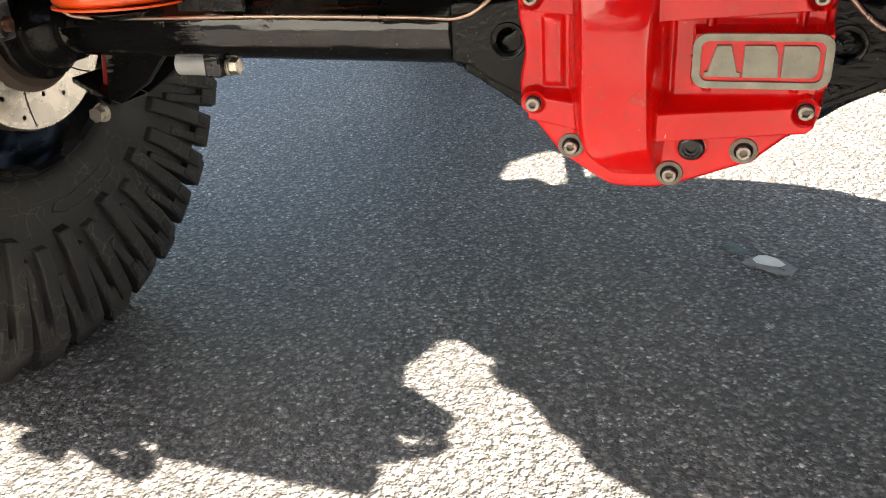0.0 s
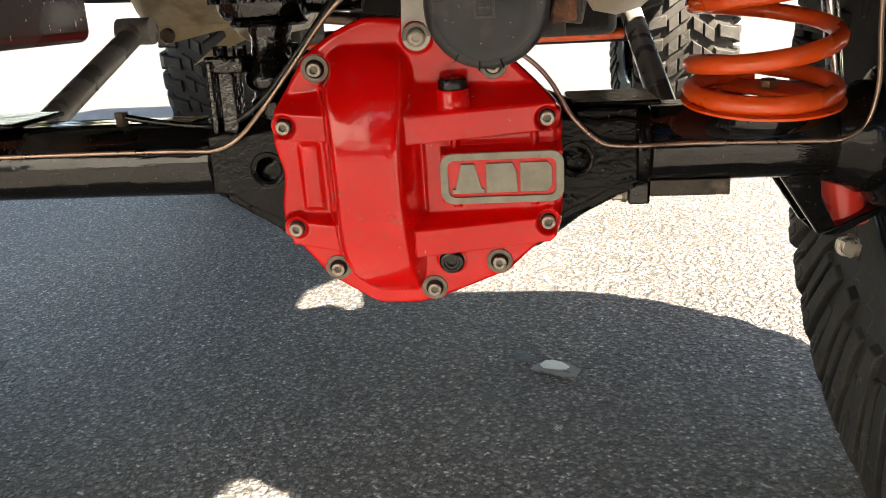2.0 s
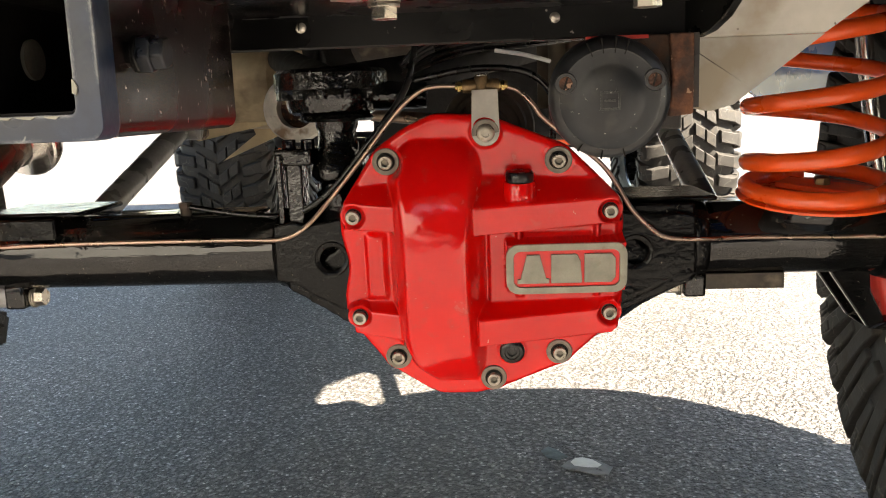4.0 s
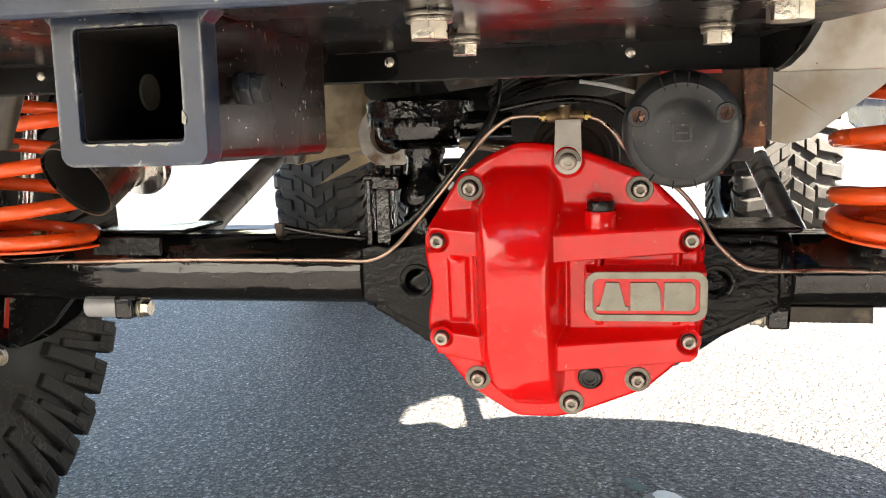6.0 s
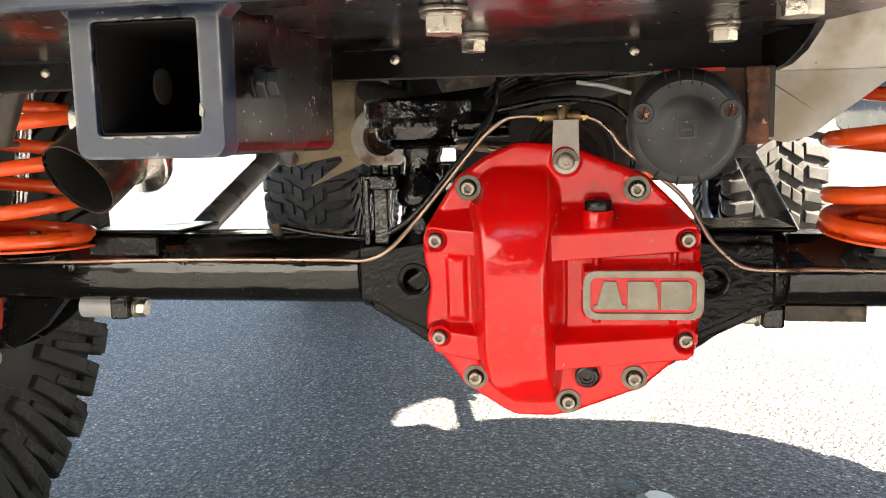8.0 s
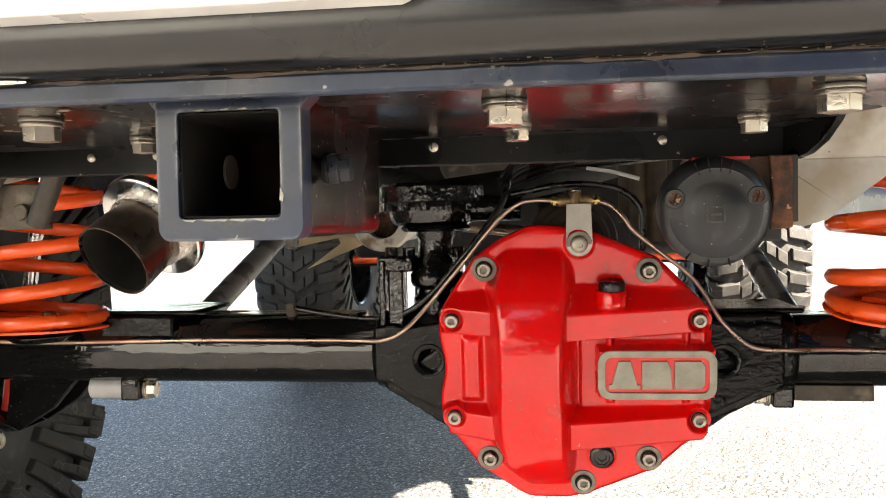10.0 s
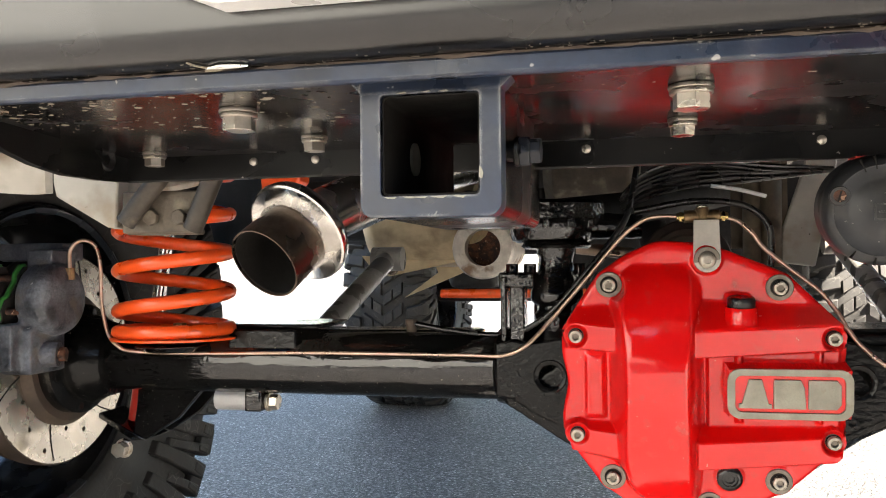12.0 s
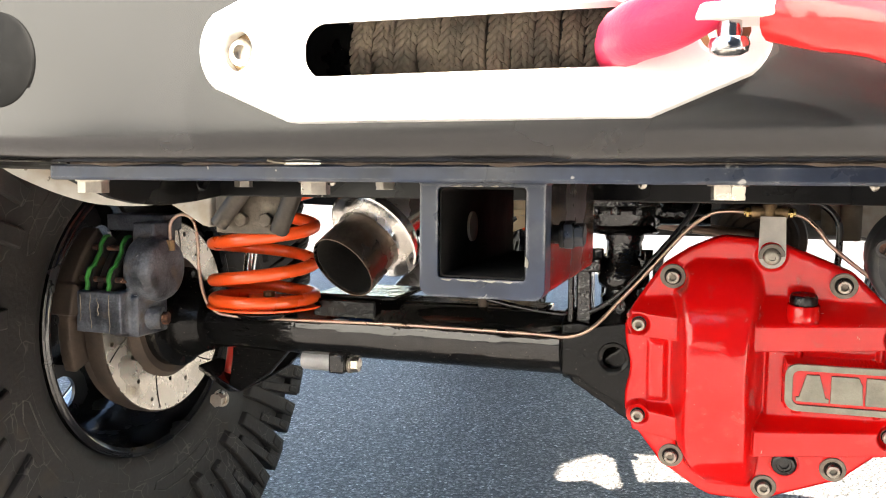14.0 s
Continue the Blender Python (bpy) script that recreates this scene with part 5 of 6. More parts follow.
        part("wing", bm, "bumper", bu, "black side wing with a curved edge", 30)
    # Black ring on the wing paints the dark of a bolt hole.
    bm = bmesh.new()
    m, _ = axis_frame((-0.4655, 0.4810, 0.6590), (-0.404, 0.4705, 0.6590))
    lathe(bm, [(0.0030, 0), (0.0085, 0), (0.0088, 0.001), (0.0070, 0.0022), (0.0034, 0.0008)], m, 24, True)
    part("wing_hole", bm, "hose", bu, "bolt hole with its shade painted black")
    bm = bmesh.new()
    box(bm, -0.434, 0.164, 0.2885, 0.2945, 0.6605, 0.6695)
    part("front_edge", bm, "slate", bu, "slate-grey painted front edge of the plate", 30, 0.0015)
    rng = random.Random(11)
    for nm, count, lab in (("paint_chip_rest", 110, "tan dirt and chips along the fold"), ("spatter_rest", 420, "dried pale mud spatter")):
        bm = bmesh.new()
        for k in range(count):
            if nm == "paint_chip_rest":
                x, y, z = rng.uniform(-0.43, 0.15), 0.2885 - abs(rng.gauss(0, 0.006)), 0.6697
                w, h = 0.0003 + 0.0013 * rng.random() ** 3, rng.uniform(0.0002, 0.0004)
            else:
                x = -0.44 + (0.26 if k % 9 else 0.50) * rng.random() ** 1.4
                y = 0.300 + 0.16 * rng.random() ** 2.0
                z = 0.6639
                if y > 0.44 + (x + 0.2) * 0.2:
                    continue
                w = (0.0005 + 0.0026 * rng.random() ** 4) * (1.0 if x < -0.2 else 0.55)
                h = w * rng.uniform(0.5, 0.9)
            n = 7
            ph = rng.uniform(0, 6)
            outline(bm, [(x + w * math.cos(ph + 6.283 * i / n) * rng.uniform(0.7, 1.1), y + h * math.sin(ph + 6.283 * i / n) * rng.uniform(0.7, 1.1)) for i in range(n)], z - 0.00012, z + 0.0003)
        tagged(part(nm, bm, "dirty" if nm == "paint_chip_rest" else "crust", bu, lab, 0), kind="stuff")
    # underside of the upswept end
    bm = bmesh.new()
    rows = [(-0.452, 0.300, 0.345, 0.6708, 0.6700), (-0.475, 0.295, 0.392, 0.6710, 0.6680), (-0.50, 0.290, 0.432, 0.6715, 0.6668), (-0.56, 0.285, 0.436, 0.6745, 0.6668), (-0.62, 0.290, 0.440, 0.685, 0.6675), (-0.68, 0.302, 0.450, 0.70, 0.674), (-0.76, 0.315, 0.470, 0.728, 0.690)]
    sk = [[bm.verts.new(p) for p in ((x, y0, z), (x, y1, e), (x, y1, e + 0.004), (x, y0, z + 0.004))] for x, y0, y1, z, e in rows]
    for p, q in zip(sk, sk[1:]):
        for i in range(4):
            bm.faces.new((p[i], p[(i + 1) % 4], q[(i + 1) % 4], q[i]))
    bm.faces.new(sk[0])
    bm.faces.new(sk[-1][::-1])
    part("end_underside", bm, "bumper", bu, "dull black underside of the bumper end", 30)
    for (x, y), r in (((-0.428, 0.317), 0.0090), ((-0.296, 0.352), 0.0090), ((-0.063, 0.351), 0.0090), ((0.082, 0.343), 0.0090),
                      ((-0.433, 0.492), 0.0072), ((-0.2915, 0.449), 0.0072), ((-0.062, 0.446), 0.0072), ((0.068, 0.441), 0.0072)):
        hex_bolt(bu, (x, y, 0.6640), (0, 0, -1), r, r * 0.8)
    for x in (-0.367, -0.318, -0.262, -0.1215, 0.028):
        bm = bmesh.new()
        m, _ = axis_frame((x, 0.5185, 0.658), (x, 0.5, 0.658))
        lathe(bm, [(0, 0), (0.0032, 0), (0.0030, 0.0014), (0.0018, 0.0024), (0, 0.0026)], m, 14)
        part("rivet", bm, "zinc", bu)
    # weld bead along the lip
    rng = random.Random(7)
    bm = bmesh.new()
    pts = [(-0.42 + 0.58 * k / 90, 0.2905 + rng.uniform(-.0008, .0008), 0.6697 + rng.uniform(-.0006, .0006)) for k in range(91)]
    sweep(bm, pts, 0.0014, 6, [rng.uniform(0.0009, 0.0019) for _ in pts])
    part("weld_bead", bm, "dim", bu, "rough weld along the lip")
    lf = thing("leaf_scrap", "small dry cream leaf scrap stuck to the bumper's lower edge", "leaf")
    bm = bmesh.new()
    outline(bm, [(-0.2790, 0.2838), (-0.2750, 0.2822), (-0.2705, 0.2802), (-0.2650, 0.2806), (-0.2575, 0.2835), (-0.2650, 0.2850), (-0.2715, 0.2848)], 0.6692, 0.6703)
    part("blade", bm, "leaf", lf, "", 30, 0.0003)
    bm = bmesh.new()
    outline(bm, [(-0.2805, 0.2868), (-0.2760, 0.2846), (-0.2700, 0.2845), (-0.2735, 0.2866)], 0.6688, 0.6697)
    sweep(bm, [(-0.2770, 0.2840, 0.6698), (-0.2815, 0.2800, 0.6702), (-0.2845, 0.2770, 0.6712)], 0.0005, 5)
    part("torn_edge", bm, "crust", lf, "torn tan edge and stalk", 30)
    # black disc on the face that paints in a blurred dark reflection
    bm = bmesh.new()
    m, _ = axis_frame((-0.447, 0.2672, 0.726), (-0.447, 0.2, 0.726))
    lathe(bm, [(0, 0.0022), (0.0245, 0.0022), (0.0260, 0.0014), (0.0262, 0.0)], m, 40)
    part("dark_reflection_disc", bm, "pitch", bu, "black disc painted for a dark reflection")
    return bu


def fairlead():
    fl = thing("rope_fairlead", "pale machined aluminium winch rope fairlead", "fairlead")
    X = Matrix(((1, 0, 0, 0), (0, 0, -1, 0), (0, 1, 0, 0), (0, 0, 0, 1)))
    cx = -0.1765
    left = [(-0.287 - 0.0190 * math.cos(radians(t)), 0.7225 + 0.0215 * math.sin(radians(t))) for t in range(-55, 56, 11)]
    pts = left + [(-0.2585, 0.7560), (-0.0945, 0.7560)] + [(2 * cx - x, z) for x, z in left[::-1]] + [(-0.0945, 0.6884), (-0.2585, 0.6884)]
    slot = rounded(-0.2560, -0.0985, 0.7089, 0.7350, 0.0115, 8)
    bm = bmesh.new()
    holed_plate(bm, [pts, slot] + [ring_pts(x, 0.7225, 0.0100, 28) for x in (-0.287, 2 * cx + 0.287)], -0.2668, -0.2510, X)
    part("fairlead_plate", bm, "alloy", fl, "", 30, 0.0016, 3)
    for x in (-0.287, 2 * cx + 0.287):
        # Brass-coloured disc paints the yellowish shading deep in the hole.
        bm = bmesh.new()
        m, _ = axis_frame((x, 0.2505, 0.7225), (x, 0.2, 0.7225))
        lathe(bm, [(0.0, -0.0160), (0.0099, -0.0160), (0.0099, -0.0150), (0.0, -0.0150)], m, 28)
        part("counterbore", bm, "brass", fl, "brass disc painted for the hole's yellowish shading")
        bm = bmesh.new()
        lathe(bm, [(0, -0.0150), (0.0066, -0.0150), (0.0066, -0.0075), (0.0058, -0.0066), (0.0036, -0.0066), (0.0036, -0.0105), (0, -0.0105)], m, 24)
        part("socket_bolt", bm, "zinc", fl)
    # the rope's drum behind the slot
    rp = thing("winch_rope", "weathered brown-grey synthetic rope wound on its drum", "rope")
    rng = random.Random(2)
    for k in range(14):
        xc = -0.2455 + 0.0122 * k
        dr = rng.uniform(-0.0016, 0.0010)
        slant = rng.uniform(0.03, 0.16)
        bm = bmesh.new()
        ringm = Matrix(((0, 0, 1, xc), (0, 1, 0, 0.335), (-1, 0, 0, 0.733), (0, 0, 0, 1)))
        lathe(bm, [(0.026, -0.0056), (0.0292 + dr, -0.0052), (0.0308 + dr, -0.0026), (0.0312 + dr, 0), (0.0308 + dr, 0.0026), (0.0292 + dr, 0.0052), (0.026, 0.0056)], ringm, 40, True)
        # braided strands that lie over one another
        for i in range(46):
            a = 2 * math.pi * i / 46
            if math.cos(a) > 0.35:
                continue
            for sd in (-1.5, -0.5, 0.5, 1.5):
                off = 0.5 * (abs(sd) < 1)
                rr = 0.0322 + dr - 0.0007 * abs(sd)
                c = Vector((xc + sd * 0.0027 + rng.uniform(-.0004, .0004), 0.335 + rr * math.cos(a + off * 0.137), 0.733 + rr * math.sin(a + off * 0.137)))
                m = Matrix.Translation(c) @ Matrix.Rotation(a, 4, 'X') @ Matrix.Rotation((1 if sd > 0 else -1) * (0.50 + rng.uniform(-.1, .1)), 4, 'Y') @ Matrix.Diagonal((0.0017, 0.0013, 0.0038, 1))
                bmesh.ops.create_icosphere(bm, subdivisions=1, radius=1, matrix=m)
            # loose fibres
            if rng.random() < 0.55:
                p = Vector((xc + rng.uniform(-.005, .005), 0.335 + 0.0330 * math.cos(a), 0.733 + 0.0330 * math.sin(a)))
                q = p + Vector((rng.uniform(-.003, .003), 0.0022 * math.cos(a), 0.0022 * math.sin(a) - rng.uniform(0.001, 0.005)))
                sweep(bm, [p, (p + q) / 2 + Vector((rng.uniform(-.0006, .0006), -0.0005, 0)), q], 0.00022, 4)
        for v in bm.verts:
            v.co.x += (v.co.z - 0.722) * slant
        part("rope_turn", bm, "rope", rp)
    bm = bmesh.new()
    rod(bm, (-0.29, 0.335, 0.733), (-0.07, 0.335, 0.733), 0.0265, n=32)
    part("drum_core", bm, "bumper", rp, "black drum core")
    # strap loop and red shackle that hang at the end of the slot
    st = thing("soft_strap_loop", "pink-red woven strap loop coming out of the fairlead", "strap")
    bm = bmesh.new()
    sweep(bm, curve_points([(-0.112, 0.300, 0.722), (-0.106, 0.262, 0.7205), (-0.100, 0.240, 0.720), (-0.085, 0.228, 0.7225), (-0.066, 0.222, 0.732)], 6), 0.0118, 16)
    part("loop", bm, "pink", st)
    bm = bmesh.new()
    sweep(bm, curve_points([(-0.107, 0.290, 0.7265), (-0.098, 0.258, 0.7275), (-0.090, 0.238, 0.730), (-0.078, 0.226, 0.736), (-0.060, 0.218, 0.744)], 6), 0.0095, 14)
    part("strap_fold", bm, "pink", st, "second fold of the strap")
    # Strap end out of view, added to cast shade on the ground.
    bm = bmesh.new()
    sweep(bm, curve_points([(-0.064, 0.219, 0.744), (-0.052, 0.192, 0.772), (-0.050, 0.165, 0.795), (-0.022, 0.150, 0.806), (0.018, 0.146, 0.802)], 6), 0.0135, 14)
    part("strap_shade_tail", bm, "pink", st, "unseen strap end added for its shadow")
    bm = bmesh.new()
    sweep(bm, curve_points([(-0.1085, 0.2545, 0.7315), (-0.098, 0.236, 0.7335), (-0.086, 0.222, 0.7385)], 6), 0.0012, 6)
    part("stitching", bm, "hook", st, "dark red seam")
    sh = thing("tow_shackle", "bright red painted steel shackle with a plated pin", "shackle")
    bm = bmesh.new()
    pts = curve_points([(-0.047, 0.225, 0.7235), (-0.034, 0.217, 0.7190), (-0.015, 0.212, 0.7145), (0.006, 0.210, 0.7040), (0.026, 0.212, 0.6925), (0.046, 0.216, 0.7050), (0.050, 0.216, 0.730), (0.03, 0.214, 0.750), (-0.02, 0.214, 0.760), (-0.060, 0.222, 0.752)], 6)
    sweep(bm, pts, 0.0125, 20, [0.0122 + 0.004 * math.exp(-((i - 24) / 5) ** 2) for i in range(len(pts))])
    part("bow", bm, "hook", sh, "red painted bow")
    bm = bmesh.new()
    lathe(bm, [(0, 0.7070), (0.0040, 0.7072), (0.0066, 0.7085), (0.0072, 0.7110), (0.0066, 0.7132), (0.0042, 0.7138), (0.0042, 0.7640), (0, 0.7640)], Matrix.Translation((-0.0640, 0.221, 0)), 28)
    pin = part("pin", bm, "steel", sh, "bright plated pin", 40)
    bm = bmesh.new()
    outline(bm, rounded(-0.0765, -0.0450, 0.2120, 0.2360, 0.006), 0.7192, 0.7250)
    part("pin_plate", bm, "alloy", pin, "bright plated head plate", 30, 0.0010)


# ---- exhaust ----
def exhaust():
    ex = thing("exhaust_tailpipe", "burnt steel exhaust tailpipe with a polished flange", "exhaust pipe")
    T, Fp = Vector((-0.3855, 0.5750, 0.5815)), Vector((-0.3715, 0.6135, 0.6085))
    m, d = axis_frame(T, Fp)
    bm = bmesh.new()
    lathe(bm, [(0.0310, 0.0), (0.0322, 0.0), (0.0322, 0.008), (0.0314, d - 0.014), (0.0310, d), (0.0296, d), (0.0310, 0.002)], m, 48, True)
    part("tip", bm, "darksteel", ex, "burnt dark steel tip")
    bm = bmesh.new()
    lathe(bm, [(0.0, d), (0.0295, d), (0.0308, 0.0025), (0.0300, 0.0025), (0.0290, d - 0.002), (0, d - 0.002)], m, 40)
    part("soot_lining", bm, "matt_black", ex, "sooty black inside")
    bm = bmesh.new()
    lathe(bm, [(0.0305, d - 0.010), (0.0335, d - 0.010), (0.0345, d - 0.002), (0.0365, d + 0.002), (0.0420, d - 0.001), (0.0455, d - 0.003), (0.0472, d - 0.002), (0.0476, d + 0.002), (0.0462, d + 0.007), (0.0380, d + 0.012), (0.0290, d + 0.013)], m, 56, True)
    part("flange_ring", bm, "steel", ex, "polished stainless flange")
    bm = bmesh.new()
    sweep(bm, curve_points([Fp, Fp + Vector((0.018, 0.05, 0.022)), (-0.318, 0.76, 0.662), (-0.285, 0.92, 0.70), (-0.27, 1.2, 0.73)], 8), 0.026, 24)
    part("pipe", bm, "steel", ex, "shiny bent pipe")
    mf = thing("muffler", "tan dusty oval muffler hung below the floor", "muffler")
    bm = bmesh.new()
    loft(bm, [(-0.665, 1.72, 0.675, 0.02, 0.02), (-0.66, 1.72, 0.675, 0.06, 0.05), (-0.645, 1.72, 0.675, 0.10, 0.082), (-0.615, 1.72, 0.675, 0.125, 0.10), (-0.44, 1.72, 0.675, 0.125, 0.10), (-0.415, 1.72, 0.675, 0.10, 0.085), (-0.41, 1.72, 0.675, 0.02, 0.02)], 40)
    part("shell", bm, "muffler", mf, "tan dusty shell")
    bm = bmesh.new()
    outline(bm, [(-0.66, 0.60), (-0.43, 0.590), (-0.52, 0.572), (-0.60, 0.556), (-0.64, 0.575)], -1.66, -1.655, Matrix(((1, 0, 0, 0), (0, 0, -1, 0), (0, 1, 0, 0), (0, 0, 0, 1))))
    part("hanger_plate", bm, "muffler", mf)
    bm = bmesh.new()
    outline(bm, [(-0.604, 0.506), (-0.465, 0.5625), (-0.450, 0.61), (-0.545, 0.61), (-0.526, 0.562)], -1.803, -1.798, Matrix(((1, 0, 0, 0), (0, 0, -1, 0), (0, 1, 0, 0), (0, 0, 0, 1))))
    part("pointed_tab", bm, "muffler", mf, "pointed tan tab below the shell", 30)
    hex_bolt(mf, (-0.592, 1.655, 0.573), (0, -1, 0), 0.012, 0.010, "darksteel")
    bm = bmesh.new()
    m, _ = axis_frame((-0.385, 1.58, 0.612), (-0.385, 2.0, 0.612))
    lathe(bm, [(0.036, 0.0), (0.058, 0.0), (0.062, 0.006), (0.062, 0.016), (0.050, 0.03), (0.046, 0.30), (0.036, 0.30)], m, 44, True)
    part("outlet_ring", bm, "chalk", mf, "pale dusty outlet ring")
    bm = bmesh.new()
    lathe(bm, [(0, 0.035), (0.0365, 0.035), (0.0365, 0.04), (0, 0.04)], m, 40)
    part("outlet_end", bm, "rust", mf, "brown rusty pipe inside the ring")
    bm = bmesh.new()
    rod(bm, (-0.42, 1.62, 0.66), (-0.36, 1.72, 0.65), 0.04)
    part("outlet_neck", bm, "muffler", mf)


# ---- links and joint ----
def links():
    for p, q, label in (((-0.530, 0.975, 0.452), (-0.4965, 1.3025, 0.590), "grey painted tubular trailing link on the axle bracket"),
                        ((0.248, 1.00, 0.453), (0.251, 1.50, 0.612), "grey painted tubular trailing link with a sunlit upper end")):
        lk = thing("trailing_link", label, "suspension link", "trailing links")
        bm = bmesh.new()
        rod(bm, p, q, 0.0165, n=28)
        part("rod", bm, "rod", lk)
        for e, r, m_eye in ((p, 0.026, "cast"), (q, 0.020, "rod")):
            bm = bmesh.new()
            rod(bm, Vector(e) - Vector((0.026, 0, 0)), Vector(e) + Vector((0.026, 0, 0)), r, n=28)
            part("bush_eye", bm, m_eye, lk)
    jt = thing("axle_ball_joint", "glossy black ball joint and bracket on top of the axle", "ball joint")
    for x, w, y in ((-0.2335, 0.0035, 0.866), (-0.2195, 0.0085, 0.872)):
        bm = bmesh.new()
        box(bm, x - w, x + w, y, 0.902, 0.482, 0.566)
        part("bracket_post", bm, "wet", jt, "glossy black post", 30, 0.002)
    bm = bmesh.new()
    box(bm, -0.240, -0.200, 0.870, 0.94, 0.553, 0.5705)
    part("bracket_cap", bm, "wet", jt, "", 30, 0.003)
    for x in (-0.156, -0.138):
        bm = bmesh.new()
        box(bm, x - 0.006, x + 0.006, 0.890, 0.93, 0.50, 0.572)
        part("bracket_post", bm, "wet", jt, "glossy black post", 30, 0.002)
    bm = bmesh.new()
    box(bm, -0.2055, -0.1605, 0.912, 0.94, 0.485, 0.560)
    part("bracket_web", bm, "wet", jt, "pitted black web", 30, 0.004)
    C = Matrix.Translation((-0.178, 0.905, 0))
    bm = bmesh.new()
    lathe(bm, [(0, 0.485), (0.021, 0.485), (0.0255, 0.492), (0.0265, 0.522), (0.0225, 0.527), (0.0225, 0.532), (0.0280, 0.536), (0.0300, 0.541), (0.0300, 0.549), (0.0265, 0.554),
               (0.0250, 0.566), (0.0215, 0.571), (0.0200, 0.586), (0.0225, 0.592), (0.0225, 0.600), (0, 0.60)], C, 40)
    part("joint_neck", bm, "wet", jt, "stepped black neck")
    for x in (-0.226, -0.206, -0.150):
        hex_bolt(jt, (x, 0.885, 0.568), (0, 0, 1), 0.0075, 0.012, "wet", False)
    bm = bmesh.new()
    lathe(bm, [(0, 0.597), (0.036, 0.597), (0.040, 0.600), (0.037, 0.604), (0.018, 0.606), (0, 0.606)], C, 40)
    part("joint_collar", bm, "wet", jt)
    bm = bmesh.new()
    lathe(bm, [(0, 0.604), (0.040, 0.604), (0.046, 0.607), (0.0485, 0.613), (0.0500, 0.624), (0.0560, 0.627), (0.0605, 0.630), (0.0605, 0.647), (0.0570, 0.651), (0, 0.651)], Matrix.Translation((-0.184, 0.918, 0)), 48)
    rod(bm, (-0.16, 0.918, 0.624), (-0.082, 0.918, 0.621), 0.0165, 0.0135, n=24)
    head = part("joint_head", bm, "wet", jt, "rounded black joint head")
    for k in range(7):
        a = radians(186 + k * 28)
        c = Vector((-0.184 + 0.0535 * math.cos(a), 0.918 + 0.0535 * math.sin(a), 0.632))
        bm = bmesh.new()
        prism(bm, 6, 0.0062, 0.011, Matrix.Translation(c - Vector((0, 0, 0.012))), 0.3 * k)
        part("head_screw", bm, "wet", head, "", 30, 0.0008)
    bm = bmesh.new()
    rod(bm, (-0.19, 0.93, 0.632), (-0.46, 1.75, 0.72), 0.024)
    rod(bm, (-0.18, 0.93, 0.632), (0.10, 1.75, 0.72), 0.024)
    part("upper_arm", bm, "matt_black", jt, "black A-shaped upper arms")
    # breather hose
    hs = thing("breather_hose", "black rubber breather hose rising from the axle tube", "hose")
    bm = bmesh.new()
    sweep(bm, curve_points([(-0.345, 0.905, 0.510), (-0.305, 0.90, 0.5035), (-0.255, 0.893, 0.499), (-0.215, 0.876, 0.505), (-0.180, 0.868, 0.528), (-0.145, 0.864, 0.567), (-0.112, 0.866, 0.608), (-0.098, 0.872, 0.632), (-0.092, 0.885, 0.66), (-0.085, 0.90, 0.70)], 6), 0.0034, 10)
    part("tube", bm, "hose", hs)
    bm = bmesh.new()
    rod(bm, (-0.350, 0.906, 0.498), (-0.350, 0.906, 0.511), 0.0062)
    prism(bm, 6, 0.0078, 0.006, Matrix.Translation((-0.350, 0.906, 0.509)))
    part("breather_fitting", bm, "dim", hs, "dull steel fitting", 30)


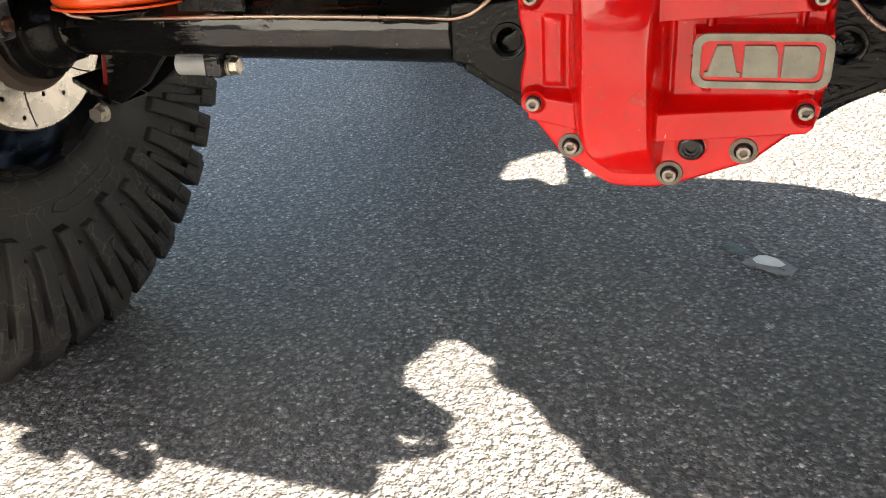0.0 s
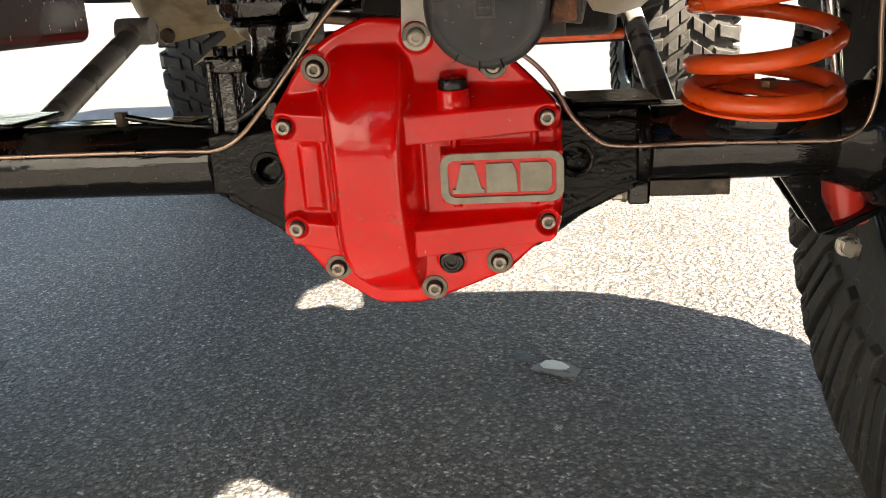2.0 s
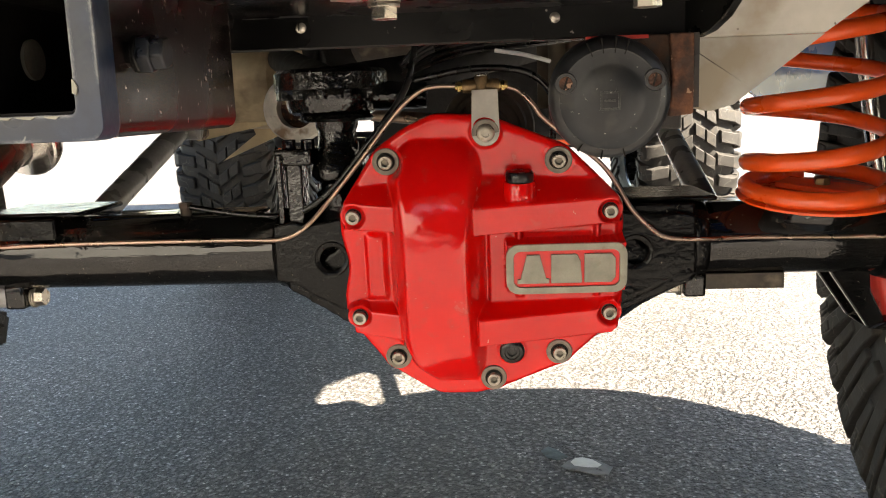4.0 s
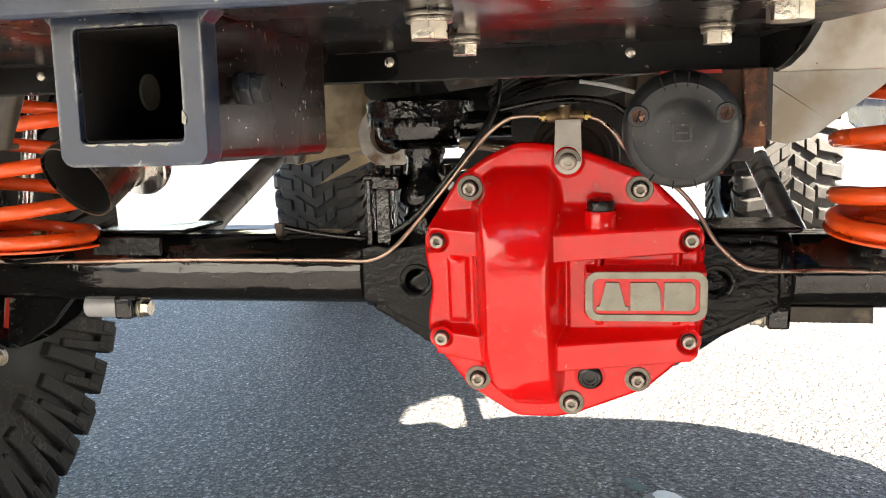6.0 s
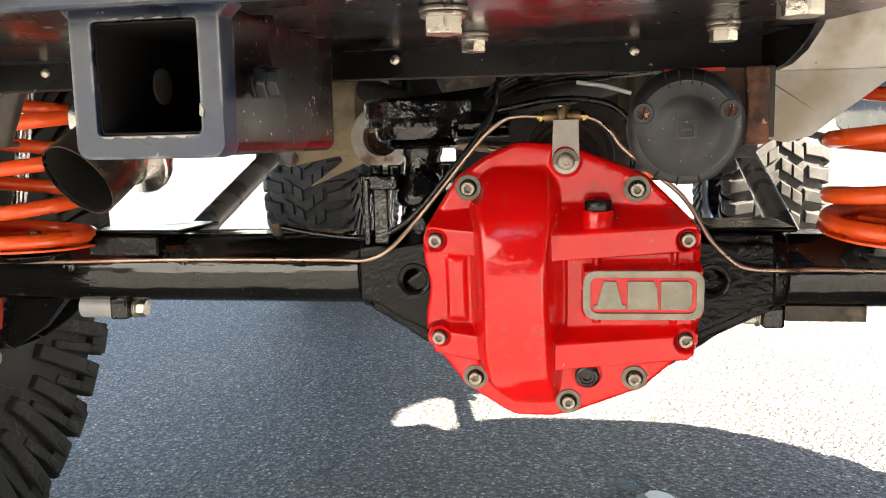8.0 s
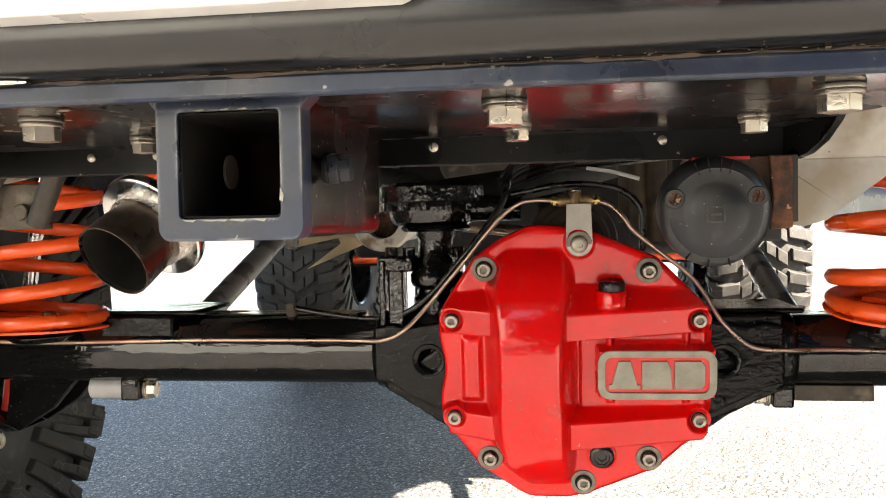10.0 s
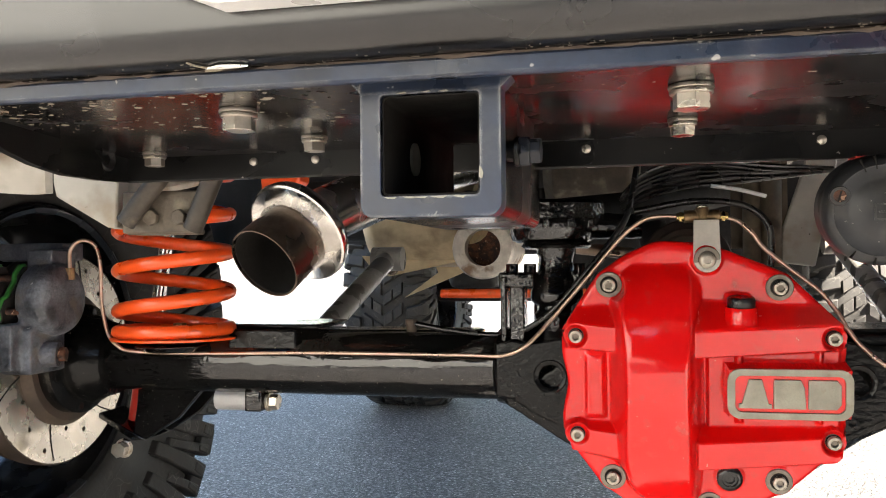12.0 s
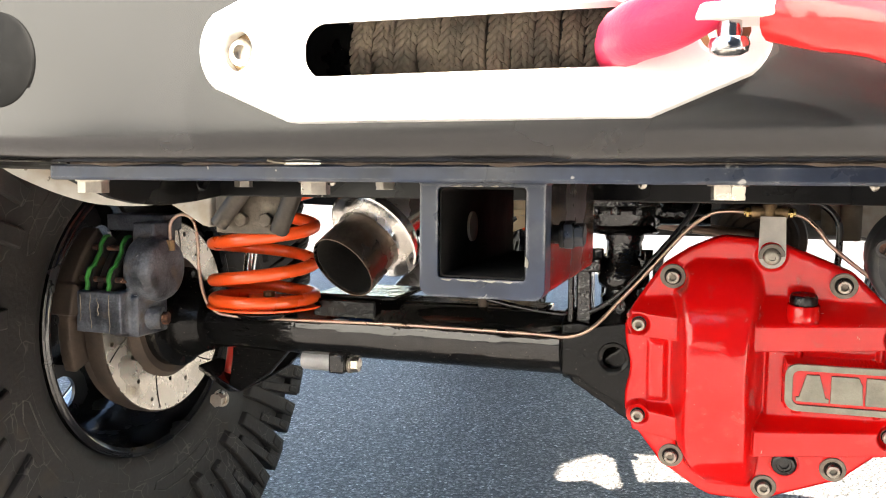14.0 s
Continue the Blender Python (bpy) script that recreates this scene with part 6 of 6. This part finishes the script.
# ---- trailer socket ----
def trailer_socket():
    ts = thing("trailer_socket", "round weathered black plastic trailer socket cover with two screws", "trailer socket")
    c = Vector((0.0562, 0.494, 0.6105))
    m, _ = axis_frame(c, c + Vector((-0.06, -1, -0.10)))
    m = m @ Matrix.Scale(1.005, 4)
    bm = bmesh.new()
    lathe(bm, [(0, 0.0084), (0.010, 0.0080), (0.0175, 0.0072), (0.0186, 0.0064), (0.0200, 0.0064), (0.0265, 0.0052), (0.0275, 0.0056), (0.0300, 0.0044), (0.0330, 0.0005), (0.0338, -0.004), (0.0338, -0.030), (0, -0.030)], m, 56)
    cap = part("cover", bm, "cap", ts)
    for a in [radians(v) for v in (72, 84, 98, 112, 238, 262, 285)]:
        bm = bmesh.new()
        box(bm, 0.0252 if a < 2 else 0.0285, 0.0333, -0.00035, 0.00035, 0.0, 0.0058, m @ Matrix.Rotation(a, 4, 'Z'))
        part("grip_slit", bm, "matt_black", cap)
    for u, v in ((-0.0240, 0.0095), (0.0240, 0.0100)):
        bm = bmesh.new()
        lathe(bm, [(0.0038, 0.0072), (0.0056, 0.0072), (0.0062, 0.0056), (0.0062, 0.004), (0.0038, 0.004)], m @ Matrix.Translation((u, v, 0)), 22, True)
        part("screw_well", bm, "cap", ts)
        bm = bmesh.new()
        lathe(bm, [(0, 0.0064), (0.0036, 0.0064), (0.0042, 0.005), (0, 0.005)], m @ Matrix.Translation((u, v, 0)), 20)
        sc = part("screw", bm, "rust", ts, "rusty slotted screw")
        bm = bmesh.new()
        box(bm, -0.0034, 0.0034, -0.0005, 0.0005, 0.006, 0.0067, m @ Matrix.Translation((u, v, 0)) @ Matrix.Rotation(1.3, 4, 'Z'))
        part("slot", bm, "matt_black", sc)
    for u0, u1, v0, v1 in ((-0.0055, 0.0055, 0.0035, 0.0047), (-0.0055, 0.0055, -0.0055, -0.0043), (-0.0055, -0.0043, -0.0043, 0.0035), (0.0043, 0.0055, -0.0043, 0.0035), (-0.0030, 0.0030, -0.0010, 0.0002)):
        bm = bmesh.new()
        box(bm, u0, u1, v0, v1, 0.0070, 0.0089, m)
        part("moulded_bar", bm, "cap", cap, "raised bar of a worn moulded mark")
    br = thing("socket_bracket", "rusty steel bracket that holds the trailer socket", "bracket")
    bm = bmesh.new()
    box(bm, 0.050, 0.0990, 0.508, 0.513, 0.592, 0.6455)
    part("back_plate", bm, "scale_rust", br, "blackened back plate", 30, 0.0012)
    bm = bmesh.new()
    outline(bm, [(0.0905, 0.599), (0.1045, 0.6005), (0.1045, 0.6455), (0.0905, 0.6455), (0.0925, 0.62)], -0.507, -0.502, Matrix(((1, 0, 0, 0), (0, 0, -1, 0), (0, 1, 0, 0), (0, 0, 0, 1))))
    box(bm, 0.1005, 0.1042, 0.5062, 0.530, 0.6020, 0.6450)
    part("rusty_plate", bm, "rust", br, "flaking orange-brown rust", 30, 0.0012)
    bm = bmesh.new()
    box(bm, 0.1043, 0.1075, 0.5028, 0.53, 0.604, 0.6455)
    part("edge_flange", bm, "scale_rust", br, "blackened rusty flange", 30, 0.0005)
    bm = bmesh.new()
    box(bm, 0.045, 0.080, 0.5075, 0.5245, 0.6435, 0.6456)
    part("shim", bm, "shock", br, "red shim under the flange", 30)


# ---- chassis, body and the rest of the vehicle ----
def chassis():
    ch = thing("chassis_frame", "light grey painted chassis rails with dirty patches", "chassis")
    for xa, xb in ((-0.590, -0.531), (0.1245, 0.192)):
        bm = bmesh.new()
        lo = [(0.612, 0.640), (0.72, 0.660), (0.90, 0.70), (1.5, 0.76), (3.9, 0.72)]
        hi = [(3.9, 0.80), (1.5, 0.86), (0.9, 0.80), (0.72, 0.75), (0.612, 0.72)]
        outline(bm, lo + hi, xa, xb, Matrix(((0, 0, 1, 0), (1, 0, 0, 0), (0, 1, 0, 0), (0, 0, 0, 1))))
        part("rail", bm, "grey", ch, "light grey chassis rail end", 30, 0.006)
    # grey skirts beside the rails
    bm = bmesh.new()
    outline(bm, [(0.112, 0.6478), (0.160, 0.6478), (0.207, 0.6478), (0.255, 0.6845), (0.30, 0.72), (0.405, 0.80), (0.405, 0.82), (0.112, 0.82)], -0.594, -0.588, Matrix(((1, 0, 0, 0), (0, 0, -1, 0), (0, 1, 0, 0), (0, 0, 0, 1))))
    for v in bm.verts:
        v.co.y -= 0.45 * (v.co.z - 0.6478)
    part("skirt", bm, "grey", ch, "light grey folded skirt", 30, 0.0015)
    # upright sheet between the bumper's wing and the wheel, its lower edge curved
    low = curve_points([(-0.530, 0.498, 0.6375), (-0.545, 0.492, 0.6365), (-0.570, 0.480, 0.6385), (-0.590, 0.468, 0.6450), (-0.607, 0.455, 0.6540), (-0.627, 0.440, 0.668), (-0.66, 0.42, 0.70)], 4)
    bm = bmesh.new()
    rows = [[bm.verts.new(q) for q in ((p.x, p.y, p.z), (p.x + 0.002, p.y + 0.006, p.z), (p.x + 0.008, p.y - 0.006, 0.76), (p.x + 0.006, p.y - 0.012, 0.76))] for p in low]
    for a, b in zip(rows, rows[1:]):
        for i in range(4):
            j = (i + 1) % 4
            bm.faces.new((a[i], a[j], b[j], b[i]))
    bm.faces.new(rows[0])
    bm.faces.new(rows[-1][::-1])
    part("skirt", bm, "grey", ch, "light grey curved skirt", 30)
    for pts in ([(-0.594, 0.656), (-0.591, 0.643), (-0.540, 0.615), (-0.531, 0.613), (-0.526, 0.70), (-0.594, 0.70)], [(0.112, 0.648), (0.1165, 0.612), (0.122, 0.603), (0.135, 0.600), (0.150, 0.604), (0.162, 0.6135), (0.207, 0.6475), (0.112, 0.6475)]):
        bm = bmesh.new()
        outline(bm, pts, -0.606, -0.589, Matrix(((1, 0, 0, 0), (0, 0, -1, 0), (0, 1, 0, 0), (0, 0, 0, 1))))
        part("rail_end", bm, "grey", ch, "light grey rail end plate", 30, 0.002)
    for y, z in ((0.66, 0.74), (1.95, 0.80), (2.9, 0.78)):
        bm = bmesh.new()
        rod(bm, (-0.56, y, z), (0.16, y, z), 0.04)
        part("cross_member", bm, "under", ch, "dark cross tube")
    for x in (-0.632, 0.302):
        bm = bmesh.new()
        lathe(bm, [(0, 0.735), (0.062, 0.735), (0.085, 0.745), (0.090, 0.80), (0.090, 0.90), (0, 0.90)], Matrix.Translation((x, 0.858, 0)), 36)
        box(bm, x - 0.12, x + 0.13, 0.80, 0.98, 0.775, 0.90)
        part("spring_tower", bm, "under", ch, "dark upper spring mount", 30)
    bm = bmesh.new()
    outline(bm, [(0.107, 0.588), (0.118, 0.578), (0.165, 0.572), (0.196, 0.722), (0.205, 0.80), (0.165, 0.80), (0.152, 0.720)], -1.262, -1.25, Matrix(((1, 0, 0, 0), (0, 0, -1, 0), (0, 1, 0, 0), (0, 0, 0, 1))))
    part("rail_gusset", bm, "grey", ch, "pale grey slanted gusset under the rail", 30, 0.003)
    bs = thing("bump_stop", "orange-red bump stop gusset beside the exhaust", "bump stop")
    bm = bmesh.new()
    outline(bm, [(-0.497, 0.785), (-0.430, 0.785), (-0.443, 0.672), (-0.474, 0.636), (-0.488, 0.660)], -0.82, -0.79, Matrix(((1, 0, 0, 0), (0, 0, -1, 0), (0, 1, 0, 0), (0, 0, 0, 1))))
    part("gusset", bm, "orange", bs, "", 30, 0.003)
    # bracket with two bolts and the two stays on the left
    bk = thing("spring_stay_bracket", "dirty grey bracket with two slanted stays and bolts", "bracket")
    bm = bmesh.new()
    box(bm, -0.522, -0.450, 0.585, 0.591, 0.609, 0.645)
    box(bm, -0.522, -0.458, 0.591, 0.612, 0.608, 0.613)
    part("plate", bm, "dirty", bk, "", 30, 0.0015)
    for x in (-0.492, -0.466):
        hex_bolt(bk, (x, 0.585, 0.622), (0, -1, 0), 0.007, 0.006, "dirty", False)
    for p, q in (((-0.512, 0.575, 0.618), (-0.476, 0.575, 0.66)), ((-0.452, 0.580, 0.612), (-0.425, 0.57, 0.66))):
        bm = bmesh.new()
        sweep(bm, [p, q], 0.0085, 14)
        part("stay", bm, "stay", bk, "grimy steel stay")


def vehicle_body():
    vb = thing("vehicle_body", "blue painted off-road vehicle body above its chassis", "car body")
    # Unseen side panels; the arch edges are cut to place the sun patches.
    for x in (0.70, -1.06):
        bm = bmesh.new()
        pts = [(0.28, 1.25), (0.28, 1.95), (0.6, 2.04), (4.2, 2.04), (4.42, 1.95), (4.62, 1.2), (4.62, 0.85)]
        for yc in (3.42, 0.905):
            arch = [(yc - 0.07 + 0.50 * math.cos(a), 0.74 + 0.56 * math.sin(a)) for a in [math.pi * k / 12 for k in range(13)]]
            pts += arch if yc > 2 else [(1.64, 0.74), (1.37, 0.83)] + arch[1:8] + [(0.50, 1.25)]
        pts = [p for i, p in enumerate(pts) if i == 0 or (Vector(p) - Vector(pts[i - 1])).length > 1e-4]
        holed_plate(bm, [pts], x - 0.02, x + 0.02, Matrix(((0, 0, 1, 0), (1, 0, 0, 0), (0, 1, 0, 0), (0, 0, 0, 1))))
        part("side_panel", bm, "body", vb, "", 30)
    # Unseen panel, added and stepped to give the shadow its ragged edge.
    bm = bmesh.new()
    outline(bm, [(0.240, 0.805), (0.228, 0.868), (0.232, 0.90), (0.248, 0.906), (0.242, 0.942), (0.260, 0.973), (0.268, 1.0), (0.255, 1.038), (0.278, 1.066), (0.302, 1.063), (0.302, 1.155), (0.345, 1.155), (0.495, 1.155), (0.495, 0.80), (0.34, 0.745), (0.262, 0.765)][::-1], 0.697, 0.711, Matrix(((0, 0, 1, 0), (1, 0, 0, 0), (0, 1, 0, 0), (0, 0, 0, 1))))
    part("corner_sun_blocker", bm, "body", vb, "unseen stepped panel added to shape the ground shadow", 30)
    # Unseen tailgate, its lower corner shaped to block or pass sunlight.
    bm = bmesh.new()
    box(bm, -1.04, 0.72, 0.27, 0.30, 1.16, 1.95)
    outline(bm, [(-0.76, 0.80), (0.40, 0.80), (0.455, 0.80), (0.50, 0.85), (0.487, 0.94), (0.55, 1.02), (0.66, 1.12), (0.66, 1.16), (-1.02, 1.16), (-0.91, 1.02), (-0.85, 0.90)], -0.30, -0.278, Matrix(((1, 0, 0, 0), (0, 0, -1, 0), (0, 1, 0, 0), (0, 0, 0, 1))))
    part("tailgate", bm, "body", vb)
    bm = bmesh.new()
    outline(bm, [(1.75, 0.615), (1.95, 0.588), (2.15, 0.585), (2.28, 0.594), (2.36, 0.612), (2.40, 0.66), (2.38, 0.78), (1.70, 0.78)], 0.655, 0.70, Matrix(((0, 0, 1, 0), (1, 0, 0, 0), (0, 1, 0, 0), (0, 0, 0, 1))))
    part("sill", bm, "body", vb, "blue lower sill", 30, 0.012, 3)
    # Roof and front, unseen, are drawn out ahead to lengthen the shadow.
    bm = bmesh.new()
    box(bm, -1.04, 0.68, 0.55, 4.22, 2.00, 2.05)
    box(bm, -1.04, 0.68, 0.27, 0.56, 1.93, 1.97)
    part("roof", bm, "body", vb)
    bm = bmesh.new()
    box(bm, -1.04, 0.68, 4.36, 4.41, 1.20, 2.00)
    box(bm, -1.04, 0.68, 4.56, 4.61, 0.70, 1.20)
    box(bm, -1.04, 0.68, 4.36, 4.60, 1.18, 1.22)
    part("front_panel", bm, "body", vb)
    bm = bmesh.new()
    box(bm, -0.62, 0.22, 0.52, 4.2, 0.885, 0.90)
    box(bm, -1.04, -0.62, 1.55, 2.75, 0.80, 0.815)
    box(bm, 0.22, 0.68, 1.75, 2.75, 0.80, 0.815)
    box(bm, -1.04, 0.68, 0.30, 4.2, 1.235, 1.25)
    part("floor_pan", bm, "under", vb, "dark underseal floor")
    # Added dark panel that closes the bright gap beside the spring.
    bm = bmesh.new()
    outline(bm, [(-0.98, 0.63), (-0.90, 0.606), (-0.80, 0.603), (-0.70, 0.625), (-0.69, 0.80), (-0.98, 0.80)], -1.425, -1.405, Matrix(((1, 0, 0, 0), (0, 0, -1, 0), (0, 1, 0, 0), (0, 0, 0, 1))))
    part("dark_fill_panel", bm, "under", vb, "dark panel added to fill the gap beside the spring", 30)
    # Inner arches, unseen, extended to keep direct sun off the cover.
    for x in (0.42, -0.78):
        bm = bmesh.new()
        outline(bm, [(0.50, 0.76), (1.135, 0.75), (1.15, 0.79), (1.15, 0.86), (1.06, 0.945), (0.98, 1.06), (0.92, 1.25), (0.50, 1.25)], x - 0.004, x + 0.004, Matrix(((0, 0, 1, 0), (1, 0, 0, 0), (0, 1, 0, 0), (0, 0, 0, 1))))
        part("inner_arch", bm, "under", vb, "dark inner wheel arch", 30)


def front_end():
    fa = thing("front_axle", "dark front axle with an orange steering damper far ahead", "axle")
    bm = bmesh.new()
    rod(bm, (-0.90, 3.42, 0.47), (0.54, 3.42, 0.47), 0.045)
    for x in (-0.80, 0.43):
        box(bm, x - 0.02, x + 0.02, 3.09, 3.42, 0.455, 0.485)
    bmesh.ops.create_uvsphere(bm, u_segments=24, v_segments=14, radius=0.11, matrix=Matrix.Translation((0.0, 3.42, 0.50)))
    part("tube", bm, "under", fa)
    bm = bmesh.new()
    rod(bm, (-0.82, 3.10, 0.469), (0.45, 3.10, 0.469), 0.018)
    part("steering_damper", bm, "orange", fa, "orange steering damper")
    gb = thing("transfer_case", "grimy dark gearbox casting under the floor", "gearbox")
    for nm, lab in (("casing", "grimy black casting"), ("gearbox_housing", "grimy long housing"), ("end_cover", "round ribbed end cover")):
        bm = bmesh.new()
        if nm == "casing":
            box(bm, -0.55, -0.425, 2.0, 2.3, 0.520, 0.80)
            box(bm, -0.4249, -0.3051, 2.0, 2.3, 0.606, 0.80)
            box(bm, -0.305, 0.30, 2.0, 2.3, 0.520, 0.80)
        elif nm == "gearbox_housing":
            loft(bm, [(-0.26, 2.5, 0.78, 0.45, 0.09), (0.02, 2.5, 0.78, 0.45, 0.10)])
        else:
            loft(bm, [(-0.24, 1.45, 0.735, 0.10, 0.05), (-0.22, 1.45, 0.735, 0.14, 0.07), (-0.10, 1.45, 0.735, 0.14, 0.07), (-0.08, 1.45, 0.735, 0.10, 0.05)])
        part(nm, bm, "dirty" if nm == "end_cover" else "under", gb, lab, 30, 0.02, 3)
    ft = thing("fuel_tank", "dark dusty steel fuel tank under the floor", "fuel tank")
    bm = bmesh.new()
    box(bm, -0.98, 0.28, 2.02, 2.7, 0.645, 0.90)
    part("tank_shell", bm, "under", ft, "", 30, 0.04, 4)
    gs = thing("tank_shield", "dull tan upright steel shield ahead of the axle", "heat shield")
    for x, r, z0 in ((0.078, 0.013, 0.580), (0.104, 0.016, 0.572)):
        bm = bmesh.new()
        rod(bm, (x, 1.25, z0), (x, 1.25, 0.80), r, n=24)
        part("upright", bm, "shield", gs, "tan dusty upright")
    bm = bmesh.new()
    box(bm, 0.050, 0.130, 1.262, 1.268, 0.60, 0.80)
    part("back_sheet", bm, "shield", gs, "", 30)
    ps = thing("propeller_shaft", "black propeller shaft to the rear differential", "drive shaft")
    bm = bmesh.new()
    rod(bm, (-0.03, 1.20, 0.515), (-0.06, 1.90, 0.68), 0.032)
    rod(bm, (-0.03, 1.19, 0.512), (-0.03, 1.24, 0.522), 0.055)
    part("shaft", bm, "under", ps)
    bm = bmesh.new()
    m, _ = axis_frame((-0.021, 1.150, 0.577), (-0.021, 1.0, 0.571))
    lathe(bm, [(0, 0.016), (0.026, 0.016), (0.029, 0.010), (0.040, 0.008), (0.043, 0.012), (0.049, 0.012), (0.052, 0.006), (0.060, 0.004), (0.062, 0.0), (0.062, -0.012), (0, -0.012)], m, 44)
    part("pinion_flange", bm, "dim", ps, "brown dusty stepped flange")


def shocks():
    for x, s, zb in ((-0.740, 1, 0.375), (0.425, -1, 0.36)):
        sh = thing("shock_absorber", "red shock absorber behind the rear axle bracket", "shock absorber", "rear shock absorbers")
        b, t = Vector((x, 0.955, zb)), Vector((x + s * 0.06, 0.985, 0.86))
        bm = bmesh.new()
        rod(bm, b, b.lerp(t, 0.20), 0.017 if s > 0 else 0.024)
        part("body", bm, "shock", sh)
        bm = bmesh.new()
        rod(bm, b.lerp(t, 0.20), t, 0.009)
        part("piston_rod", bm, "steel", sh, "bright piston rod")


def cables():
    cb = thing("wiring_bundle", "black wiring bundle tied under the rear floor", "cables")
    rng = random.Random(5)
    for k in range(6):
        bm = bmesh.new()
        o = 0.006 * k
        pts = [(-0.105, 0.90, 0.640 + 0.5 * o), (-0.075, 0.90, 0.652 + o * 0.9), (-0.035, 0.90, 0.662 + o), (0.01, 0.90, 0.666 + 0.8 * o), (0.055, 0.90, 0.670 + 0.4 * o), (0.12, 0.92, 0.68)]
        sweep(bm, curve_points([(x + rng.uniform(-.003, .003), y, z + rng.uniform(-.0015, .0015)) for x, y, z in pts], 6), 0.0024, 8)
        part("cable", bm, "hose", cb)
    bm = bmesh.new()
    sweep(bm, curve_points([(-0.009, 0.895, 0.6633), (0.020, 0.893, 0.6580), (0.0475, 0.892, 0.6500)], 6), 0.0022, 8)
    part("pale_cable", bm, "white", cb, "short pale cable")
    hs = thing("floor_hose", "black hose looping down behind the differential cover", "hose")
    bm = bmesh.new()
    sweep(bm, curve_points([(-0.09, 0.88, 0.636), (-0.03, 0.87, 0.645), (0.02, 0.868, 0.640), (0.045, 0.868, 0.620), (0.048, 0.868, 0.590), (0.046, 0.87, 0.56)], 6), 0.0036, 10)
    part("tube", bm, "hose", hs)
    bar = thing("copper_stay", "brown coppery stay bar above the axle", "bar")
    bm = bmesh.new()
    rod(bm, (-0.17, 1.10, 0.601), (-0.03, 1.10, 0.585), 0.008)
    part("bar", bm, "copper", bar)


ground()
reflection_walls()
rear_axle()
differential_cover()
brake_pipe()
coil_spring(-0.632, 0.858, 0.4935, 0.0470, 0.60, -0.02, "orange painted rear coil spring beside the brake caliper")
coil_spring(0.302, 0.858, 0.5090, 0.0540, 0.46, 0.14, "orange painted rear coil spring on a round plate")
for mtx, nm, tr in ((pose(-0.987, AY, AZ), "dusty mud-terrain wheel with the brake caliper inside", 0.0), (pose(0.642, AY, AZ, 0, 0, 180), "dusty mud-terrain wheel on the short axle tube", 0.1)):
    wheel(mtx, AZ, nm, "vehicle wheels", tr)
for mtx, tr in ((pose(-1.01, 3.42, AZ), 0.05), (pose(0.65, 3.42, AZ, 0, 0, 180), 0.02)):
    wheel(mtx, AZ, "mud-terrain front wheel standing on the asphalt", "vehicle wheels", tr)
brakes()
tow_hitch()
bumper()
fairlead()
exhaust()
links()
trailer_socket()
chassis()
vehicle_body()
front_end()
shocks()
cables()
grit()
